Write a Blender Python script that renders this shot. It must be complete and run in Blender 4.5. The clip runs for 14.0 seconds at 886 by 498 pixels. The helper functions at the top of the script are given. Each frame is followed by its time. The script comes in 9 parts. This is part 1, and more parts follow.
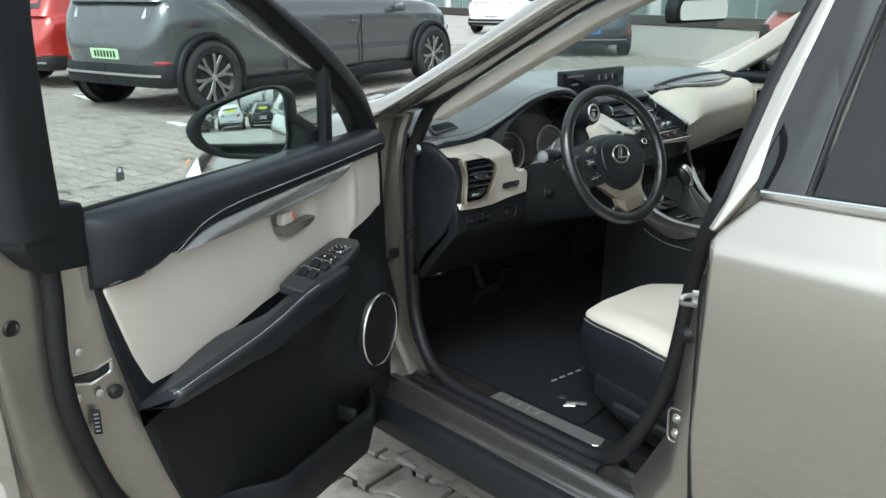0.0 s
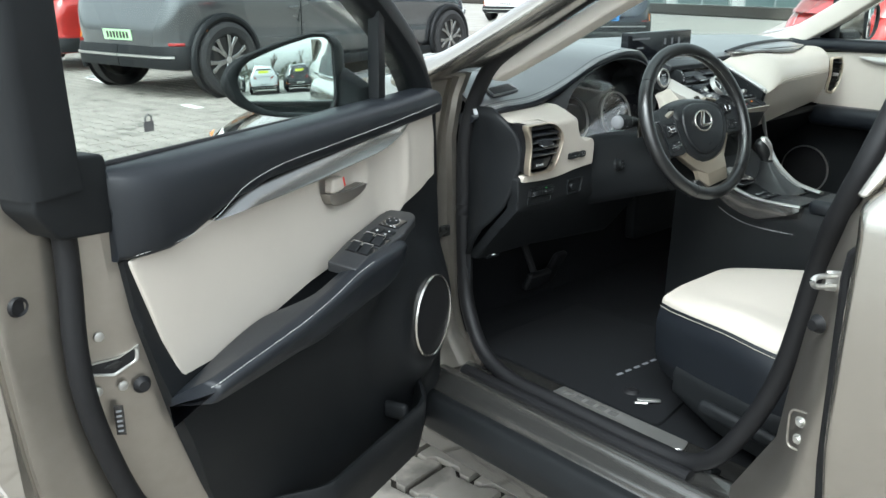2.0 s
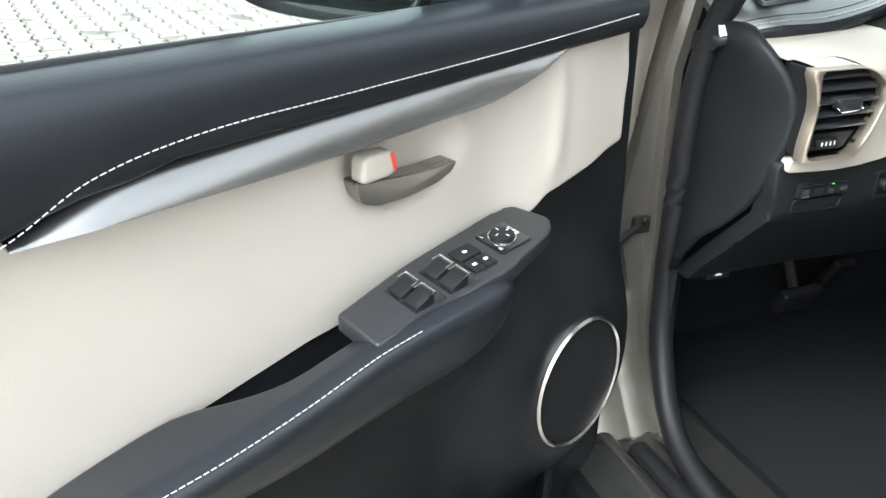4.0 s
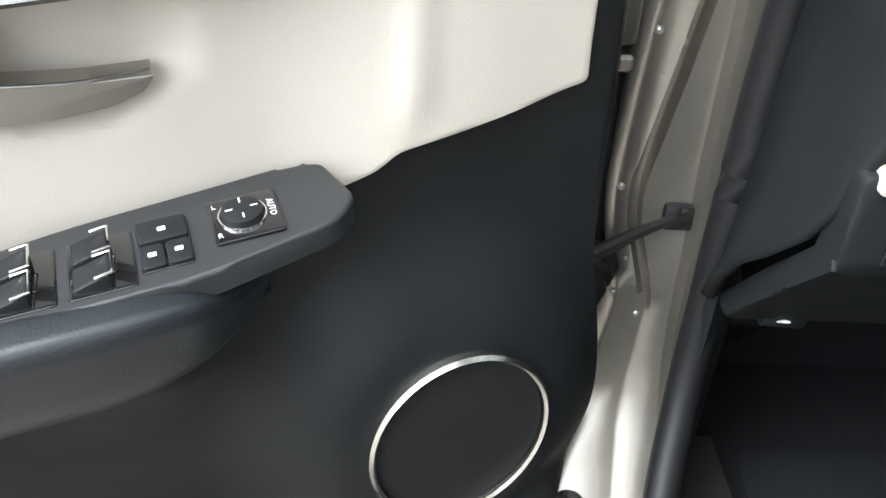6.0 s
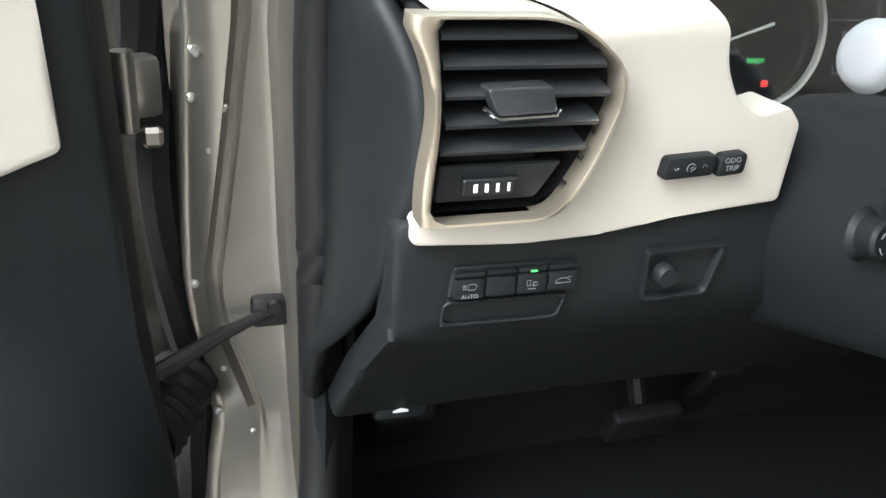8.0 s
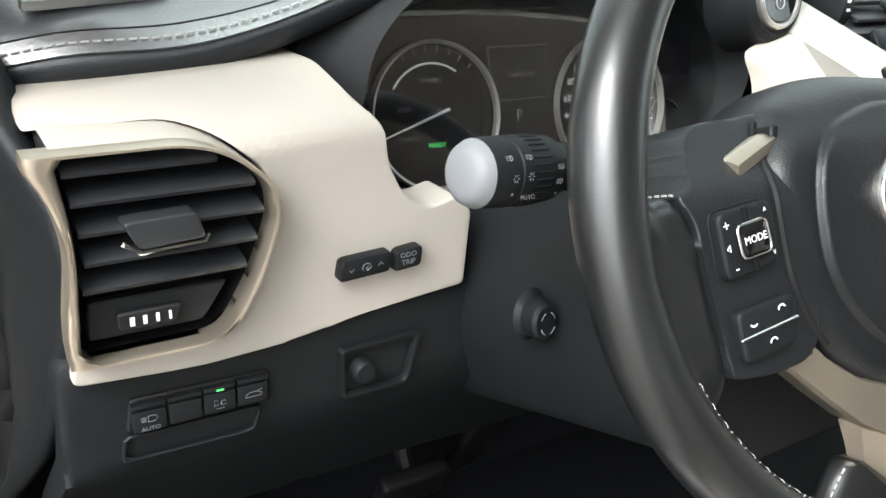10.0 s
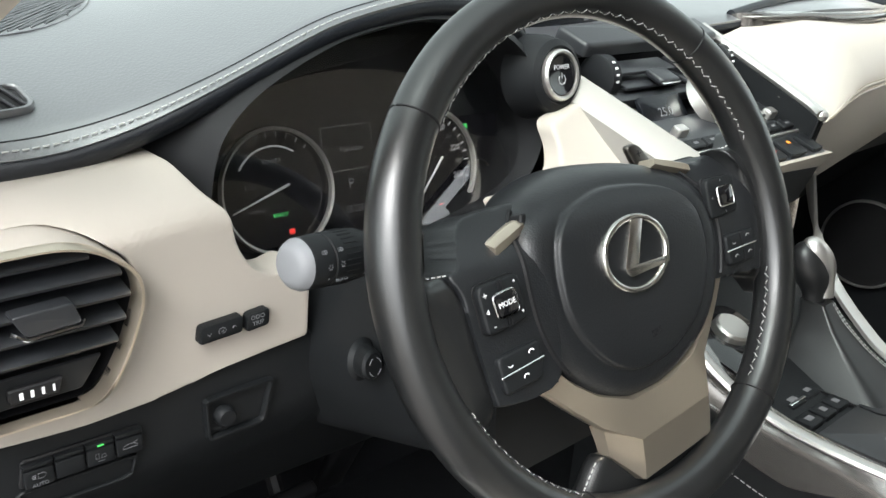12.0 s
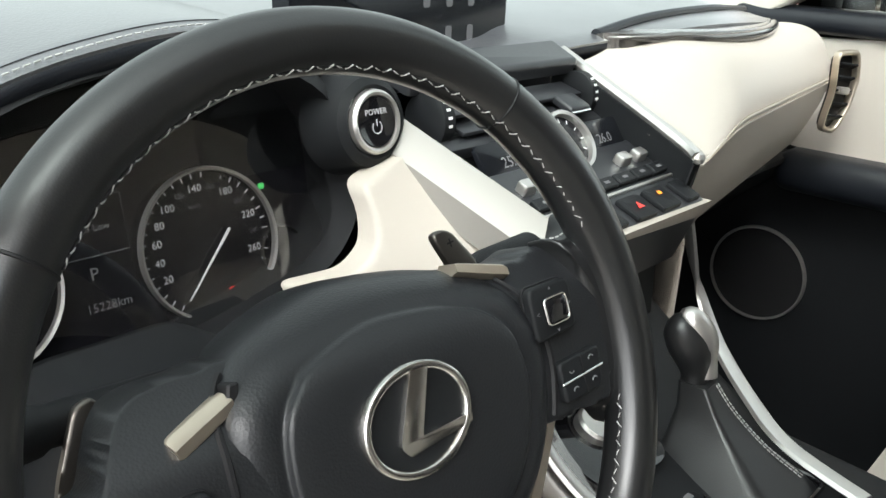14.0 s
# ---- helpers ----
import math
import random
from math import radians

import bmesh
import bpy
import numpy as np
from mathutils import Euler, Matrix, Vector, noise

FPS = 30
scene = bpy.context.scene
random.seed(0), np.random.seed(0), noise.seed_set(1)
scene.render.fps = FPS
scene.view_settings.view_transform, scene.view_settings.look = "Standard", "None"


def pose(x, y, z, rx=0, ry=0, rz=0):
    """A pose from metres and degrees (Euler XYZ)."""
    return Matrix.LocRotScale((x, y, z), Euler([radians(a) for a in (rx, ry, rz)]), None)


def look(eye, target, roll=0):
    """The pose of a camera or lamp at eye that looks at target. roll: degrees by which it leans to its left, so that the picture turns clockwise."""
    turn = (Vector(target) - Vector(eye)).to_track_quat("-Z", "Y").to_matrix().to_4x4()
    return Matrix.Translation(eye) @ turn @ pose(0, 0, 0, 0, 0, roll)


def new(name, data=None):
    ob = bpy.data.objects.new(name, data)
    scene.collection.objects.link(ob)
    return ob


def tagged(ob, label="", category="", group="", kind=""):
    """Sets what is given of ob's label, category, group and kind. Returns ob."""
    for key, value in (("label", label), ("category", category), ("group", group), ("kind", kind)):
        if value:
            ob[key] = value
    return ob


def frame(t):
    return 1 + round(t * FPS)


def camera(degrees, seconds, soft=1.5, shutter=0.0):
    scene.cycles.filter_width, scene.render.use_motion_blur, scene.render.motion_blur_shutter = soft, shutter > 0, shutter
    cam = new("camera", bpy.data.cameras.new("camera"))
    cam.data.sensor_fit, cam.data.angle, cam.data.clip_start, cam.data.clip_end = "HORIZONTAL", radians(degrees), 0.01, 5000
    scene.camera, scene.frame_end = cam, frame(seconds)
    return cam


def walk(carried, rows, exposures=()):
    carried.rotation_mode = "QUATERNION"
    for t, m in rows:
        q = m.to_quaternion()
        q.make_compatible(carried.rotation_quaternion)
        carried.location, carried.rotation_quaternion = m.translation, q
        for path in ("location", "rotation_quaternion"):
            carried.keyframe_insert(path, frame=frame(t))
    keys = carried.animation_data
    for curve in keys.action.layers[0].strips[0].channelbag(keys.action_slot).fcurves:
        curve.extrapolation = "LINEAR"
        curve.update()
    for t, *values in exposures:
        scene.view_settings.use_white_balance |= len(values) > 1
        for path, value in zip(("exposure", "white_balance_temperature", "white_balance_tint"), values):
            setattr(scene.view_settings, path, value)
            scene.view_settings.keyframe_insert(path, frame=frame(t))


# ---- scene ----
cam = camera(55.2, 14.0)
PATH = [
    (0, (-2.0144, -1.1795, 1.3517), (-0.7280, 0.2338, 0.7619), -0.30),
    (0.5, (-2.0231, -1.1623, 1.3416), (-0.7450, 0.2582, 0.7509), -0.21),
    (1, (-2.0231, -1.1356, 1.3163), (-0.7546, 0.2937, 0.7263), -0.11),
    (1.5, (-2.0224, -1.0622, 1.2935), (-0.7537, 0.3658, 0.7008), -0.01),
    (2, (-1.9587, -0.9612, 1.2599), (-0.6923, 0.4612, 0.6491), -0.01),
    (2.5, (-1.8157, -0.8269, 1.2302), (-0.5581, 0.5815, 0.5707), 0.09),
    (3, (-1.6827, -0.7065, 1.1997), (-0.4941, 0.7391, 0.4943), 0.46),
    (3.2, (-1.6239, -0.6494, 1.1855), (-0.4994, 0.8386, 0.4635), 0.42),
    (5.3, (-1.0795, -0.3069, 1.1799), (-1.0001, 1.3490, 0.0610), 2.99),
    (5.5, (-1.0396, -0.2854, 1.1643), (-0.9706, 1.3668, 0.0393), 3.18),
    (6, (-0.9665, -0.2246, 1.1059), (-0.9072, 1.4199, -0.0308), 3.28),
    (6.5, (-0.9064, -0.1855, 1.0600), (-0.8178, 1.4731, -0.0541), 3.39),
    (7, (-0.8624, -0.1744, 1.0504), (-0.5988, 1.5333, 0.0434), 3.99),
    (7.5, (-0.8316, -0.1689, 1.0431), (-0.3735, 1.5551, 0.1387), 3.79),
    (7.7, (-0.8211, -0.1677, 1.0390), (-0.2974, 1.5508, 0.1601), 3.82),
    (9.8, (-0.7327, -0.1762, 1.0622), (0.2270, 1.4100, 0.3119), 2.53),
    (10, (-0.7317, -0.1796, 1.0763), (0.2809, 1.3771, 0.3338), 2.66),
    (10.5, (-0.7336, -0.1935, 1.1034), (0.3625, 1.3093, 0.3686), 2.61),
    (11, (-0.7505, -0.2240, 1.1129), (0.4153, 1.2308, 0.3887), 2.45),
    (11.5, (-0.7646, -0.2527, 1.1353), (0.4576, 1.1629, 0.4265), 2.58),
    (12, (-0.7638, -0.2667, 1.1465), (0.4922, 1.1207, 0.4412), 2.50),
    (12.5, (-0.7470, -0.2586, 1.1682), (0.5394, 1.1012, 0.4639), 2.61),
    (13, (-0.7258, -0.2547, 1.1860), (0.5914, 1.0781, 0.4868), 2.53),
    (13.5, (-0.6821, -0.2350, 1.1794), (0.6785, 1.0534, 0.4804), 2.66),
    (14, (-0.5814, -0.1974, 1.1570), (0.8179, 1.0488, 0.4578), 2.69),
]
walk(cam, [(t, look(eye, target, roll)) for t, eye, target, roll in PATH], [(0.0, 0.32, 6120, 3), (2.0, 0.70, 6120, 4), (3.0, 1.14, 6150, 6), (5.5, 1.58, 6260, 8), (6.5, 1.70, 6260, 8), (7.5, 1.84, 6260, 6), (10.0, 1.34, 6540, 10), (12.0, 1.06, 6560, 10), (14.0, 0.92, 6580, 10)])

# ---- sky and sun: bright overcast ----
SUN_EL, SUN_AZ = 50.0, 245.0
world = bpy.data.worlds.new("overcast_sky")
scene.world = world
world.use_nodes = True
wn = world.node_tree.nodes
wl = world.node_tree.links
sky = wn.new("ShaderNodeTexSky")
sky.sky_type = "NISHITA"
sky.sun_disc = False
sky.sun_elevation = radians(SUN_EL)
sky.sun_rotation = radians(SUN_AZ)
sky.dust_density = 4.0
sky.air_density = 1.0
soften = wn.new("ShaderNodeHueSaturation")
soften.inputs["Saturation"].default_value = 0.10
wl.new(sky.outputs[0], soften.inputs["Color"])
# cloud cover: soft broken patches over the sky
wtc = wn.new("ShaderNodeTexCoord")
wno = wn.new("ShaderNodeTexNoise")
wno.inputs["Scale"].default_value = 3.0
wno.inputs["Detail"].default_value = 6.0
wl.new(wtc.outputs["Generated"], wno.inputs["Vector"])
wmr = wn.new("ShaderNodeMapRange")
wmr.inputs["From Min"].default_value = 0.3
wmr.inputs["From Max"].default_value = 0.7
wmr.inputs["To Min"].default_value = 0.75
wmr.inputs["To Max"].default_value = 1.25
wl.new(wno.outputs[0], wmr.inputs["Value"])
wmul = wn.new("ShaderNodeMix")
wmul.data_type = "RGBA"
wmul.blend_type = "MULTIPLY"
wmul.inputs["Factor"].default_value = 1.0
wl.new(soften.outputs[0], wmul.inputs["A"])
wl.new(wmr.outputs[0], wmul.inputs["B"])
wtint = wn.new("ShaderNodeMix")
wtint.data_type = "RGBA"
wtint.blend_type = "MULTIPLY"
wtint.inputs["Factor"].default_value = 1.0
wtint.inputs["B"].default_value = (0.965, 1.0, 1.015, 1)
# thick cloud is brightest overhead
wsep = wn.new("ShaderNodeSeparateXYZ")
wl.new(wtc.outputs["Generated"], wsep.inputs[0])
wgr = wn.new("ShaderNodeMapRange")
wgr.inputs["From Min"].default_value = 0.0
wgr.inputs["From Max"].default_value = 1.0
wgr.inputs["To Min"].default_value = 1.7
wgr.inputs["To Max"].default_value = 2.3
wl.new(wsep.outputs["Z"], wgr.inputs["Value"])
wover = wn.new("ShaderNodeMix")
wover.data_type = "RGBA"
wover.blend_type = "MULTIPLY"
wover.inputs["Factor"].default_value = 1.0
wl.new(wmul.outputs["Result"], wover.inputs["A"])
wl.new(wgr.outputs[0], wover.inputs["B"])
wl.new(wover.outputs["Result"], wtint.inputs["A"])
wl.new(wtint.outputs["Result"], wn["Background"].inputs["Color"])
wn["Background"].inputs["Strength"].default_value = 0.15
sun = new("sun", bpy.data.lights.new("sun", "SUN"))
sun.data.energy = 0.5
sun.data.angle = radians(35)
sun.data.color = (1.0, 0.99, 0.96)
sun.matrix_world = look((0, 0, 0), (math.sin(radians(SUN_AZ)) * -1, math.cos(radians(SUN_AZ)) * -1, -math.tan(radians(SUN_EL))))

# ---- materials ----
def material(name, color, rough=0.5, metal=0.0, coat=0.0, bump=0.0, bump_scale=800.0, vary=0.0, vary_scale=6.0,
             spec=0.5, transmission=0.0, emit=None, emit_strength=0.0, flake=False, voronoi=False, rough_vary=0.0, coat_rough=0.04):
    mat = bpy.data.materials.new(name)
    mat.use_nodes = True
    nodes, links = mat.node_tree.nodes, mat.node_tree.links
    b = nodes["Principled BSDF"]
    b.inputs["Base Color"].default_value = (*color, 1)
    b.inputs["Roughness"].default_value = rough
    b.inputs["Metallic"].default_value = metal
    b.inputs["Coat Weight"].default_value = coat
    b.inputs["Coat Roughness"].default_value = coat_rough
    b.inputs["Specular IOR Level"].default_value = spec
    b.inputs["Transmission Weight"].default_value = transmission
    if emit:
        b.inputs["Emission Color"].default_value = (*emit, 1)
        b.inputs["Emission Strength"].default_value = emit_strength
    tc = nodes.new("ShaderNodeTexCoord")
    if vary > 0 or rough_vary > 0:
        no = nodes.new("ShaderNodeTexNoise")
        no.inputs["Scale"].default_value = vary_scale
        no.inputs["Detail"].default_value = 8.0
        no.inputs["Roughness"].default_value = 0.62
        links.new(tc.outputs["Object"], no.inputs["Vector"])
        if vary > 0:
            ramp = nodes.new("ShaderNodeMapRange")
            ramp.inputs["From Min"].default_value = 0.25
            ramp.inputs["From Max"].default_value = 0.75
            ramp.inputs["To Min"].default_value = 1 - vary
            ramp.inputs["To Max"].default_value = 1 + vary
            links.new(no.outputs[0], ramp.inputs["Value"])
            mul = nodes.new("ShaderNodeMix")
            mul.data_type = "RGBA"
            mul.blend_type = "MULTIPLY"
            mul.inputs["Factor"].default_value = 1.0
            mul.inputs["A"].default_value = (*color, 1)
            links.new(ramp.outputs[0], mul.inputs["B"])
            links.new(mul.outputs["Result"], b.inputs["Base Color"])
        if rough_vary > 0:
            rr = nodes.new("ShaderNodeMapRange")
            rr.inputs["From Min"].default_value = 0.25
            rr.inputs["From Max"].default_value = 0.75
            rr.inputs["To Min"].default_value = max(0.02, rough - rough_vary)
            rr.inputs["To Max"].default_value = rough + rough_vary
            links.new(no.outputs[0], rr.inputs["Value"])
            links.new(rr.outputs[0], b.inputs["Roughness"])
    if bump > 0:
        if voronoi:
            tex = nodes.new("ShaderNodeTexVoronoi")
            out = tex.outputs["Distance"]
        else:
            tex = nodes.new("ShaderNodeTexNoise")
            tex.inputs["Detail"].default_value = 4.0
            out = tex.outputs[0]
        tex.inputs["Scale"].default_value = bump_scale
        links.new(tc.outputs["Object"], tex.inputs["Vector"])
        bp = nodes.new("ShaderNodeBump")
        bp.inputs["Strength"].default_value = bump
        bp.inputs["Distance"].default_value = 0.001
        links.new(out, bp.inputs["Height"])
        links.new(bp.outputs[0], b.inputs["Normal"])
    return mat


M = {
    "paint": material("bronze_grey_paint", (0.42, 0.395, 0.355), 0.24, 0.92, coat=1.0, vary=0.02, vary_scale=400, rough_vary=0.01),
    # same body paint, darkened in colour for the shade on door edges and pillars
    "paint_shaded": material("bronze_grey_paint_shaded", (0.30, 0.275, 0.244), 0.33, 0.80, coat=0.6, vary=0.06, vary_scale=40, rough_vary=0.05),
    "black": material("black_grained_plastic", (0.0088, 0.0098, 0.0110), 0.50, bump=0.2, bump_scale=1400, vary=0.15, vary_scale=14, rough_vary=0.06, spec=0.24),
    "black_soft": material("black_soft_plastic", (0.0084, 0.0094, 0.0105), 0.54, bump=0.15, bump_scale=1600, vary=0.15, vary_scale=10, spec=0.24),
    "leather": material("black_leather", (0.0085, 0.0105, 0.014), 0.42, bump=0.13, bump_scale=620, voronoi=True, vary=0.12, vary_scale=12, rough_vary=0.06, spec=0.42, coat=0.12, coat_rough=0.35),
    "leather_smooth": material("black_smooth_leather", (0.010, 0.0105, 0.011), 0.36, bump=0.1, bump_scale=900, voronoi=True, vary=0.1, vary_scale=20, rough_vary=0.05, spec=0.55),
    "cream": material("cream_leather", (0.52, 0.475, 0.42), 0.44, bump=0.10, bump_scale=700, voronoi=True, vary=0.03, vary_scale=9, rough_vary=0.04),
    "cream_trim": material("cream_plastic", (0.43, 0.390, 0.342), 0.45, bump=0.08, bump_scale=1500, vary=0.025, vary_scale=9),
    "silver": material("satin_silver_trim", (0.62, 0.605, 0.58), 0.33, 0.9, vary=0.015, vary_scale=40, rough_vary=0.015),
    "bronze": material("satin_champagne_metal", (0.60, 0.525, 0.425), 0.33, 0.9, vary=0.012, vary_scale=25, rough_vary=0.012),
    "chrome": material("bright_chrome", (0.82, 0.82, 0.82), 0.08, 1.0),
    "taupe": material("satin_taupe_metal", (0.30, 0.285, 0.265), 0.5, 0.3, vary=0.015, vary_scale=40, rough_vary=0.015),
    "gloss": material("glossy_grey_trim", (0.20, 0.19, 0.18), 0.16, 0.8, coat=0.6, rough_vary=0.03, vary=0.05),
    "piano": material("piano_black", (0.008, 0.008, 0.009), 0.06, coat=0.6, rough_vary=0.02),
    "rubber": material("black_rubber_seal", (0.007, 0.007, 0.008), 0.55, vary=0.2, vary_scale=30, bump=0.1, bump_scale=900, spec=0.35),
    "carpet": material("black_carpet", (0.009, 0.0096, 0.0108), 0.95, bump=0.8, bump_scale=900, vary=0.3, vary_scale=500, spec=0.1),
    "thread": material("pale_grey_thread", (0.42, 0.42, 0.41), 0.8, spec=0.2),
    "cream_thread": material("cream_thread", (0.66, 0.60, 0.50), 0.7),
    "white_mark": material("white_printed_mark", (0.8, 0.8, 0.8), 0.6),
    "dim_cap": material("pale_grey_plastic", (0.17, 0.175, 0.185), 0.5, bump=0.1, bump_scale=1500, vary=0.04),
    "orange": material("orange_marker", (0.75, 0.25, 0.05), 0.3),
    "red": material("red_marker", (0.75, 0.05, 0.03), 0.4),
    "tyre": material("tyre_rubber", (0.022, 0.022, 0.023), 0.8, bump=0.3, bump_scale=200, vary=0.15, vary_scale=20),
    "mirror": material("mirror_glass", (0.9, 0.92, 0.92), 0.0, 1.0),
    "screen": material("dark_display_glass", (0.006, 0.007, 0.009), 0.16, spec=0.35),
    "dial": material("dial_face", (0.008, 0.008, 0.010), 0.25),
    "steel": material("zinc_steel", (0.5, 0.5, 0.48), 0.35, 0.9, vary=0.15, vary_scale=50),
    "dark_steel": material("black_painted_steel", (0.02, 0.02, 0.02), 0.4, 0.3, vary=0.2, vary_scale=60),
    "roofliner": material("pale_headliner", (0.62, 0.58, 0.52), 0.9, bump=0.2, bump_scale=900),
    "dash_leather": material("dark_grey_dash_leather", (0.060, 0.063, 0.068), 0.36, bump=0.34, bump_scale=420, voronoi=True, vary=0.08, vary_scale=12, rough_vary=0.06, spec=1.0, coat=1.0, coat_rough=0.28),
    "rim_leather": material("polished_black_leather", (0.0085, 0.009, 0.0095), 0.36, bump=0.05, bump_scale=1100, voronoi=True, vary=0.15, vary_scale=25, rough_vary=0.07, spec=0.55, coat=0.45, coat_rough=0.22),
    "wheel_plastic": material("grained_black_vinyl", (0.009, 0.010, 0.0115), 0.40, bump=0.13, bump_scale=760, voronoi=True, vary=0.12, vary_scale=20, rough_vary=0.05, spec=0.5),
    "badge": material("satin_chrome", (0.66, 0.64, 0.61), 0.24, 1.0, rough_vary=0.02),
    "paddle": material("grey_metal_paddle", (0.13, 0.12, 0.108), 0.3, 0.9, rough_vary=0.03),
    "strip_metal": material("bright_satin_metal", (0.30, 0.298, 0.294), 0.24, 0.92, vary=0.015, vary_scale=30, rough_vary=0.015),
    "switch_plate": material("dark_grey_satin_plastic", (0.022, 0.023, 0.025), 0.38, bump=0.08, bump_scale=1500, vary=0.08, vary_scale=12, spec=0.5),
    "pane_print": material("grey_print", (0.10, 0.10, 0.10), 0.7),
    "seam": material("tan_seam_thread", (0.40, 0.34, 0.26), 0.75),
    "pull_metal": material("brushed_dark_metal", (0.34, 0.32, 0.295), 0.3, 0.9, vary=0.03, vary_scale=60, rough_vary=0.03),
    "plate_print": material("etched_plate", (0.30, 0.29, 0.275), 0.5, 0.8),
    # body paint for the sill, its dark reflections and shade put into the colour
    "sill_paint_shaded": material("bronze_sill_paint_shaded", (0.16, 0.156, 0.148), 0.22, 0.85, coat=0.8, vary=0.02, vary_scale=8, rough_vary=0.02),
    "vent_grey": material("satin_dark_grey_plastic", (0.020, 0.0215, 0.024), 0.34, bump=0.06, bump_scale=1500, vary=0.06, vary_scale=12, spec=0.55),
    "cowl_black": material("matt_black_cowl", (0.009, 0.0095, 0.0105), 0.62, bump=0.15, bump_scale=1500, vary=0.12, vary_scale=14, spec=0.22),
    "mesh": material("speaker_grille_fabric", (0.008, 0.008, 0.009), 0.75, bump=0.8, bump_scale=1300, voronoi=True, spec=0.25),
}

for key, ior in (("dash_leather", 1.95), ("rim_leather", 1.6)):
    M[key].node_tree.nodes["Principled BSDF"].inputs["Coat IOR"].default_value = ior


def glass(name, tint, alpha, rough=0.0):
    """Thin pane: clear transmission mixed with a sharp reflection."""
    mat = bpy.data.materials.new(name)
    mat.use_nodes = True
    nodes, links = mat.node_tree.nodes, mat.node_tree.links
    nodes.remove(nodes["Principled BSDF"])
    tr = nodes.new("ShaderNodeBsdfTransparent")
    tr.inputs["Color"].default_value = (*tint, 1)
    gl = nodes.new("ShaderNodeBsdfGlossy")
    gl.inputs["Roughness"].default_value = rough
    lw = nodes.new("ShaderNodeLayerWeight")
    lw.inputs["Blend"].default_value = 0.5
    pw = nodes.new("ShaderNodeMath")
    pw.operation = "POWER"
    pw.inputs[1].default_value = 5.0
    links.new(lw.outputs["Facing"], pw.inputs[0])
    fr = nodes.new("ShaderNodeMapRange")
    fr.inputs["To Min"].default_value = alpha
    fr.inputs["To Max"].default_value = 0.40
    links.new(pw.outputs[0], fr.inputs["Value"])
    mix = nodes.new("ShaderNodeMixShader")
    links.new(fr.outputs[0], mix.inputs[0])
    links.new(tr.outputs[0], mix.inputs[1])
    links.new(gl.outputs[0], mix.inputs[2])
    links.new(mix.outputs[0], nodes["Material Output"].inputs["Surface"])
    return mat


M["glass"] = glass("green_tinted_glass", (0.915, 0.955, 0.94), 0.018)
M["windshield"] = glass("windscreen_glass", (0.82, 0.86, 0.84), 0.02)
M["dark_glass"] = glass("privacy_glass", (0.06, 0.065, 0.08), 0.05)
M["lens"] = glass("cluster_lens", (0.90, 0.90, 0.90), 0.09)

# ---- geometry helpers ----
def link_mesh(name, bm, mat, parent=None, label="", m=None, sharp=32):
    me = bpy.data.meshes.new(name)
    bm.to_mesh(me)
    bm.free()
    for p in me.polygons:
        p.use_smooth = True
    me.set_sharp_from_angle(angle=radians(sharp))
    if mat is not None:
        me.materials.append(M[mat] if isinstance(mat, str) else mat)
    ob = new(name, me)
    if parent is not None:
        ob.parent = parent
    if m is not None:
        ob.matrix_basis = m
    if label:
        tagged(ob, label)
    return ob


def part(name, bm, mat, parent, label="", m=None, sharp=32):
    return link_mesh(name, bm, mat, parent, label, m, sharp)


def round_poly(pts, r, seg=4):
    """Rounds the corners of a polygon; r is one radius or one a corner."""
    out, n = [], len(pts)
    for i, p in enumerate(pts):
        a, b, c = Vector(pts[i - 1]), Vector(p), Vector(pts[(i + 1) % n])
        rr = r[i] if isinstance(r, (list, tuple)) else r
        d1, d2 = (a - b), (c - b)
        cut = min(rr, d1.length * 0.45, d2.length * 0.45)
        if cut < 1e-5:
            out.append(tuple(b))
            continue
        p1, p2 = b + d1.normalized() * cut, b + d2.normalized() * cut
        for k in range(seg + 1):
            t = k / seg
            q = p1 * (1 - t) ** 2 + b * 2 * t * (1 - t) + p2 * t ** 2
            out.append(tuple(q))
    return out


def spline(pts, n=8, closed=False):
    """Catmull-Rom points through pts."""
    P = [Vector(p) for p in pts]
    out, k = [], len(P)
    for i in range(k if closed else k - 1):
        if closed:
            p0, p1, p2, p3 = P[i - 1], P[i], P[(i + 1) % k], P[(i + 2) % k]
        else:
            p0, p1, p2, p3 = P[max(i - 1, 0)], P[i], P[i + 1], P[min(i + 2, k - 1)]
        for j in range(n):
            t = j / n
            out.append(0.5 * ((2 * p1) + (p2 - p0) * t + (2 * p0 - 5 * p1 + 4 * p2 - p3) * t * t + (3 * p1 - p0 - 3 * p2 + p3) * t ** 3))
    if not closed:
        out.append(P[-1])
    return out


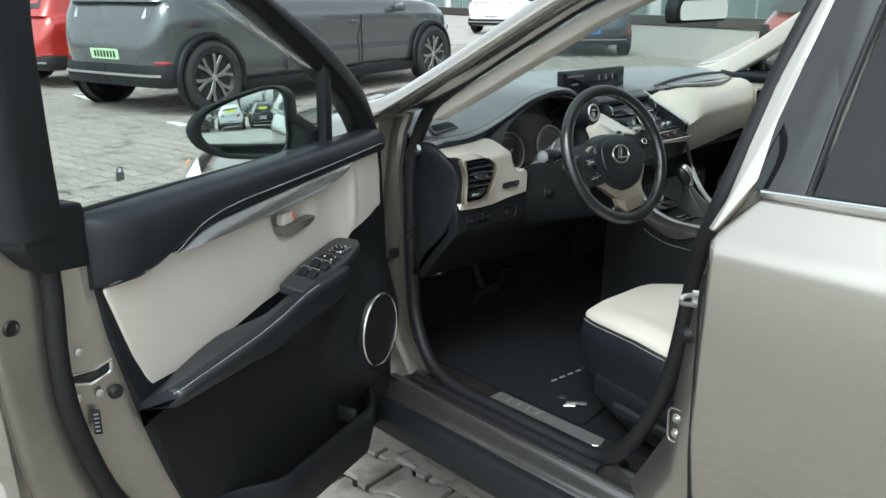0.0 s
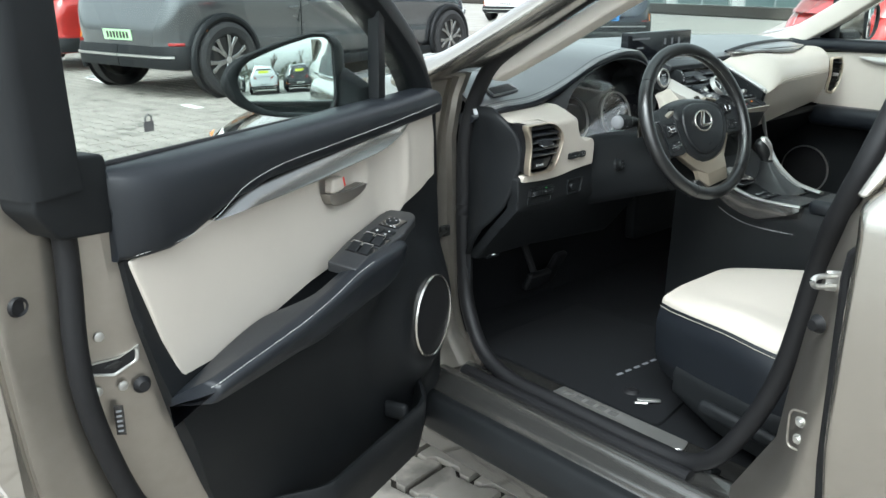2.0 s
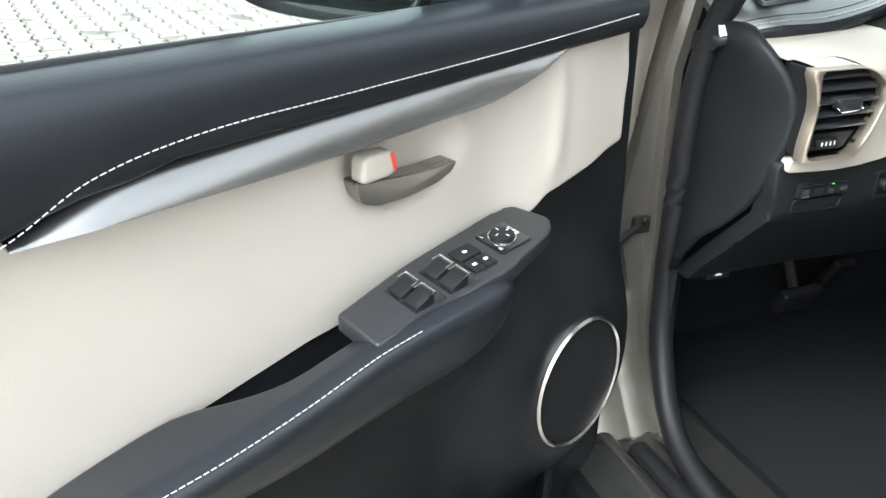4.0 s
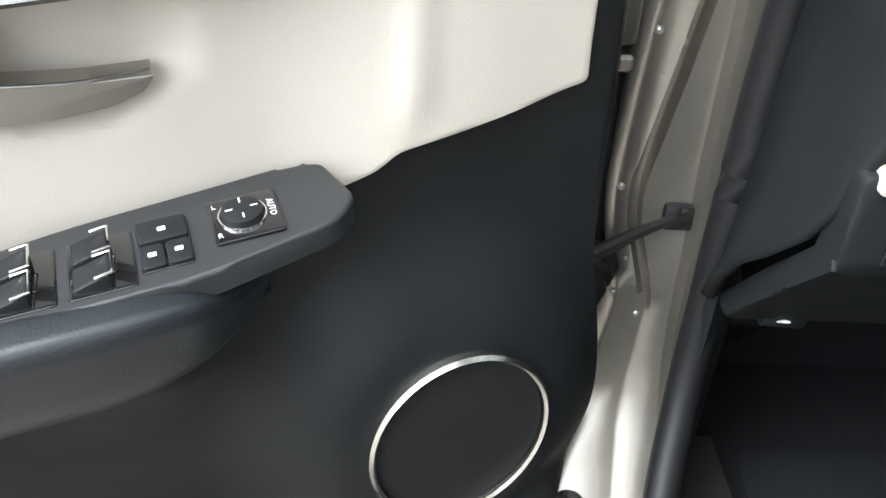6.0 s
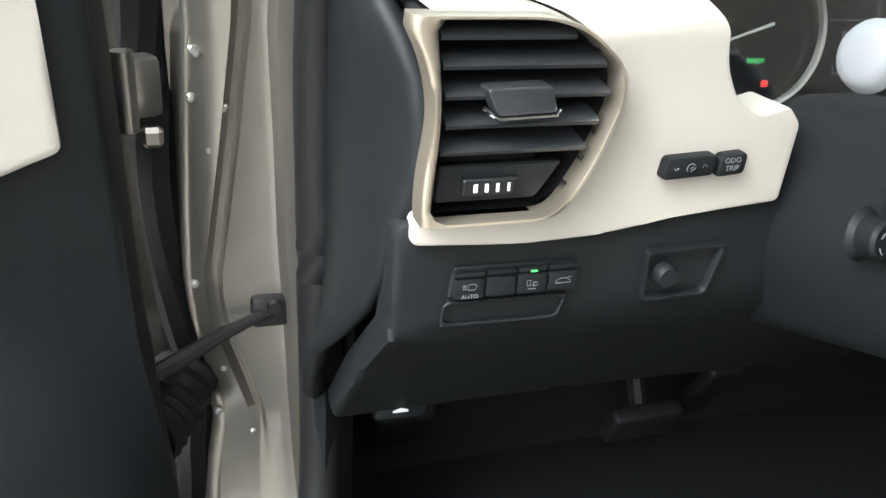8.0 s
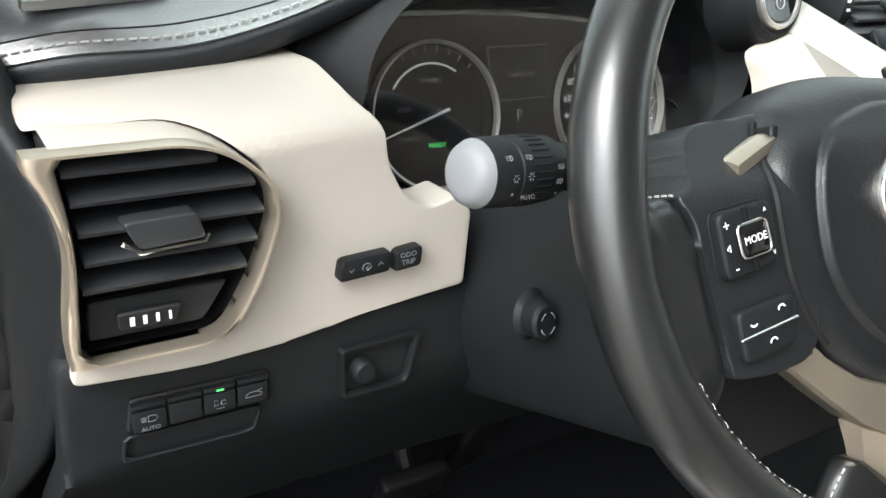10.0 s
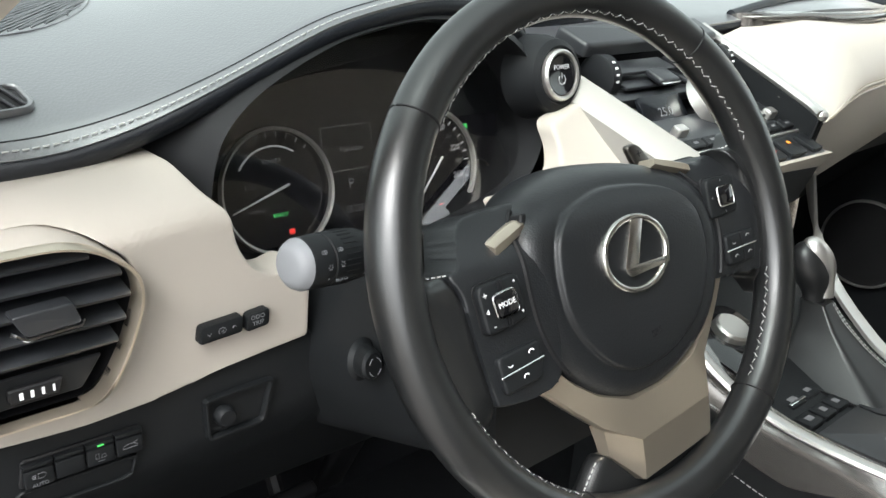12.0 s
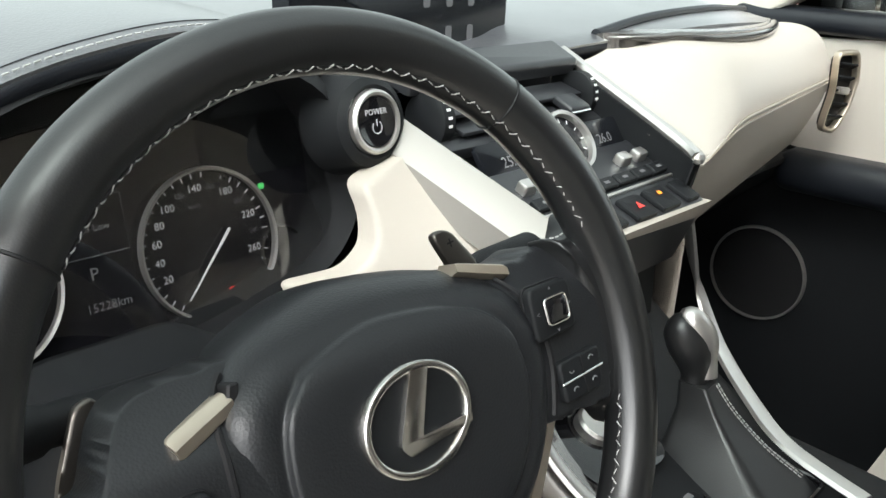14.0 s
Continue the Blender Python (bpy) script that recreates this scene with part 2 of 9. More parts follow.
def slab(outline, depth, bevel=0.002, seg=2, step=0.0, bend=None, m=None, both=False):
    """A plate: outline in u, v, thickness along w with a rounded front edge; bend(u, v) moves w; m maps (u, v, w) to space."""
    bm = bmesh.new()
    pts = [Vector((p[0], p[1], 0)) for p in outline]
    clean = [p for i, p in enumerate(pts) if (p - pts[i - 1]).length > 1e-5]
    base = [bm.verts.new(p) for p in clean]
    f = bm.faces.new(base)
    f.normal_update()
    if f.normal.z < 0:
        f.normal_flip()
    res = bmesh.ops.extrude_face_region(bm, geom=[f])
    top = [v for v in res["geom"] if isinstance(v, bmesh.types.BMVert)]
    for v in top:
        v.co.z += depth
    if bevel > 0:
        ts = set(top)
        edges = [e for e in bm.edges if e.verts[0] in ts and e.verts[1] in ts]
        if both:
            edges += [e for e in bm.edges if e.verts[0] not in ts and e.verts[1] not in ts]
        bmesh.ops.bevel(bm, geom=edges, offset=bevel, segments=seg, profile=0.5, affect="EDGES", clamp_overlap=True)
    if step > 0:
        big = [f for f in bm.faces if len(f.verts) > 4]
        bmesh.ops.triangulate(bm, faces=big)
        us, vs = [p.x for p in clean], [p.y for p in clean]
        for ax, lo, hi in ((0, min(us), max(us)), (1, min(vs), max(vs))):
            n = int((hi - lo) / step)
            for k in range(1, n + 1):
                co, no = [0, 0, 0], [0, 0, 0]
                co[ax], no[ax] = lo + (hi - lo) * k / (n + 1), 1
                bmesh.ops.bisect_plane(bm, geom=bm.verts[:] + bm.edges[:] + bm.faces[:], plane_co=co, plane_no=no)
    if bend:
        for v in bm.verts:
            v.co.z += bend(v.co.x, v.co.y)
    bmesh.ops.recalc_face_normals(bm, faces=bm.faces[:])
    if m is not None:
        bm.transform(m)
        bmesh.ops.recalc_face_normals(bm, faces=bm.faces[:])
    return bm


def box(sx, sy, sz, bevel=0.003, seg=2, m=None):
    bm = bmesh.new()
    bmesh.ops.create_cube(bm, size=1.0, matrix=Matrix.Diagonal((sx, sy, sz, 1)))
    if bevel > 0:
        bmesh.ops.bevel(bm, geom=bm.edges[:], offset=min(bevel, 0.45 * min(sx, sy, sz)), segments=seg, profile=0.5, affect="EDGES")
    if m is not None:
        bm.transform(m)
    return bm


def loft(rings, closed=True, caps=True, loop=False):
    """A skin through rings of equal length."""
    bm = bmesh.new()
    rows = [[bm.verts.new(p) for p in r] for r in rings]
    n = len(rows[0])
    pairs = list(zip(rows, rows[1:])) + ([(rows[-1], rows[0])] if loop else [])
    for a, b in pairs:
        for i in range(n if closed else n - 1):
            j = (i + 1) % n
            bm.faces.new((a[i], a[j], b[j], b[i]))
    if caps and closed and not loop:
        bm.faces.new(rows[0])
        bm.faces.new(rows[-1])
    bmesh.ops.recalc_face_normals(bm, faces=bm.faces[:])
    return bm


def tube(path, r, n=8, closed=False, flat=1.0, up=(0, 0, 1)):
    """A round bar along a path; r one radius or one a point; flat squeezes it along up."""
    P = [Vector(p) for p in path]
    k, rings = len(P), []
    for i, p in enumerate(P):
        a = P[i - 1] if (closed or i > 0) else p
        b = P[(i + 1) % k] if (closed or i < k - 1) else p
        t = (b - a).normalized()
        u = Vector(up)
        s = t.cross(u)
        if s.length < 1e-4:
            s = t.cross(Vector((1, 0, 0)))
        s.normalize()
        w = s.cross(t)
        rr = r[i] if isinstance(r, (list, tuple)) else r
        rings.append([p + rr * (math.cos(q) * s + flat * math.sin(q) * w) for q in (2 * math.pi * j / n for j in range(n))])
    return loft(rings, True, not closed, closed)


def lathe(profile, n=32, m=None):
    """Turns (radius, height) round the local z axis."""
    bm = bmesh.new()
    rows = []
    for r, h in profile:
        if r < 1e-6:
            rows.append([bm.verts.new((0, 0, h))])
        else:
            rows.append([bm.verts.new((r * math.cos(2 * math.pi * k / n), r * math.sin(2 * math.pi * k / n), h)) for k in range(n)])
    for a, b in zip(rows, rows[1:]):
        for i in range(n):
            j = (i + 1) % n
            if len(a) == 1 and len(b) == 1:
                continue
            if len(a) == 1:
                bm.faces.new((a[0], b[i], b[j]))
            elif len(b) == 1:
                bm.faces.new((a[i], a[j], b[0]))
            else:
                bm.faces.new((a[i], a[j], b[j], b[i]))
    bmesh.ops.recalc_face_normals(bm, faces=bm.faces[:])
    if m is not None:
        bm.transform(m)
    return bm


def surf(f, nu, nv, thick=0.0):
    """A sheet from f(u, v), u and v from 0 to 1, given thickness along its normals."""
    bm = bmesh.new()
    g = [[bm.verts.new(f(i / nu, j / nv)) for j in range(nv + 1)] for i in range(nu + 1)]
    for i in range(nu):
        for j in range(nv):
            bm.faces.new((g[i][j], g[i + 1][j], g[i + 1][j + 1], g[i][j + 1]))
    bmesh.ops.recalc_face_normals(bm, faces=bm.faces[:])
    if thick:
        bmesh.ops.solidify(bm, geom=bm.faces[:], thickness=thick)
        bmesh.ops.recalc_face_normals(bm, faces=bm.faces[:])
    return bm


def join(*bms):
    out = bmesh.new()
    for b in bms:
        me = bpy.data.meshes.new("tmp")
        b.to_mesh(me)
        b.free()
        out.from_mesh(me)
        bpy.data.meshes.remove(me)
    return out


def stitches(path, gap=0.006, length=0.0042, r=0.0006, lift=(0, 0, 0)):
    """A row of short thread stitches along a path, in one mesh."""
    P = [Vector(p) + Vector(lift) for p in path]
    ds = [0.0]
    for a, b in zip(P, P[1:]):
        ds.append(ds[-1] + (b - a).length)

    def at(d):
        for i in range(len(P) - 1):
            if d <= ds[i + 1]:
                t = (d - ds[i]) / max(ds[i + 1] - ds[i], 1e-9)
                return P[i].lerp(P[i + 1], t)
        return P[-1]
    verts, faces = [], []
    k = int(ds[-1] / gap)
    for i in range(k):
        a, b = at(i * gap), at(i * gap + length)
        t = (b - a)
        if t.length < 1e-6:
            continue
        t.normalize()
        s = t.cross(Vector((0.1, 0.3, 1))).normalized()
        w = s.cross(t)
        o = len(verts)
        for q in (a, b):
            for x, y in ((1, 0), (0, 1), (-1, 0), (0, -1)):
                verts.append(q + r * (x * s + y * w))
        faces += [(o, o + 1, o + 5, o + 4), (o + 1, o + 2, o + 6, o + 5), (o + 2, o + 3, o + 7, o + 6), (o + 3, o, o + 4, o + 7), (o, o + 3, o + 2, o + 1), (o + 4, o + 5, o + 6, o + 7)]
    me = bpy.data.meshes.new("tmp")
    me.from_pydata([tuple(v) for v in verts], [], faces)
    bm = bmesh.new()
    bm.from_mesh(me)
    bpy.data.meshes.remove(me)
    return bm


def letters(text, size, m, depth=0.0003, align="CENTER"):
    """Raised letters in the built-in font, on the plane x, y of m."""
    cu = bpy.data.curves.new("tmp", "FONT")
    cu.body, cu.size, cu.extrude = text, size, depth
    cu.align_x, cu.align_y = align, "CENTER"
    cu.resolution_u = 2
    ob = new("tmp", cu)
    bpy.context.view_layer.update()
    me = bpy.data.meshes.new_from_object(ob.evaluated_get(bpy.context.evaluated_depsgraph_get()))
    bm = bmesh.new()
    bm.from_mesh(me)
    bpy.data.objects.remove(ob)
    bpy.data.curves.remove(cu)
    bpy.data.meshes.remove(me)
    bm.transform(m)
    return bm


def ring_plate(outer, inner, depth, m, bevel=0.002, n=72):
    """A rim between two outlines, rounded to the front."""
    def resample(poly):
        P = [Vector((p[0], p[1])) for p in poly]
        P.append(P[0])
        d = [0.0]
        for a, b in zip(P, P[1:]):
            d.append(d[-1] + (b - a).length)
        out = []
        c = sum((Vector((p[0], p[1])) for p in poly), Vector((0, 0))) / len(poly)
        for k in range(n):
            ang = 2 * math.pi * k / n
            ray = Vector((math.cos(ang), math.sin(ang)))
            best = None
            for a, b in zip(P, P[1:]):
                ab = b - a
                den = ray.x * ab.y - ray.y * ab.x
                if abs(den) < 1e-12:
                    continue
                w = a - c
                t = (w.x * ab.y - w.y * ab.x) / den
                q = (w.x * ray.y - w.y * ray.x) / den
                if t > 0 and -1e-6 <= q <= 1 + 1e-6 and (best is None or t > best):
                    best = t
            out.append(c + ray * (best or 0.0))
        return out
    A, B = resample(outer), resample(inner)
    rings = []
    for k in range(n):
        a, b = A[k], B[k]
        rings.append([m @ Vector((*a, 0)), m @ Vector((*a, depth - bevel)), m @ Vector((*a.lerp(b, 0.2), depth)), m @ Vector((*a.lerp(b, 0.7), depth)), m @ Vector((*b, depth - bevel)), m @ Vector((*b, 0))])
    return loft(rings, True, False, True)


def basis(origin, u, v, w):
    """Maps local x, y, z onto the directions u, v, w at origin."""
    return Matrix(((u[0], v[0], w[0], origin[0]), (u[1], v[1], w[1], origin[1]), (u[2], v[2], w[2], origin[2]), (0, 0, 0, 1)))


def facing_back(y):
    """Outlines drawn in x, z on a plane across the car, thickness towards the rear."""
    return basis((0, y, 0), (1, 0, 0), (0, 0, 1), (0, -1, 0))


def side_plane(x):
    """Outlines drawn in y, z on a plane along the car, thickness outwards to its left side."""
    return basis((x, 0, 0), (0, 1, 0), (0, 0, 1), (-1, 0, 0))


def side_plane_right(x):
    return basis((x, 0, 0), (0, 1, 0), (0, 0, 1), (1, 0, 0))


def floor_plane(z):
    return basis((0, 0, z), (1, 0, 0), (0, 1, 0), (0, 0, 1))

# ---- ground: concrete interlocking blocks ----
def paving_material():
    mat = material("grey_concrete_paving", (0.275, 0.252, 0.225), 0.85, bump=0.5, bump_scale=260, vary=0.14, vary_scale=9, spec=0.25)
    nodes, links = mat.node_tree.nodes, mat.node_tree.links
    b = nodes["Principled BSDF"]
    src = b.inputs["Base Color"].links[0].from_socket
    # each block a little lighter or darker; soft damp stains of their own shape
    info = nodes.new("ShaderNodeObjectInfo")
    geo = nodes.new("ShaderNodeNewGeometry")
    add = nodes.new("ShaderNodeMath")
    links.new(info.outputs["Random"], add.inputs[0])
    links.new(geo.outputs["Random Per Island"], add.inputs[1])
    fr = nodes.new("ShaderNodeMath")
    fr.operation = "FRACT"
    links.new(add.outputs[0], fr.inputs[0])
    mr = nodes.new("ShaderNodeMapRange")
    mr.inputs["To Min"].default_value = 0.88
    mr.inputs["To Max"].default_value = 1.10
    links.new(fr.outputs[0], mr.inputs["Value"])
    mx = nodes.new("ShaderNodeMix")
    mx.data_type, mx.blend_type = "RGBA", "MULTIPLY"
    mx.inputs["Factor"].default_value = 1.0
    links.new(src, mx.inputs["A"])
    links.new(mr.outputs[0], mx.inputs["B"])
    no = nodes.new("ShaderNodeTexNoise")
    no.inputs["Scale"].default_value = 3.2
    no.inputs["Detail"].default_value = 5.0
    links.new(geo.outputs["Position"], no.inputs["Vector"])
    st = nodes.new("ShaderNodeMapRange")
    st.inputs["From Min"].default_value = 0.60
    st.inputs["From Max"].default_value = 0.66
    st.inputs["To Min"].default_value = 1.0
    st.inputs["To Max"].default_value = 0.55
    links.new(no.outputs[0], st.inputs["Value"])
    m2 = nodes.new("ShaderNodeMix")
    m2.data_type, m2.blend_type = "RGBA", "MULTIPLY"
    m2.inputs["Factor"].default_value = 1.0
    links.new(mx.outputs["Result"], m2.inputs["A"])
    links.new(st.outputs[0], m2.inputs["B"])
    links.new(m2.outputs["Result"], b.inputs["Base Color"])
    return mat


M["paving"] = paving_material()
M["far_ground"] = material("far_concrete_ground", (0.31, 0.295, 0.27), 0.9, bump=0.4, bump_scale=20, vary=0.16, vary_scale=1.2, spec=0.2)
M["joint"] = material("dark_joint_sand", (0.030, 0.026, 0.021), 0.95, bump=0.6, bump_scale=300, vary=0.3, vary_scale=40)
M["line"] = material("white_line_paint", (0.7, 0.7, 0.68), 0.7, bump=0.4, bump_scale=200, vary=0.15, vary_scale=8)
bm = bmesh.new()
bmesh.ops.create_grid(bm, x_segments=2, y_segments=2, size=600)
ground = link_mesh("ground", bm, "far_ground", m=pose(0, 0, -0.03))
tagged(ground, "wide grey concrete block car park", "ground", kind="structure")
bed = link_mesh("paving_bed", slab([(-6, -8), (13, -8), (13, 15), (-6, 15)], 0.012, 0, m=floor_plane(-0.029)), "joint")
tagged(bed, "paved yard of grey interlocking concrete blocks", "paving", kind="structure")

# ---- the car ----
car = new("car")
tagged(car, "bronze-grey SUV with its front door wide open, cream and black cabin", "car")

# -- front door, hinged open; local axes: along the door to its rear, into the cabin, up
DM = basis((-0.8564, 0.3035, 0.0), (-0.9333, -0.3591, 0), (0.3591, -0.9333, 0), (0, 0, 1))


def dplane(w):
    """Outlines in along, up on the door; thickness into the cabin."""
    return basis((0, w, 0), (1, 0, 0), (0, 0, 1), (0, 1, 0))


shell_out = round_poly([(-0.04, 0.30), (0.86, 0.31), (0.925, 0.62), (0.935, 0.95), (0.90, 0.985), (0.10, 0.985), (-0.04, 0.97)], 0.04, 5)
door = part("front_door", slab(shell_out, 0.045, 0.015, 3, step=0.12, bend=lambda u, v: 0.02 * math.sin((v - 0.3) * 4.2) * -1, m=basis((0, -0.094, 0), (1, 0, 0), (0, 0, 1), (0, -1, 0))), "paint", car, "open door, painted bronze-grey outside", m=DM)


def edge_curve(pts, w, n=40):
    """Evenly spaced points along a smooth edge on the door, at depth w."""
    q = spline([(a, b, 0) for a, b in pts], 12)
    d = [0.0]
    for a, b in zip(q, q[1:]):
        d.append(d[-1] + (b - a).length)
    out, i = [], 0
    for k in range(n):
        t = d[-1] * k / (n - 1)
        while i < len(q) - 2 and d[i + 1] < t:
            i += 1
        p = q[i].lerp(q[i + 1], min(1, (t - d[i]) / max(d[i + 1] - d[i], 1e-9)))
        out.append(Vector((p.x, w, p.y)))
    return out


# rear edge: panel side, sloping latch face, thick seal, outer flange
e_panel = edge_curve([(0.803, 1.03), (0.800, 0.972), (0.782, 0.854), (0.736, 0.684), (0.694, 0.561), (0.657, 0.472), (0.60, 0.35)], -0.016)
e_latch = edge_curve([(0.846, 1.03), (0.843, 0.96), (0.843, 0.904), (0.843, 0.836), (0.832, 0.742), (0.790, 0.616), (0.733, 0.508), (0.63, 0.36)], -0.044)
e_flange = edge_curve([(0.852, 1.03), (0.850, 0.98), (0.852, 0.922), (0.862, 0.807), (0.846, 0.69), (0.797, 0.542), (0.68, 0.36)], -0.056)
e_outer = edge_curve([(0.900, 1.035), (0.915, 1.00), (0.926, 0.955), (0.924, 0.845), (0.914, 0.70), (0.896, 0.58), (0.855, 0.33)], -0.067)
latch_rings = []
for a, b in zip(e_panel, e_latch):
    m1, m2 = a.lerp(b, 0.30), a.lerp(b, 0.42)
    latch_rings.append([a + Vector((-0.03, -0.03, 0)), a, (m1.x, m1.y + 0.004, m1.z), (m2.x, m2.y + 0.001, m2.z), a.lerp(b, 0.85), b, b + Vector((0.004, -0.02, 0)), b + Vector((-0.03, -0.03, 0))])
part("inner_frame", loft(latch_rings), "paint_shaded", door, sharp=30)
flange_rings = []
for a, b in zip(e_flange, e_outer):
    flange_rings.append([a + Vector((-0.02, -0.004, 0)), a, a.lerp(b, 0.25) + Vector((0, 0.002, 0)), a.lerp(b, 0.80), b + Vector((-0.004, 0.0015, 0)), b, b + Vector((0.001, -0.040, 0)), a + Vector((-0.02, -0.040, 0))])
part("outer_flange", loft(flange_rings), "paint_shaded", door, sharp=30)
part("door_seal", tube([a.lerp(b, 0.5) + Vector((0, 0.010, 0)) for a, b in zip(e_latch, e_flange)], 0.0145, 12, up=(0, 1, 0)), "rubber", door, "black rubber seal")
part("post_foot", slab(round_poly([(0.786, 0.968), (0.874, 0.978), (0.902, 1.015), (0.900, 1.075), (0.800, 1.065)], 0.008, 3), 0.060, 0.010, 3, m=dplane(-0.070)), "black_soft", door)
part("outer_belt_seal", box(0.86, 0.040, 0.060, 0.006, 2, m=pose(0.42, -0.066, 1.004)), "rubber", door)

# black lower panel
low = round_poly([(-0.040, 0.335), (0.605, 0.345), (0.659, 0.472), (0.696, 0.561), (0.738, 0.684), (0.784, 0.854), (0.802, 0.972), (0.804, 1.03), (-0.022, 1.03), (-0.030, 0.75), (-0.042, 0.60)], 0.02, 3)


def panel_bend(u, v):
    # bulge round the loudspeaker, hollow of the pocket
    d = math.hypot((u - 0.098) / 0.19, (v - 0.610) / 0.19)
    k = min(1.0, max(0.0, (1.0 - d) / 0.55))
    b = 0.046 * k * k * (3 - 2 * k)
    b -= 0.022 * max(0.0, 1 - ((u - 0.32) / 0.16) ** 2) * min(1.0, max(0.0, (v - 0.84) / 0.03))
    b += 0.030 * math.exp(-((v - 0.725) / 0.036) ** 2) * min(1.0, max(0.0, (u - 0.19) / 0.10)) * min(1.0, max(0.0, (0.40 - u) / 0.08))
    b += 0.016 * math.exp(-((v - 0.66) / 0.09) ** 2) * min(1, max(0, (u - 0.12) * 6))
    return b


part("lower_panel", slab(low, 0.030, 0.006, 2, step=0.015, bend=panel_bend, m=dplane(-0.036)), "black", door, "black grained plastic door panel")

# cream card
card = [(0.79, 0.930), (0.72, 0.940), (0.65, 0.958), (0.60, 0.972), (0.44, 0.990), (0.30, 1.000), (0.14, 1.010), (0.06, 1.022), (0.012, 1.030), (0.004, 0.96), (0.0, 0.881),
        (0.06, 0.868), (0.135, 0.851), (0.150, 0.838), (0.20, 0.815), (0.43, 0.79), (0.55, 0.765), (0.66, 0.735), (0.716, 0.728), (0.75, 0.81)]


def card_bend(u, v):
    b = 0.010 * math.exp(-((u - 0.12) / 0.08) ** 2) - 0.006 * math.exp(-((u - 0.20) / 0.05) ** 2)
    # hollow behind the handle
    d = math.hypot((u - 0.322) / 0.078, (v - 0.935) / 0.054)
    k = min(1.0, max(0.0, (1 - d) / 0.45))
    b -= 0.019 * k * k * (3 - 2 * k)
    # soft fold running up from the switch panel
    b += 0.0045 * math.exp(-((u - 0.128 - 0.9 * max(0.0, v - 0.955) ** 1.5) / 0.012) ** 2) * min(1.0, max(0.0, (v - 0.862) / 0.03))
    return b


part("door_card", slab(round_poly(card, 0.006, 3), 0.030, 0.004, 2, step=0.008, bend=card_bend, m=dplane(-0.030)), "cream", door, "cream leather door insert")

# black upper roll below the window
roll_rings = []
for k in range(25):
    s = 0.016 + 0.786 * k / 24
    zlow = 0.932 if s > 0.72 else 0.932 + 0.062 * min(1, (0.72 - s) / 0.17) if s > 0.55 else 0.994 + 0.026 * (0.55 - s) / 0.56
    ztop = 1.055 - 0.008 * (s / 0.83)
    if s < 0.62:
        zlow -= 0.012 * min(1.0, (0.62 - s) / 0.05)
    end = min(1.0, max(0.05, (0.803 - s) / 0.045)) ** 0.5
    ring = []
    for f, w in ((0.0, 0.000), (0.015, 0.010), (0.04, 0.0165), (0.08, 0.0200), (0.20, 0.0235), (0.35, 0.0255), (0.50, 0.0262), (0.65, 0.0255), (0.78, 0.0230), (0.88, 0.0180), (0.94, 0.0110), (0.98, 0.0020), (1.0, -0.012)):
        ring.append((s, -0.012 + (w + 0.012) * end, zlow + (ztop - zlow) * f))
    ring.append((s, -0.03, ztop))
    ring.append((s, -0.03, zlow))
    roll_rings.append(ring)
part("upper_trim", loft(roll_rings), "leather", door, "black leather upper door trim with pale stitching", sharp=60)
st = spline([(0.79, 0.008, 0.940), (0.72, 0.0185, 0.944), (0.66, 0.0205, 0.958), (0.60, 0.0225, 0.988), (0.52, 0.0238, 1.003), (0.40, 0.0240, 1.009), (0.2, 0.0240, 1.018), (0.03, 0.0240, 1.0285)], 10)
part("stitching", stitches(st, lift=(0, 0.003, 0)), "thread", door)

# satin strip
ZB = [(0.655, 0.950), (0.60, 0.9525), (0.56, 0.9535), (0.44, 0.957), (0.30, 0.966), (0.24, 0.970), (0.20, 0.980), (0.16, 0.996), (0.125, 1.0085)]
ZT = [(0.655, 0.952), (0.615, 0.969), (0.585, 0.980), (0.44, 0.992), (0.30, 1.002), (0.20, 1.010), (0.135, 1.0125), (0.125, 1.0115)]


def along(table, s):
    for (sa, a), (sb, b) in zip(table, table[1:]):
        if sb <= s <= sa:
            return a + (b - a) * (sa - s) / (sa - sb)
    return table[-1][1] if s < table[-1][0] else table[0][1]


strip_rings = []
for k in range(55):
    s = 0.655 - 0.53 * k / 54
    zb = sum(along(ZB, s + d) for d in (-0.014, 0, 0.014)) / 3
    zt = max(zb + 0.0015, sum(along(ZT, s + d) for d in (-0.014, 0, 0.014)) / 3)
    h = zt - zb
    pro = min(1.0, h / 0.02)
    strip_rings.append([(s, 0.002, zb), (s, 0.014 + 0.010 * pro, zb + 0.04 * h), (s, 0.016 + 0.012 * pro, zb + 0.13 * h), (s, 0.016 + 0.011 * pro, zb + 0.22 * h), (s, 0.014 + 0.008 * pro, zb + 0.50 * h), (s, 0.012 + 0.003 * pro, zb + 0.80 * h), (s, 0.010, zb + 0.95 * h), (s, 0.002, zt)])
part("trim_strip", loft(strip_rings), "strip_metal", door, "satin silver trim strip", sharp=40)

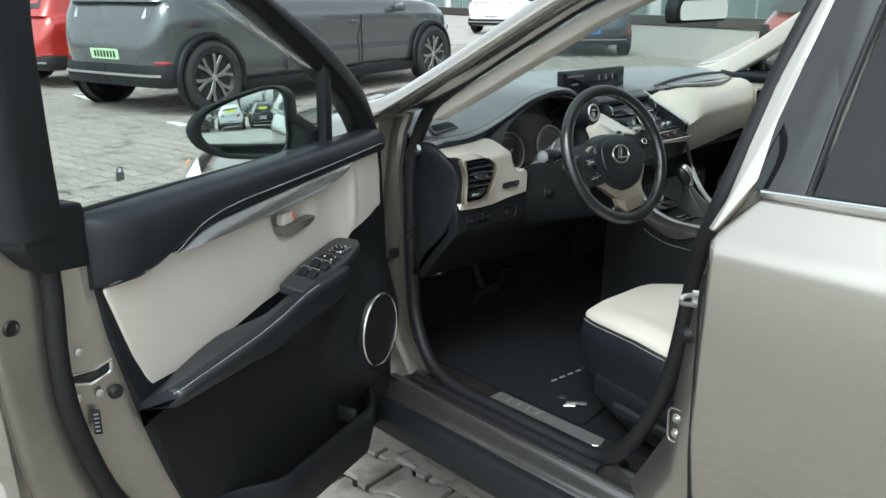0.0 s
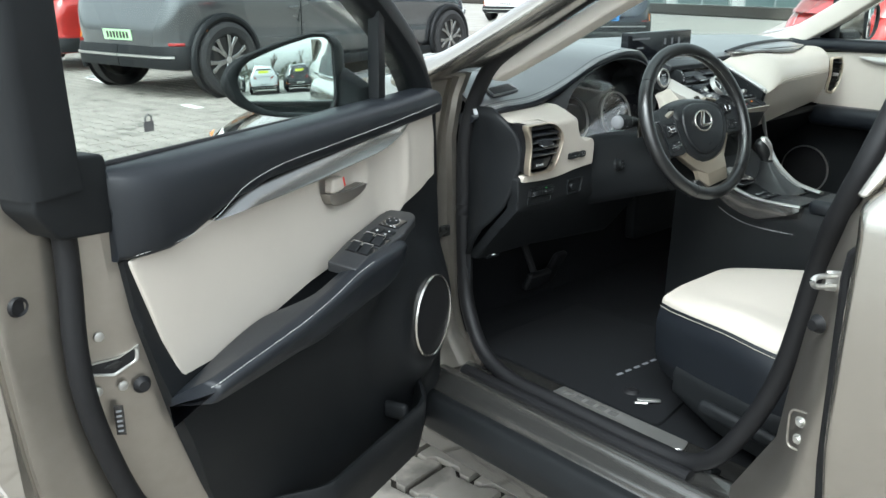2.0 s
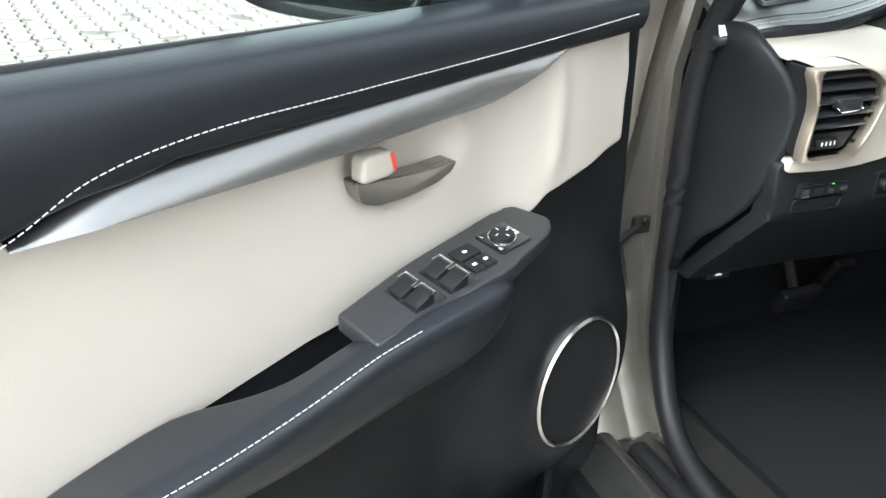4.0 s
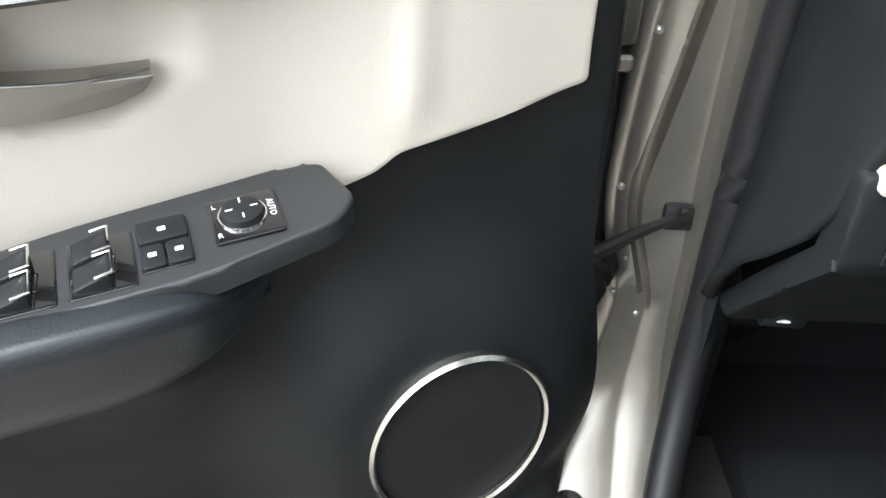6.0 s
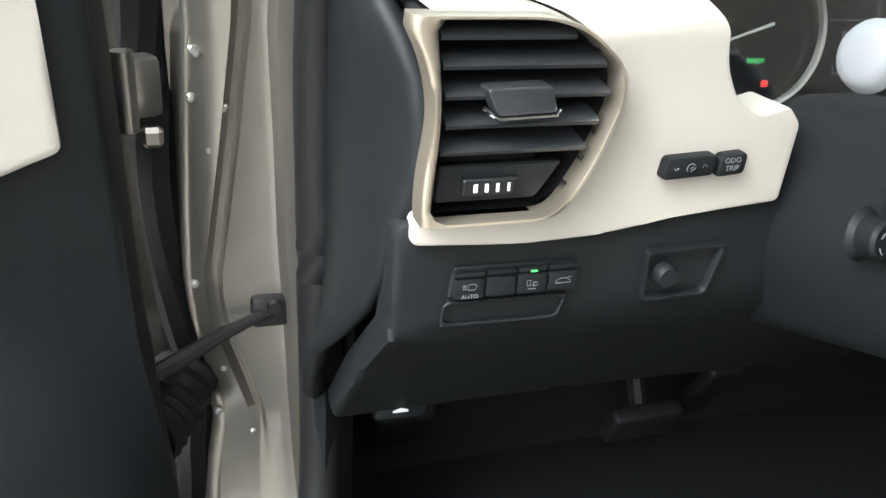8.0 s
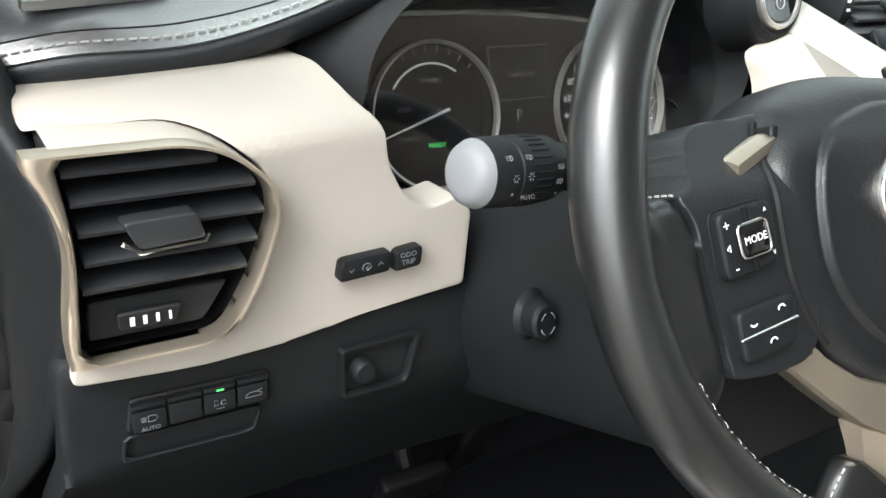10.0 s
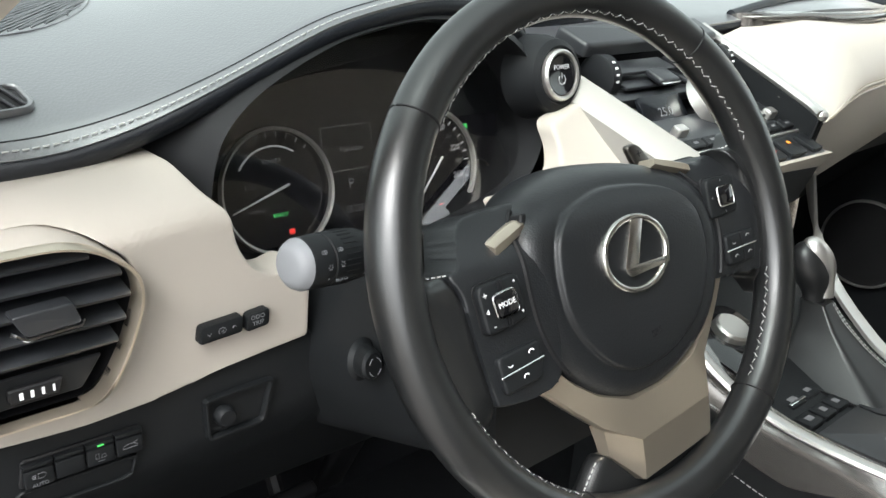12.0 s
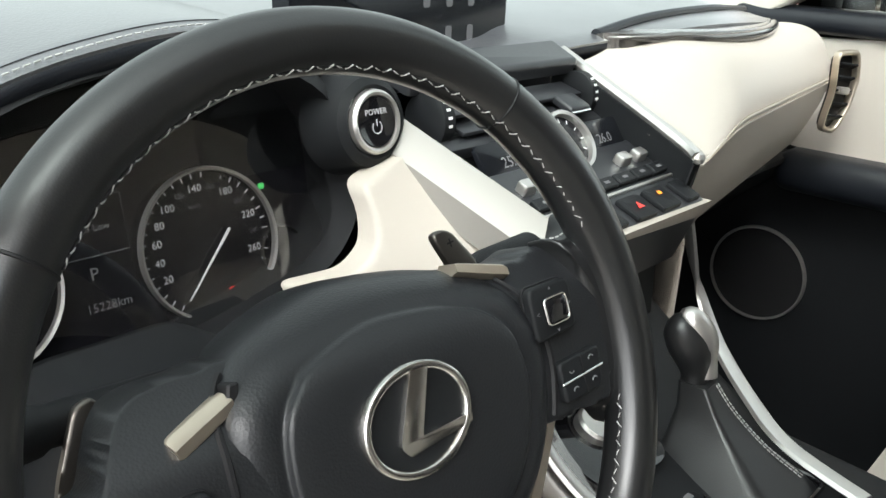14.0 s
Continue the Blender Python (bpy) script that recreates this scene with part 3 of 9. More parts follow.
# armrest: padded top, open slot beside the card, running out under the switch panel
ARM = [(0.750, 0.0, 0.728, 0.078, 0.759), (0.742, 0.0, 0.731, 0.087, 0.765), (0.70, 0.0, 0.742, 0.091, 0.772), (0.64, 0.0, 0.760, 0.095, 0.780), (0.58, 0.002, 0.774, 0.097, 0.787), (0.55, 0.010, 0.780, 0.096, 0.790), (0.52, 0.026, 0.785, 0.095, 0.794), (0.48, 0.040, 0.792, 0.094, 0.801), (0.43, 0.048, 0.808, 0.096, 0.815), (0.38, 0.052, 0.817, 0.098, 0.823), (0.32, 0.052, 0.822, 0.098, 0.828), (0.28, 0.050, 0.824, 0.092, 0.827), (0.258, 0.040, 0.818, 0.076, 0.818), (0.240, 0.028, 0.812, 0.055, 0.811), (0.225, 0.010, 0.804, 0.030, 0.803)]
arm_rings = []
for i, (s, w0, z0, w1, z1) in enumerate(ARM):
    g = 1 - 0.72 * max(0.0, (i - 10) / 4)
    ring = []
    for u, v in round_poly([(w0, z0 - 0.045 * g), (w0, z0), (w1 - 0.02, z1 + 0.004), (w1, z1), (w1 + 0.003, z1 - 0.010 * g), (w1 - 0.008, z1 - g * (0.022 + 0.044 * min(1, i / 8))), (0.028, z1 - g * (0.036 + 0.064 * min(1, i / 8))), (-0.004, z1 - g * (0.045 + 0.072 * min(1, i / 8)))], [0.0, 0.008, 0.006, 0.006, 0.008, 0.03, 0.02, 0.0], 4):
        ring.append((s, u, v))
    arm_rings.append(ring)
arm_rings = [[tuple(q) for q in r] for r in zip(*[spline(list(col), 3) for col in zip(*arm_rings)])]
part("armrest", loft(arm_rings), "leather", door, "padded black leather armrest with pale seam", sharp=60)
part("stitching", stitches(spline([(s, w1 - 0.004, z1 + 0.0018) for s, w0, z0, w1, z1 in ARM[:10]], 6)), "thread", door)

# loudspeaker
for name, mat, prof in (("speaker_grille", "mesh", [(0, 0.004), (0.05, 0.003), (0.074, 0.0)]),
                        ("speaker_ring", "badge", [(0.075, -0.004), (0.075, 0.004), (0.0775, 0.006), (0.080, 0.003), (0.080, -0.004)])):
    part(name, lathe(prof, 48, basis((0.094, 0.044, 0.616), (0.93, 0, 0), (0, 0, 1.07), (0, 1, 0))), mat, door)

# window frame and glass
fr = spline([(0.875, 1.03), (0.880, 1.20), (0.875, 1.36), (0.83, 1.43), (0.68, 1.435), (0.52, 1.405), (0.377, 1.335), (0.200, 1.224), (0.060, 1.114), (0.002, 1.036)], 8)
frame_rings = []
for i, p in enumerate(fr):
    a, b = fr[max(i - 1, 0)], fr[min(i + 1, len(fr) - 1)]
    t = (b - a).normalized()
    k = min(1.0, max(0.0, (p.x - 0.70) / 0.12))
    k2 = min(1.0, max(0.0, (0.34 - p.x) / 0.16)) * min(1.0, max(0.0, p.x / 0.08))
    lo_, hi_ = -0.014 - 0.038 * k, 0.025 + 0.006 * k + 0.016 * k2
    ring = []
    for u, w in round_poly([(lo_, -0.05), (hi_, -0.05), (hi_, 0.004), (hi_ - 0.012, 0.014), (lo_ + 0.016, 0.016), (lo_ + 0.012, 0.004), (lo_, -0.004)], 0.006, 2):
        q = p - Vector((t.y, -t.x)) * u * -1
        ring.append((q.x, w - 0.02, q.y))
    frame_rings.append(ring)
part("window_frame", loft(frame_rings), "black", door, "black window frame")
gl = [(q.x, q.y) for q in spline([(0.865, 1.035), (0.86, 1.36), (0.82, 1.42), (0.68, 1.425), (0.52, 1.395), (0.377, 1.325), (0.196, 1.218), (0.035, 1.094), (-0.01, 1.035)], 6)]
pane = part("window_pane", slab(gl, 0.004, 0, m=dplane(-0.035)), "glass", door, "greenish clear window pane")
pane.visible_shadow = False
part("quarter_post", slab([(0.160, 1.04), (0.184, 1.04), (0.178, 1.21), (0.156, 1.19)], 0.022, 0.003, 2, m=dplane(-0.036)), "black", door)
part("belt_seal", box(0.86, 0.012, 0.012, 0.004, 3, m=pose(0.42, -0.026, 1.046)), "rubber", door)

# inside handle: lever, red marker and satin pull
lev = round_poly([(0.386, 0.926), (0.384, 0.950), (0.352, 0.951), (0.347, 0.932), (0.356, 0.928)], 0.007, 4)
part("lock_lever", slab(lev, 0.016, 0.005, 3, m=dplane(0.004)), "cream_trim", door, "cream lock lever")
part("lock_marker", slab([(0.3535, 0.934), (0.3575, 0.949), (0.3545, 0.950), (0.3505, 0.935)], 0.001, 0, m=dplane(0.0202)), "red", door, "red lock marker")
pull = round_poly([(0.388, 0.9265), (0.350, 0.9225), (0.312, 0.9205), (0.2740, 0.9220), (0.279, 0.9140), (0.296, 0.9065), (0.330, 0.902), (0.366, 0.902), (0.384, 0.909)], [0.003, 0.01, 0.01, 0.002, 0.006, 0.01, 0.01, 0.012, 0.008], 4)
part("door_pull", slab(pull, 0.022, 0.006, 4, m=dplane(-0.008)), "pull_metal", door, "satin dark metal pull", sharp=50)
part("pull_cap", tube(spline([(0.387, 0.0095, 0.9255), (0.350, 0.0115, 0.9220), (0.312, 0.0105, 0.9200), (0.276, 0.006, 0.9212)], 6), 0.0016, 8), "strip_metal", door)
# switch panel on the front end of the armrest: sloping top plate
SWP = basis((0.26, 0.04, 0.842), (1, 0, -0.10), (0, 1, -0.10), (0.10, 0.10, 1))


def on_panel(s, w, lift=0.0):
    return SWP @ Vector((s - 0.26, w - 0.04, lift))


bez = round_poly([(0.424, 0.030), (0.33, 0.014), (0.256, 0.008), (0.205, 0.003), (0.186, 0.006), (0.175, 0.046), (0.190, 0.063), (0.27, 0.082), (0.424, 0.084)], [0.004, 0.03, 0.03, 0.02, 0.006, 0.008, 0.012, 0.02, 0.004], 4)
part("switch_panel", slab([(u - 0.26, v - 0.04) for u, v in bez], 0.016, 0.010, 4, m=SWP @ pose(0, 0, -0.016)), "switch_plate", door, "black window switch panel", sharp=50)


def switch_key(name, s0, s1, w0, w1, h=0.003, mat="black", lift=0.0):
    o = round_poly([(s0 - 0.26, w0 - 0.04), (s1 - 0.26, w0 - 0.04), (s1 - 0.26, w1 - 0.04), (s0 - 0.26, w1 - 0.04)], 0.0025, 3)
    return part(name, slab(o, h, 0.001, 2, m=SWP @ pose(0, 0, lift)), mat, door)


for s0, s1 in ((0.300, 0.335), (0.340, 0.375)):
    switch_key("switch_well", s0, s1, 0.030, 0.076, 0.0008, "piano", 0.0001)
    for w0, w1 in ((0.033, 0.051), (0.054, 0.072)):
        key = round_poly([(s0 + 0.012 - 0.26, w0 - 0.04), (s1 - 0.003 - 0.26, w0 - 0.04), (s1 - 0.003 - 0.26, w1 - 0.04), (s0 + 0.012 - 0.26, w1 - 0.04)], 0.002, 3)
        part("window_switch", slab(key, 0.009, 0.002, 2, bend=lambda u, v, a=s0: 0.30 * (a + 0.01 - 0.26 - u), m=SWP @ pose(0, 0, 0.0005)), "black", door)
        pth = [on_panel(s0 + 0.020, w0, 0.0085), on_panel(s0 + 0.011, w0 + 0.0005, 0.0098), on_panel(s0 + 0.011, w1 - 0.0005, 0.0098), on_panel(s0 + 0.020, w1, 0.0085)]
        part("switch_edge", tube(pth, 0.0009, 6), "chrome", door, "bright chrome switch edge")
switch_key("switch_well", 0.270, 0.298, 0.027, 0.069, 0.0008, "piano", 0.0001)
switch_key("lock_switch", 0.2705, 0.2975, 0.028, 0.047, 0.003)
switch_key("lock_switch", 0.2705, 0.2835, 0.049, 0.068, 0.003)
switch_key("lock_switch", 0.2845, 0.2975, 0.049, 0.068, 0.003)
for s, w in ((0.284, 0.038), (0.277, 0.058), (0.291, 0.058)):
    part("switch_mark", slab(round_poly([(-0.0022, -0.0016), (0.0022, -0.0016), (0.0022, 0.0016), (-0.0022, 0.0016)], 0.0006), 0.0003, 0, m=SWP @ pose(s - 0.26, w - 0.04, 0.0031)), "white_mark", door)
switch_key("mirror_switch", 0.219, 0.258, 0.024, 0.062, 0.0022, "piano", 0.0001)
part("mirror_knob", lathe([(0.0, 0.0060), (0.008, 0.0058), (0.0115, 0.0050), (0.0122, 0.002), (0.0122, 0.0)], 28, SWP @ pose(0.240 - 0.26, 0.043 - 0.04, 0.002)), "black_soft", door)
part("mirror_knob_ring", lathe([(0.0125, 0.0), (0.0128, 0.0022), (0.0138, 0.0022), (0.0142, 0.0)], 32, SWP @ pose(0.240 - 0.26, 0.043 - 0.04, 0.002)), "chrome", door)
for k in range(4):
    part("switch_mark", slab([(-0.0004, 0.005), (0.0004, 0.005), (0.0004, 0.009), (-0.0004, 0.009)], 0.0003, 0, m=SWP @ pose(0.240 - 0.26, 0.043 - 0.04, 0.0082, 0, 0, 90 * k)), "white_mark", door)
part("switch_lettering", letters("AUTO", 0.0055, SWP @ pose(0.2235 - 0.26, 0.041 - 0.04, 0.0025, 0, 0, 90), 0.0001), "white_mark", door)
part("switch_lettering", letters("L", 0.005, SWP @ pose(0.2545 - 0.26, 0.030 - 0.04, 0.0025, 0, 0, 180), 0.0001), "white_mark", door)
part("switch_lettering", letters("R", 0.005, SWP @ pose(0.2545 - 0.26, 0.056 - 0.04, 0.0025, 0, 0, 180), 0.0001), "white_mark", door)

# pocket at the foot of the panel
pocket_rings = []
for k in range(25):
    u = 0.050 + 0.545 * k / 24
    e = min(1.0, 5.0 * k / 24, 4.0 * (24 - k) / 24)
    wo = -0.004 + 0.064 * (e * e * (3 - 2 * e))
    zt = 0.452 + 0.030 * max(0.0, 1 - k / 5) + 0.010 * max(0.0, (k - 19) / 5)
    pocket_rings.append([(u, wo - 0.013, zt - 0.010), (u, wo - 0.011, zt), (u, wo - 0.004, zt + 0.001), (u, wo, zt - 0.005), (u, wo - 0.004, 0.40), (u, wo - 0.020, 0.335), (u, wo - 0.034, 0.335)])
part("door_pocket", loft(pocket_rings), "black", door, "black map pocket", sharp=50)
part("pocket_divider", box(0.016, 0.050, 0.035, 0.008, 3, m=pose(0.205, 0.022, 0.452)), "black", door)

# rear edge: latch, screws, stopper, label bars
LT = basis((0.812, -0.0285, 0.80), (-0.928, 0.371, 0.0), (0.0, 0.0, 1.0), (0.371, 0.928, 0.0))
mouth = round_poly([(-0.030, -0.006), (0.000, -0.0150), (0.028, -0.0050), (0.030, 0.0120), (0.008, 0.0030), (-0.028, 0.0040)], 0.003, 3)
part("latch", ring_plate([(x * 1.20, y * 1.32) for x, y in mouth], mouth, 0.0045, LT @ pose(0, 0, -0.002), 0.0015), "steel", door, "zinc-plated door latch", sharp=50)
part("latch_mouth", slab(mouth, 0.002, 0.0, 1, m=LT @ pose(0, 0, -0.001)), "rubber", door)
part("latch_fork", slab(round_poly([(-0.012, -0.004), (0.004, -0.009), (0.014, -0.002), (0.004, 0.002)], 0.002, 3), 0.003, 0.001, 2, m=LT @ pose(0, 0, 0.0)), "dark_steel", door)
for a, b in ((-0.012, 0.038), (-0.022, -0.034), (0.010, -0.036)):
    part("screw", lathe([(0.0, 0.003), (0.003, 0.003), (0.006, 0.002), (0.0065, 0.0)], 14, LT @ pose(a, b, 0.0)), "steel", door)
part("door_stopper", lathe([(0.0, 0.008), (0.007, 0.008), (0.010, 0.004), (0.012, 0.0)], 18, LT @ pose(0.034, -0.042, 0.0)), "rubber", door)
part("door_plug", lathe([(0.0, 0.003), (0.008, 0.003), (0.011, 0.005), (0.013, 0.0)], 20, basis((0.902, -0.0645, 0.900), (-1, 0, 0), (0, 0, 1), (0, 1, 0))), "rubber", door)
part("edge_label", slab([(-0.006, -0.10), (0.006, -0.104), (0.006, -0.062), (-0.006, -0.058)], 0.0008, 0, m=LT @ pose(0, 0, 0.001)), "piano", door, "small dark sticker with unreadable print")
for k in range(5):
    part("label_bar", slab([(-0.004, -0.066 - 0.007 * k), (0.003, -0.067 - 0.007 * k), (0.003, -0.070 - 0.007 * k), (-0.004, -0.069 - 0.007 * k)], 0.0003, 0, m=LT @ pose(0, 0, 0.0019)), "dim_cap", door)

# padlock mark on the pane, printed
padlock = join(slab(round_poly([(-0.008, -0.010), (0.008, -0.010), (0.008, 0.003), (-0.008, 0.003)], 0.002), 0.0004, 0), tube([(-0.005, 0.003, 0.0002), (-0.005, 0.008, 0.0002), (0, 0.012, 0.0002), (0.005, 0.008, 0.0002), (0.005, 0.003, 0.0002)], 0.0012, 6))
padlock.transform(basis((0.709, -0.0305, 1.085), (1, 0, 0), (0, 0, 1), (0, 1, 0)))
part("pane_mark", padlock, "pane_print", door, "small printed padlock mark")

# grained rubber strip on the door's front edge and hinges to the pillar
part("front_edge_seal", loft([[(s, w, z) for s, w in ((-0.030 - k, -0.010), (-0.020 - k, -0.010), (-0.020 - k, -0.05), (-0.035 - k, -0.07), (-0.054 - k, -0.060), (-0.042 - k, -0.025))] for z, k in ((0.34, 0.014), (0.60, 0.012), (0.75, 0.0), (1.03, -0.008))]), "rubber", door)

# door mirror
mirror_outline = round_poly([(-0.114, -0.006), (-0.093, 0.028), (-0.021, 0.054), (0.045, 0.070), (0.075, 0.069), (0.086, 0.052), (0.087, -0.040), (0.079, -0.064), (0.050, -0.074), (-0.010, -0.068), (-0.056, -0.060), (-0.096, -0.038)], 0.020, 4)


def door_mirror(parent, m, mat_shell, side=0.0):
    shell = []
    for k in range(11):
        t = k / 10
        sc = math.sqrt(max(0.0, 1 - (t * 0.97) ** 2.2))
        shell.append([m @ Vector((x * (0.40 + 0.60 * sc) + side * t, y * (0.42 + 0.58 * sc) - 0.012 * t * t, -0.105 * t)) for x, y in mirror_outline])
    part("mirror_housing", loft(shell), mat_shell, parent, "black door mirror housing", sharp=50)
    part("mirror_bezel", ring_plate(mirror_outline, [(x * 0.85 + 0.010, y * 0.90) for x, y in mirror_outline], 0.012, m @ pose(0, 0, -0.004), 0.004), "black_soft", parent, sharp=60)
    dome = []
    for k in range(17):
        f = max(0.004, k / 16)
        dome.append([m @ Vector((x * 0.85 * f + 0.010, y * 0.90 * f, 0.0060 - ((x * 0.87 * f) ** 2 + (y * 0.86 * f) ** 2) / 2.3)) for x, y in mirror_outline])
    part("mirror_glass", loft(dome + [[m @ Vector((x * 0.85 + 0.010, y * 0.90, -0.002)) for x, y in mirror_outline]]), "mirror", parent, "convex mirror glass", sharp=60)


door_mirror(door, basis((0.320, -0.112, 1.101), (-0.813, 0.58, 0.0), (-0.029, -0.04, 0.9985), (0.58, 0.813, 0.05)), "black", 0.085)
part("mirror_arm", loft([[(s + a * ka, w, z + b * kb) for a, b in round_poly([(-0.05, -0.03), (0.05, -0.03), (0.035, 0.03), (-0.025, 0.03)], 0.012, 3)] for s, w, z, ka, kb in ((0.178, -0.040, 1.052, 0.8, 0.7), (0.195, -0.075, 1.066, 0.95, 1.1), (0.225, -0.115, 1.085, 1.0, 1.6), (0.26, -0.145, 1.095, 0.9, 1.7))]), "black", door, sharp=50)

# -- body side, pillars, sill
sill = loft([[(x, y, z) for x, z in round_poly([(-0.868, 0.26), (-0.880, 0.33), (-0.875, 0.374), (-0.856, 0.398), (-0.838, 0.404), (-0.828, 0.424), (-0.812, 0.432), (-0.797, 0.430), (-0.786, 0.419), (-0.765, 0.416), (-0.735, 0.424), (-0.70, 0.402), (-0.62, 0.392), (-0.62, 0.26)], 0.006, 3)] for y in (0.45, 0.2, 0.0, -0.3, -0.52, -0.62)])
part("sill", sill, "sill_paint_shaded", car, "bronze-grey painted door sill")
part("sill_seal", tube([(-0.770, y, 0.4215) for y in (0.30, 0.1, -0.1, -0.28)], 0.015, 10, flat=0.7), "rubber", car)
part("sill_trim", box(0.040, 0.58, 0.010, 0.004, 2, m=pose(-0.715, -0.01, 0.416, 0, 22, 0)), "black_soft", car, "black plastic sill trim")
part("rocker_trim", loft([[(x, y, z) for x, z in round_poly([(-0.80, 0.30), (-0.885, 0.315), (-0.893, 0.36), (-0.880, 0.398), (-0.85, 0.398), (-0.80, 0.36)], 0.010, 3)] for y in (0.62, 0.2, -0.3, -1.9)]), "black", car, "black plastic rocker trim")
part("under_tray", box(1.55, 3.4, 0.06, 0.02, 2, m=pose(0, -0.2, 0.29)), "rubber", car)
plate = round_poly([(-0.685, 0.12), (-0.640, 0.12), (-0.640, -0.195), (-0.672, -0.205), (-0.685, -0.19)], 0.006, 3)
part("scuff_plate", slab(plate, 0.003, 0.001, 1, m=floor_plane(0.4005)), "silver", car, "brushed metal door sill plate")

# hinge pillar: face to the rear, ahead of the opening
hp = []
for z, x0, x1, y0, xc, dc in ((0.30, -0.86, -0.712, 0.33, -0.77, 0), (0.42, -0.84, -0.712, 0.32, -0.765, 0), (0.48, -0.800, -0.713, 0.375, -0.76, 0), (0.52, -0.791, -0.714, 0.393, -0.755, 0), (0.56, -0.788, -0.716, 0.402, -0.750, 0), (0.60, -0.782, -0.718, 0.405, -0.748, 0.0), (0.625, -0.781, -0.719, 0.405, -0.750, 0.003), (0.65, -0.784, -0.720, 0.405, -0.757, 0.009), (0.68, -0.791, -0.721, 0.405, -0.766, 0.010), (0.705, -0.795, -0.722, 0.405, -0.774, 0.006), (0.73, -0.797, -0.723, 0.405, -0.777, 0.002), (0.75, -0.797, -0.724, 0.405, -0.777, 0.006), (0.78, -0.796, -0.725, 0.405, -0.772, 0.012), (0.85, -0.792, -0.726, 0.405, -0.761, 0.013), (0.93, -0.787, -0.728, 0.405, -0.750, 0.013), (1.02, -0.79, -0.722, 0.39, -0.745, 0.010), (1.10, -0.79, -0.71, 0.36, -0.745, 0.004)):
    hp.append([(x0 - 0.03 + (0.05 if z > 0.9 else 0.0), y0 + (0.10 if z > 0.9 else 0.16), z), (x0 - 0.002, y0 + 0.03, z), (x0, y0 + 0.012, z), (x0 + 0.005, y0 + 0.006, z), (xc - 0.008, y0 + 0.005 - dc * 0.3, z), (xc - 0.002, y0 + 0.004 + dc, z), (xc + 0.002, y0 + 0.004 + dc, z), (xc + 0.005, y0 + 0.002 - dc * 0.2, z), (x1 - 0.012, y0, z), (x1 - 0.007, y0 - 0.001, z), (x1 - 0.002, y0 - 0.014, z), (x1 + 0.012, y0 - 0.014, z), (x1 + 0.012, y0 + 0.14, z)])
part("hinge_pillar", loft(hp), "paint_shaded", car, "painted hinge pillar with rivets and check strap", sharp=40)

# opening seal round the cabin side
open_pts = [(-0.706, 0.372, 0.62), (-0.706, 0.378, 0.80), (-0.706, 0.368, 0.95), (-0.70, 0.315, 1.07), (-0.69, 0.24, 1.135), (-0.655, 0.06, 1.245), (-0.62, -0.12, 1.345), (-0.60, -0.35, 1.42), (-0.61, -0.54, 1.435), (-0.665, -0.578, 1.37), (-0.715, -0.564, 1.28), (-0.747, -0.547, 1.20), (-0.783, -0.528, 1.10), (-0.806, -0.510, 1.02), (-0.795, -0.479, 0.94), (-0.762, -0.447, 0.85), (-0.745, -0.406, 0.66), (-0.745, -0.350, 0.525), (-0.745, -0.290, 0.448), (-0.745, -0.20, 0.424), (-0.745, 0.05, 0.428), (-0.745, 0.18, 0.432), (-0.735, 0.275, 0.46), (-0.715, 0.345, 0.53)]
part("opening_seal", tube(spline(open_pts, 8, True), 0.0165, 12, True), "rubber", car, "black rubber door-opening seal")

# A pillar with roof rail, painted
def bar_sections(path, section, m_up=(1, 0, 0)):
    rings = []
    P = [Vector(p) for p in path]
    for i, p in enumerate(P):
        t = (P[min(i + 1, len(P) - 1)] - P[max(i - 1, 0)]).normalized()
        out = Vector((-1, 0, 0))
        out = (out - t * out.dot(t)).normalized()
        up = t.cross(out)
        if up.z < 0:
            up = -up
        rings.append([p + out * a + up * b for a, b in section])
    return rings


ap = spline([(-0.775, 0.48, 1.052), (-0.765, 0.36, 1.082), (-0.735, 0.22, 1.155), (-0.69, 0.05, 1.258), (-0.655, -0.12, 1.352), (-0.63, -0.33, 1.425), (-0.62, -0.60, 1.46), (-0.62, -1.2, 1.46)], 6)
sec = round_poly([(-0.045, -0.018), (0.03, -0.022), (0.056, -0.008), (0.050, 0.010), (0.025, 0.030), (-0.010, 0.040), (-0.045, 0.028)], 0.010, 3)
part("a_pillar", loft(bar_sections(ap, sec)), "paint", car, sharp=50)
# cream inner cover of the A pillar
ap2 = [Vector(p) + Vector((0.055, 0.005, -0.006)) for p in ap]
ap4 = [Vector(p) + Vector((0.082, -0.004, -0.034)) for p in ap]
part("pillar_cover", loft(bar_sections(ap4[8:], round_poly([(-0.03, -0.018), (0.022, -0.016), (0.022, 0.016), (-0.03, 0.02)], 0.010, 3))), "roofliner", car, "cream pillar cover")
rr = [[Vector((-q.x, q.y, q.z)) for q in ring] for ring in bar_sections(ap2, round_poly([(-0.035, -0.03), (0.035, -0.026), (0.035, 0.03), (-0.035, 0.03)], 0.012, 3))]
part("pillar_cover", loft(rr), "roofliner", car, "cream pillar cover")
rr = [[Vector((-q.x, q.y, q.z)) for q in ring] for ring in bar_sections(ap, sec)]
part("a_pillar", loft(rr), "paint", car)

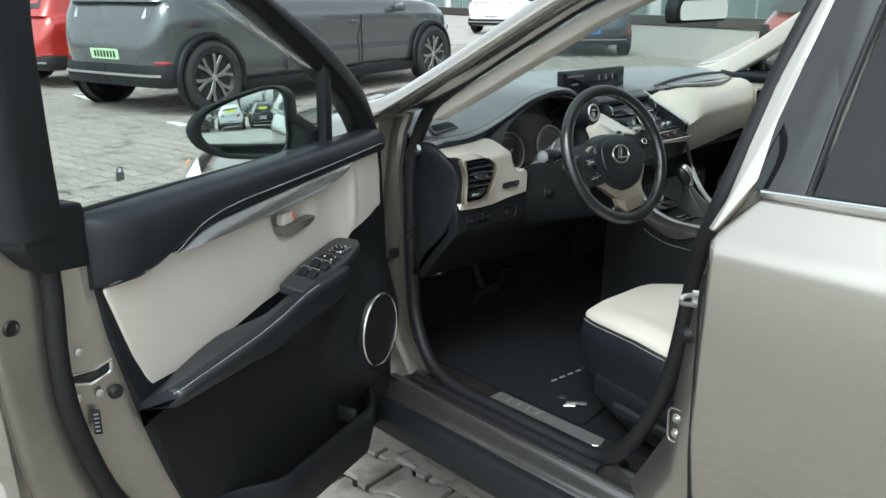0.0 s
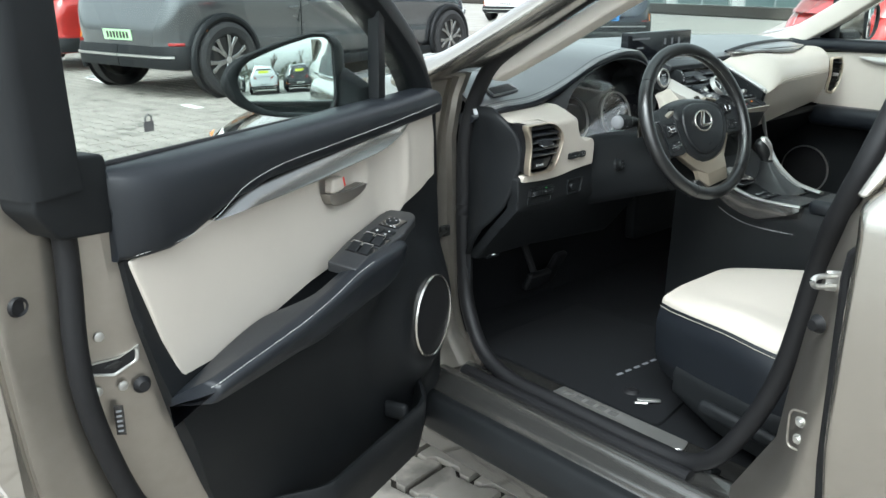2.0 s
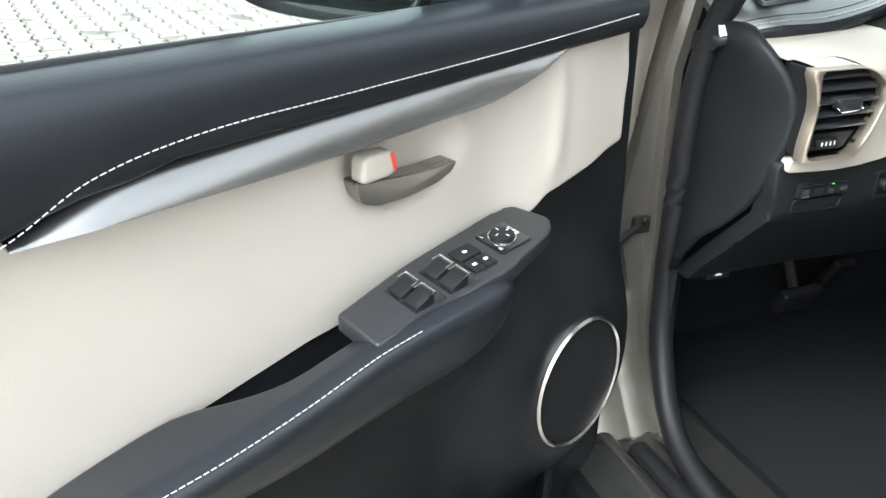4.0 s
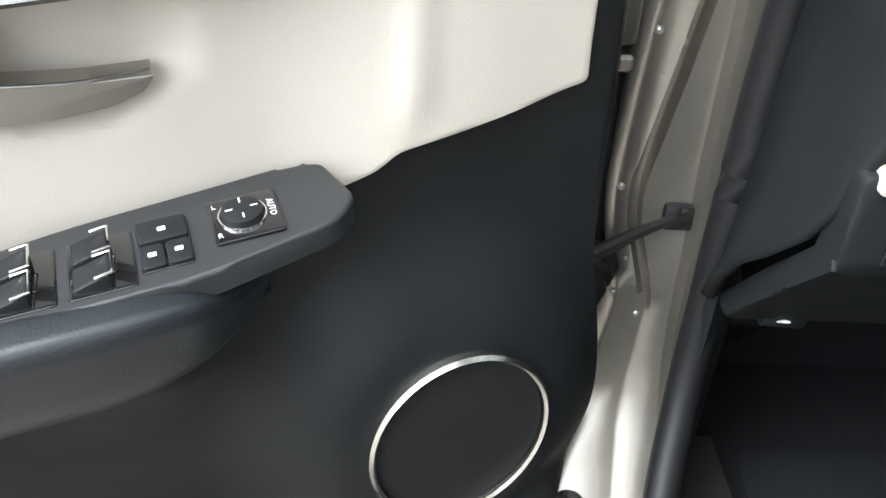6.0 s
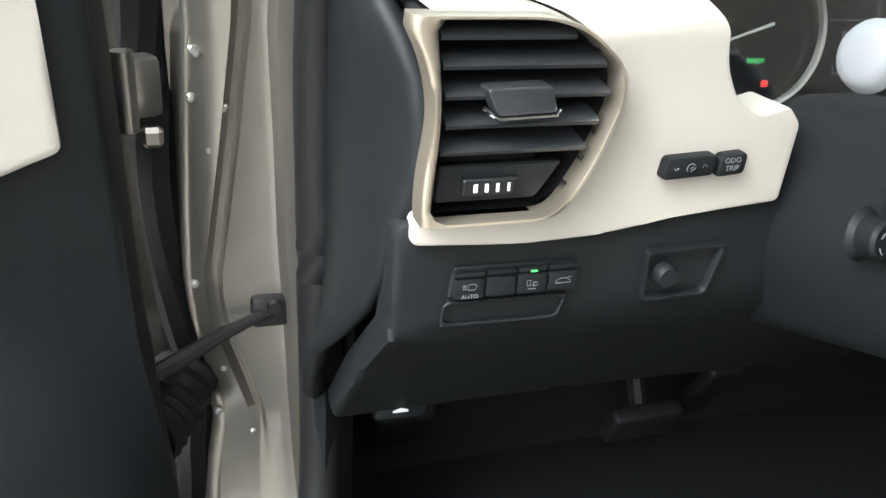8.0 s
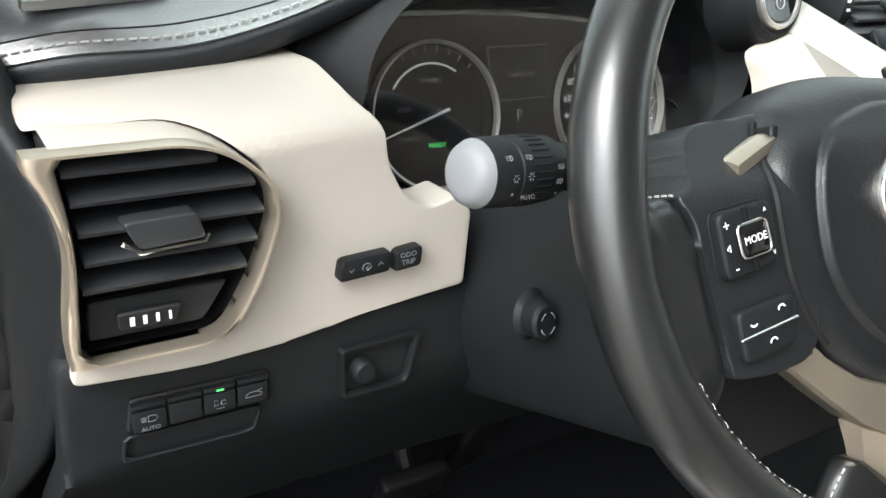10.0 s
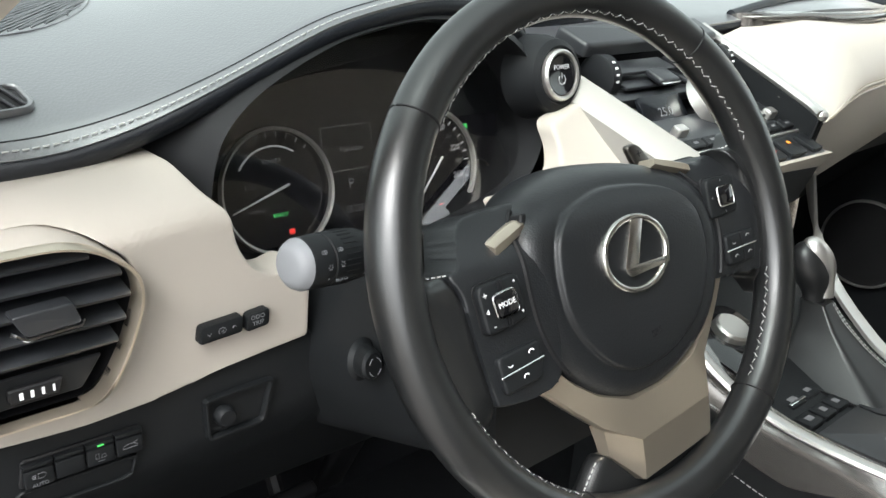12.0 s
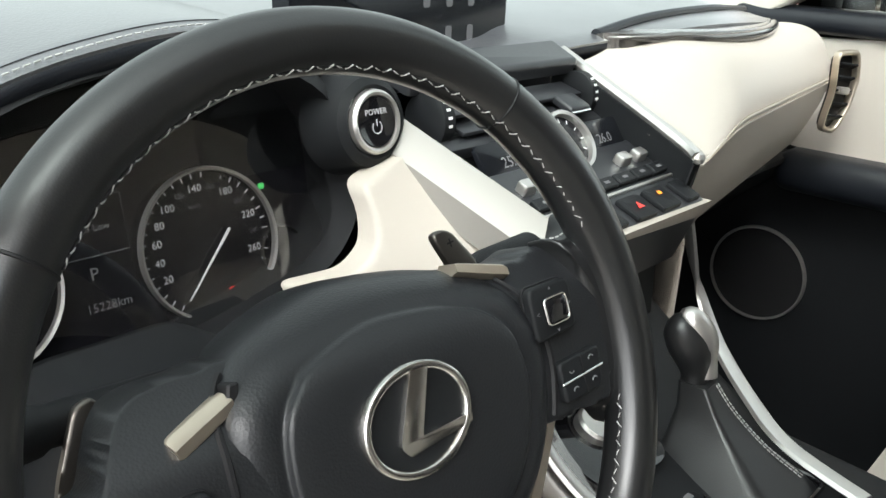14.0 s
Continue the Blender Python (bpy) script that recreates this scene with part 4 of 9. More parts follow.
# B pillar
bp = []
for z, y in ((0.40, -0.42), (0.55, -0.50), (0.75, -0.52), (0.95, -0.53), (1.15, -0.56), (1.35, -0.60), (1.46, -0.62)):
    lean = max(0, (z - 0.95)) * 0.36
    y -= 0.045 * min(1.0, max(0.0, (z - 0.85) / 0.25))
    bp.append([(-0.875 + lean, y - 0.06, z), (-0.874 + lean, y - 0.012, z), (-0.868 + lean, y + 0.004, z), (-0.80 + lean, y + 0.052, z), (-0.745 + lean, y + 0.088, z), (-0.72 + lean, y + 0.07, z), (-0.70 + lean, y - 0.10, z), (-0.74 + lean, y - 0.2, z), (-0.86 + lean, y - 0.2, z)])
part("b_pillar", loft(bp), "paint_shaded", car, sharp=50)

# rear door, closed
RDF = [(0.30, -0.545), (0.54, -0.558), (0.66, -0.549), (0.95, -0.545), (0.985, -0.541), (1.0, -0.549), (1.066, -0.60), (1.085, -0.61)]


def rear_door_f(u, v):
    z = 0.30 + 0.775 * v
    for (za, ya), (zb, yb) in zip(RDF, RDF[1:]):
        if za <= z <= zb:
            yf = ya + (yb - ya) * (z - za) / (zb - za)
            break
    hem = max(0.0, 1 - u / 0.016)
    y = yf + (-1.62 - yf) * u
    roll = 0.5 * ((z - 0.985) + math.sqrt((z - 0.985) ** 2 + 0.012 ** 2))
    belly = 0.02 * math.sin(max(0, min(1, (z - 0.45) / 0.56)) * math.pi) ** 1.0
    x = -0.908 - belly + 0.72 * roll + 0.25 * max(0, 0.62 - z) ** 2 + 0.026 * hem ** 2
    return (x, y, z)


rdoor = part("rear_door", surf(lambda u, v: rear_door_f(u ** 2, v), 70, 90, 0.012), "paint", car, "closed bronze-grey rear door", sharp=70)
part("door_edge_seal", tube([(-0.884, rear_door_f(0, k / 20)[1] + 0.007, 0.31 + 0.68 * k / 20) for k in range(21)], 0.007, 8, up=(1, 0, 0)), "rubber", rdoor)
part("belt_moulding", slab([(-0.602, 1.052), (-1.62, 1.086), (-1.62, 1.102), (-0.60, 1.068)], 0.016, 0.004, 3, m=side_plane(-0.848)), "chrome", rdoor, "bright chrome belt moulding")


def lean_plane(x, z0):
    return basis((x, 0, z0), (0, 1, 0), (0.36, 0, 0.93), (-0.93, 0, 0.36))


part("rear_pane", slab([(-0.674, 0.0), (-1.5, 0.03), (-1.35, 0.33), (-0.71, 0.35)], 0.005, 0.001, 1, m=lean_plane(-0.850, 1.062)), "dark_glass", rdoor, "dark privacy glass")
part("pane_seal", tube([lean_plane(-0.852, 1.062) @ Vector((y, v, 0.004)) for y, v in ((-0.668, 0.004), (-0.678, 0.13), (-0.694, 0.27), (-0.704, 0.35))], 0.005, 8), "rubber", rdoor)
part("pillar_applique", slab(round_poly([(-0.588, 0.0), (-0.592, 0.09), (-0.609, 0.195), (-0.626, 0.29), (-0.655, 0.36), (-0.700, 0.36), (-0.690, 0.28), (-0.673, 0.15), (-0.664, 0.004)], 0.003, 2), 0.008, 0.002, 2, m=lean_plane(-0.848, 1.062)), "piano", rdoor, "glossy black pillar trim")
part("rear_window_frame", slab(round_poly([(-0.533, -0.070), (-0.550, -0.020), (-0.562, 0.060), (-0.578, 0.166), (-0.610, 0.295), (-0.640, 0.37), (-0.662, 0.37), (-0.627, 0.295), (-0.610, 0.20), (-0.593, 0.10), (-0.589, 0.014), (-0.545, -0.072)], 0.004, 2), 0.016, 0.004, 3, m=lean_plane(-0.842, 1.058)), "paint", rdoor)

# bonnet, wing and screen
def bonnet_f(u, v):
    x = -0.80 + 1.60 * u
    e = abs(2 * u - 1)
    y = (0.60 + 0.30 * (1 - e ** 2)) * (1 - v) + (1.30 + 0.22 * (1 - e ** 2)) * v
    return (x, y, 1.045 + 0.022 * (1 - e ** 2) - 0.13 * v - 0.07 * v ** 3)


part("bonnet", surf(bonnet_f, 24, 16, 0.015), "paint", car, "bonnet reflecting the white sky", sharp=50)
wing = []
for y, zt in ((0.46, 1.068), (0.60, 1.050), (0.80, 1.008), (1.03, 0.950), (1.18, 0.912), (1.26, 0.872), (1.34, 0.74)):
    k = 1 - 0.07 * max(0, (y - 1.0) / 0.36) ** 2
    wing.append([(x * k, y, z) for x, z in ((-0.68, zt - 0.012), (-0.735, zt), (-0.77, zt - 0.008), (-0.805, zt - 0.028), (-0.845, zt - 0.066), (-0.880, zt - 0.112), (-0.902, zt - 0.165), (-0.908, zt - 0.22), (-0.895, zt - 0.32), (-0.88, 0.45), (-0.76, 0.45), (-0.70, 0.6))])
part("front_wing", loft(wing), "paint", car, sharp=60)
part("front_wing", loft([[(-x, y, z) for x, y, z in ring] for ring in wing]), "paint", car, sharp=60)
M["lamp_lens"] = material("clear_headlamp_lens", (0.5, 0.52, 0.52), 0.08, 0.3, coat=0.8)
for sx in (-1, 1):
    lamp_ = part("head_lamp", loft([[(sx * x, y, z) for x, y, z in ring] for ring in ([(-0.85, 1.21, 0.862), (-0.896, 1.20, 0.812), (-0.890, 1.20, 0.75), (-0.84, 1.20, 0.76)], [(-0.80, 1.32, 0.835), (-0.850, 1.32, 0.80), (-0.835, 1.33, 0.74), (-0.78, 1.34, 0.75)], [(-0.62, 1.44, 0.83), (-0.62, 1.45, 0.80), (-0.62, 1.46, 0.77), (-0.62, 1.45, 0.77)])]), "lamp_lens", car, "clear head lamp")
    part("side_marker", loft([[(sx * x, y, z) for x, y, z in ring] for ring in ([(-0.872, 1.215, 0.856), (-0.884, 1.215, 0.848), (-0.882, 1.215, 0.838)], [(-0.832, 1.30, 0.842), (-0.846, 1.305, 0.832), (-0.842, 1.305, 0.822)])]), "orange", lamp_, "orange side marker")
part("nose", loft([[(x, y, z) for x, z in ((-0.72, 0.40), (0.72, 0.40), (0.66, 0.80), (-0.66, 0.80))] for y in (1.15, 1.46)]), "black", car)
for sx in (-1, 1):
    for ay in (1.02, -1.64):
        wm = basis((sx * 0.80, ay, 0.36), (0, 1, 0), (0, 0, 1), (sx, 0, 0))
        w = part("road_wheel", lathe([(0.235, -0.10), (0.235, 0.07), (0.25, 0.09), (0.31, 0.105), (0.348, 0.09), (0.36, 0.06), (0.36, -0.10)], 48, wm), "tyre", car)
        part("rim", lathe([(0.0, 0.03), (0.05, 0.05), (0.20, 0.045), (0.225, 0.07), (0.24, 0.075), (0.236, 0.0)], 40, wm), "silver", w)

def screen_f(u, v):
    x0 = -0.70 + 1.40 * u
    e = (2 * u - 1) ** 2
    y = (0.86 - 0.36 * e) * (1 - v) + (-0.16 - 0.10 * e) * v
    z = 1.075 * (1 - v) + 1.44 * v
    return (x0 * (1 - 0.12 * v), y, z)


ws = part("windscreen", surf(screen_f, 20, 10, 0.004), "windshield", car, "clear windscreen")
ws.visible_shadow = False


def roof_f(u, v):
    x = -0.64 + 1.28 * u
    e = (2 * u - 1) ** 2
    return (x, -0.20 - 0.08 * e - 2.2 * v, 1.455 + 0.035 * (1 - e) + 0.05 * math.sin(math.pi * min(1, v + 0.2)))


part("roof", surf(roof_f, 16, 16, -0.03), "paint", car)
part("headliner", surf(lambda u, v: tuple(a + b for a, b in zip(roof_f(u, v), (0, 0, -0.045)))
, 16, 16, -0.01), "roofliner", car)


# far side and tail of the body
def far_side_f(u, v):
    x, y, z = rear_door_f(0.3, v)
    y = 0.42 - 2.72 * u
    tuck = 0.10 * max(0.0, (u - 0.78) / 0.22) ** 2
    return (-x - 0.004 - tuck, y, z)


part("far_body_side", surf(far_side_f, 40, 40, 0.012), "paint", car, sharp=60)


def quarter_f(u, v):
    x, y, z = rear_door_f(0.3, v)
    return (x + 0.004 + 0.10 * u ** 2, -1.63 - 0.67 * u, z)


part("rear_quarter", surf(quarter_f, 16, 40, 0.012), "paint", car, sharp=60)
def rear_glass(sx):
    """Privacy panes, pillars and quarter panel of the rear cabin on one side."""
    m = basis((sx * 0.846, 0, 1.066), (0, 1, 0), (-sx * 0.36, 0, 0.93), (sx * 0.93, 0, 0.36))
    if sx > 0:
        part("rear_pane", slab([(-0.72, 0.0), (-1.56, 0.02), (-1.50, 0.37), (-0.80, 0.38)], 0.005, 0.001, 1, m=m), "dark_glass", car, "dark privacy glass")
        part("pillar_applique", slab(round_poly([(-0.58, -0.01), (-0.72, 0.0), (-0.80, 0.40), (-0.64, 0.40)], 0.004, 2), 0.016, 0.002, 2, m=m), "piano", car, "glossy black pillar trim")
    part("rear_quarter_panel", slab(round_poly([(-1.50, -0.02), (-2.27, 0.0), (-2.16, 0.40), (-1.42, 0.40)], 0.02, 3), 0.018, 0.006, 2, m=m @ pose(0, 0, -0.012)), "paint", car)


rear_glass(-1)
rear_glass(1)
part("tail_window", slab(round_poly([(-0.66, 0.98), (0.66, 0.98), (0.56, 1.44), (-0.56, 1.44)], 0.03, 3), 0.006, 0.001, 1, bend=lambda u, v: -0.22 * (v - 0.98), m=facing_back(-2.20)), "dark_glass", car, "dark tail window")
part("tailgate", surf(lambda u, v: (-0.80 + 1.60 * u, -2.30 - 0.06 * (1 - (2 * u - 1) ** 2) + 0.16 * max(0, v - 0.6), 0.32 + 1.13 * v), 20, 20, 0.02), "paint", car, "bronze-grey tailgate", sharp=60)

# -- pillar fittings: rivets, crease, check strap, hinges, wiring boot
for x, z in ((-0.783, 0.912), (-0.781, 0.910), (-0.786, 0.880), (-0.765, 0.872), (-0.776, 0.843), (-0.792, 0.74), (-0.776, 0.690), (-0.775, 0.665), (-0.781, 0.625), (-0.755, 0.60)):
    part("rivet", lathe([(0.0, 0.003), (0.002, 0.0028), (0.0034, 0.001), (0.0036, -0.002)], 10, basis((x, 0.4105, z), (1, 0, 0), (0, 0, 1), (0, -1, 0))), "steel", car)
strap = [(-0.735, 0.405, 0.716), (-0.752, 0.396, 0.714), (-0.775, 0.387, 0.709), (-0.80, 0.374, 0.703), (-0.83, 0.356, 0.698)]
part("check_strap", tube(strap, [0.007, 0.005, 0.006, 0.007, 0.007], 8, flat=0.8), "dark_steel", car, "black steel door check strap")
part("check_bracket", join(box(0.030, 0.014, 0.026, 0.004, 2, m=pose(-0.738, 0.405, 0.716)), lathe([(0, 0.004), (0.005, 0.004), (0.006, 0)], 12, basis((-0.736, 0.397, 0.722), (1, 0, 0), (0, 0, 1), (0, -1, 0)))), "dark_steel", car)
for z in (0.89, 0.50):
    part("hinge", join(box(0.030, 0.020, 0.040, 0.005, 2, m=pose(-0.820, 0.405, z, 0, 0, 20)), lathe([(0, 0.026), (0.007, 0.026), (0.007, -0.026), (0, -0.026)], 14, pose(-0.826, 0.392, z)), box(0.014, 0.012, 0.014, 0.003, 1, m=pose(-0.812, 0.398, z - 0.032))), "pull_metal", car, "zinc-plated door hinge")
boot = spline([(-0.80, 0.43, 0.655), (-0.82, 0.40, 0.64), (-0.835, 0.375, 0.635)], 6)
part("wiring_boot", tube(boot, [0.024 + 0.004 * (k % 2) for k in range(13)], 12), "rubber", car, "ribbed rubber wiring boot")
part("gap_seal", tube(spline([(-0.815, 0.44, 0.42), (-0.80, 0.45, 0.55), (-0.79, 0.452, 0.62), (-0.806, 0.45, 0.72), (-0.815, 0.45, 0.90), (-0.812, 0.43, 1.02)], 6), 0.016, 8), "rubber", car)
part("striker", join(tube(spline([(-0.835, -0.505, 0.872), (-0.856, -0.490, 0.872), (-0.862, -0.486, 0.865), (-0.856, -0.490, 0.858), (-0.835, -0.505, 0.858)], 4), 0.0042, 8), box(0.005, 0.024, 0.030, 0.003, 2, m=pose(-0.836, -0.504, 0.865, 0, 0, 35))), "steel", car, "bright door striker loop")
part("striker_plug", lathe([(0, 0.012), (0.008, 0.012), (0.011, 0.004), (0.014, 0)], 18, basis((-0.850, -0.496, 0.803), (0.3, 0.95, 0), (0, 0, 1), (-0.95, 0.3, 0))), "rubber", car)

RC_M = basis((-0.8595, -0.500, 0.640), (0.12, 0.99, 0), (0, 0, 1), (-0.99, 0.12, 0))
rec = round_poly([(-0.020, -0.030), (0.022, -0.034), (0.024, 0.030), (-0.018, 0.034)], 0.012, 5)
part("pillar_recess", ring_plate(rec, [(x * 0.86, y * 0.90) for x, y in rec], 0.003, RC_M, 0.0012), "paint_shaded", car, sharp=60)
for dz in (0.014, -0.014):
    part("hinge_bolt", lathe([(0.0, 0.006), (0.0045, 0.006), (0.0058, 0.004), (0.0062, 0.0), (0.009, 0.0)], 12, RC_M @ pose(0.004, dz, 0.001)), "steel", car, "bright hinge bolt")

# -- dashboard
RIM = [(-0.715, 0.335, 0.985), (-0.66, 0.305, 1.000), (-0.60, 0.290, 1.005), (-0.55, 0.280, 1.018), (-0.50, 0.272, 1.038), (-0.45, 0.268, 1.060), (-0.40, 0.266, 1.080), (-0.35, 0.265, 1.092), (-0.30, 0.267, 1.098), (-0.25, 0.270, 1.096), (-0.21, 0.276, 1.086), (-0.17, 0.290, 1.066), (-0.135, 0.315, 1.050),
       (-0.08, 0.325, 1.044), (0.08, 0.315, 1.048), (0.15, 0.285, 1.060), (0.35, 0.262, 1.072), (0.56, 0.262, 1.068), (0.66, 0.285, 1.052), (0.715, 0.31, 1.040)]
rim_curve = spline(RIM, 5)


def dash_top(u, v):
    # u across, v from the rear rim to the base of the screen
    k = u * (len(rim_curve) - 1)
    i = min(int(k), len(rim_curve) - 2)
    p = rim_curve[i].lerp(rim_curve[i + 1], k - i)
    e = (p.x / 0.715) ** 2
    y1, z1 = 0.86 - 0.34 * e, 1.072
    roll = 0.003 * (1 - min(1, v / 0.03)) ** 2
    arch = math.sin(math.pi * v) * (0.020 - 0.05 * max(0, p.z - 1.05))
    swell = 0.012 * min(1.0, max(0.0, (-0.47 - p.x) / 0.12)) * (1 - math.exp(-v / 0.05)) * (1 - v)
    return (p.x, p.y + (y1 - p.y) * v, p.z - roll + (z1 - p.z) * v ** 1.1 + arch + swell)


dash = part("dashboard", surf(dash_top, 95, 40, 0.014), "dash_leather", car, "black leather dashboard top with pale seam", sharp=60)
part("stitching", stitches([dash_top(k / 240, 0.010) for k in range(6, 165)], lift=(0, -0.0006, 0.0006)), "thread", dash)
part("stitching", stitches([dash_top(k / 240, 0.026) for k in range(6, 165)], 0.005, 0.0052, 0.0006, lift=(0, 0, 0)), "rubber", dash)
# underside lip below the leather rim
part("rim_lip", loft([[(p.x, p.y + a, p.z + b) for a, b in ((0.004, -0.003), (0.0005, -0.0055), (0.0005, -0.011), (0.005, -0.019), (0.02, -0.024), (0.05, -0.028), (0.05, -0.006))] for p in rim_curve]), "leather", dash, sharp=60)

# demister slots on the dash top
DV = basis((-0.636, 0.3325, 1.0295), (0.993, 0.0, 0.085), (0.0, 0.93, 0.37), (-0.08, -0.37, 0.93))
dv_out = round_poly([(-0.040, -0.0155), (0.036, -0.0165), (0.0405, -0.010), (0.0375, 0.0160), (-0.036, 0.0165)], 0.005, 4)
dv_in = [(x * 0.90, y * 0.82) for x, y in dv_out]
part("demister_frame", ring_plate(dv_out, dv_in, 0.0050, DV @ pose(0, 0, -0.003), 0.0012), "dash_leather", dash, "slotted demister vent", sharp=50)
part("demister_well", slab(dv_in, 0.002, 0, m=DV @ pose(0, 0, -0.0035)), "rubber", dash)
for k in range(8):
    part("demister_slat", box(0.0022, 0.029, 0.0030, 0.0006, 1, m=DV @ pose(-0.0285 + 0.0084 * k, 0.0, 0.0002, 0, 0, 20)), "switch_plate", dash)

# ribbed loudspeaker grille let into the dash top
def dash_at(x, y):
    u = min(range(len(rim_curve)), key=lambda k: abs(rim_curve[k].x - x)) / (len(rim_curve) - 1)
    p = dash_top(u, 0)
    q = dash_top(u, 1)
    return dash_top(u, min(1, max(0, (y - p[1]) / (q[1] - p[1]))))[2]


GC, GR = (-0.585, 0.530), 0.098
part("speaker_cover", loft([[(GC[0] + r * math.cos(a), GC[1] + r * math.sin(a), dash_at(GC[0] + r * math.cos(a), GC[1] + r * math.sin(a)) + h) for a in (2 * math.pi * k / 48 for k in range(48))] for r, h in ((GR, -0.002), (GR, 0.001), (GR - 0.002, 0.0015), (0.05, 0.0015), (0.005, 0.0015))]), "dash_leather", dash, "dark ribbed loudspeaker cover", sharp=60)
ribs = []
for k in range(-22, 23):
    d = k * 0.0043
    c = math.sqrt(max(1e-6, (GR - 0.004) ** 2 - d * d))
    line = [(GC[0] + 0.64 * d + 0.77 * t * c, GC[1] - 0.77 * d + 0.64 * t * c) for t in (-1, -0.6, -0.2, 0.2, 0.6, 1)]
    ribs.append(tube([(x, y, dash_at(x, y) + 0.0022) for x, y in line], 0.0009, 4))
part("speaker_ribs", join(*ribs), "dash_leather", dash)

# cream fascia round the outer vent
fas = round_poly([(-0.690, 0.980), (-0.60, 0.989), (-0.535, 0.996), (-0.527, 0.979), (-0.513, 0.966), (-0.511, 0.944), (-0.499, 0.922), (-0.482, 0.914), (-0.463, 0.919), (-0.453, 0.908), (-0.456, 0.860), (-0.53, 0.855), (-0.562, 0.849), (-0.62, 0.848), (-0.687, 0.850), (-0.684, 0.864), (-0.615, 0.866), (-0.592, 0.898), (-0.580, 0.930), (-0.583, 0.950), (-0.606, 0.969), (-0.625, 0.975), (-0.690, 0.972)],
                 [0.003, 0, 0.004, 0.01, 0.010, 0.02, 0.010, 0.006, 0.004, 0.004, 0.004, 0.02, 0.02, 0, 0.006, 0.003, 0.012, 0.01, 0.01, 0.01, 0.01, 0.01, 0.002], 4)


def fas_bend(x, z):
    # positive is towards the rear
    k = min(1.0, max(0.0, (x + 0.69) / 0.16))
    up = max(0.0, z - (0.955 + 0.004 * k))
    b = 0.005 * math.exp(-((x + 0.625) / 0.05) ** 2)
    return b - (105 - 70 * k) * up * up


part("fascia", slab(fas, 0.035, 0.004, 3, step=0.006, bend=fas_bend, m=facing_back(0.254)), "cream_trim", dash, "cream fascia panel", sharp=45)

# outer air vent
VY = 0.204
v_out = round_poly([(-0.700, 0.973), (-0.682, 0.973), (-0.625, 0.973), (-0.605, 0.966), (-0.584, 0.948), (-0.582, 0.930), (-0.594, 0.897), (-0.612, 0.868), (-0.688, 0.868), (-0.688, 0.889), (-0.683, 0.925), (-0.688, 0.950)], [0.003, 0.002, 0.01, 0.012, 0.012, 0.012, 0.012, 0.012, 0.003, 0.01, 0.02, 0.02], 5)
v_in = round_poly([(-0.6845, 0.9705), (-0.6265, 0.9708), (-0.6065, 0.9640), (-0.5873, 0.9468), (-0.5854, 0.930), (-0.5970, 0.8982), (-0.6140, 0.8705), (-0.6830, 0.8705), (-0.6790, 0.930)], [0.003, 0.01, 0.01, 0.01, 0.012, 0.012, 0.008, 0.004, 0.03], 5)


part("vent_rim", ring_plate(v_out, v_in, 0.016, facing_back(VY + 0.010)), "bronze", dash, "satin champagne vent rim", sharp=60)
vent_top = [(x, z) for x, z in v_out if z > 0.945 and x > -0.684]
part("vent_surround", loft([[(x, y, z + h) for x, z in vent_top] for y, h in ((VY + 0.006, 0.0), (VY + 0.030, 0.001), (VY + 0.062, 0.001))], False, False), "cream_trim", dash, sharp=60)
part("vent_box", loft([[(x, y, z) for x, z in v_in] for y in (VY + 0.004, VY + 0.05)][::-1], True, False), "rubber", dash)
part("vent_back", slab(v_in, 0.004, 0, m=facing_back(VY + 0.052)), "rubber", dash)
for zc, x0, x1 in ((0.9640, -0.681, -0.612), (0.9500, -0.679, -0.594), (0.9355, -0.677, -0.590), (0.9210, -0.676, -0.594), (0.9075, -0.678, -0.600)):
    part("vent_slat", loft([[(x, VY + 0.013 + a * 0.013, zc + b) for a, b in ((-1.0, -0.0032), (-1.08, -0.0012), (-0.92, 0.0004), (0.0, 0.0034), (1.0, 0.0052), (1.0, 0.0034), (0.0, 0.0008))] for x in (x0, (x0 + x1) / 2, x1)]), "vent_grey", dash, sharp=50)
part("vent_foot", slab(round_poly([(-0.678, 0.877), (-0.622, 0.877), (-0.608, 0.897), (-0.676, 0.897)], 0.003), 0.006, 0.001, 1, m=facing_back(VY + 0.012)), "black", dash)
part("vent_tab", slab(round_poly([(-0.660, 0.9400), (-0.626, 0.9410), (-0.622, 0.9275), (-0.653, 0.9260)], 0.003, 3), 0.012, 0.004, 3, m=facing_back(VY + 0.002)), "vent_grey", dash)
part("vent_tab_edge", tube([(-0.661, VY - 0.010, 0.931), (-0.653, VY - 0.0105, 0.925), (-0.623, VY - 0.0105, 0.926), (-0.621, VY - 0.009, 0.929)], 0.0012, 6), "chrome", dash)
part("vent_thumbwheel", slab(round_poly([(-0.664, 0.881), (-0.636, 0.881), (-0.633, 0.8905), (-0.664, 0.8905)], 0.002), 0.004, 0.001, 1, m=facing_back(VY + 0.006)), "rubber", dash)
for k in range(4):
    part("wheel_mark", slab([(-0.6585 + 0.0062 * k, 0.8835), (-0.6563 + 0.0062 * k - 0.0003 * k, 0.8835), (-0.6563 + 0.0062 * k - 0.0003 * k, 0.888), (-0.6585 + 0.0062 * k, 0.888)], 0.0004, 0, m=facing_back(VY + 0.0018)), "white_mark", dash)

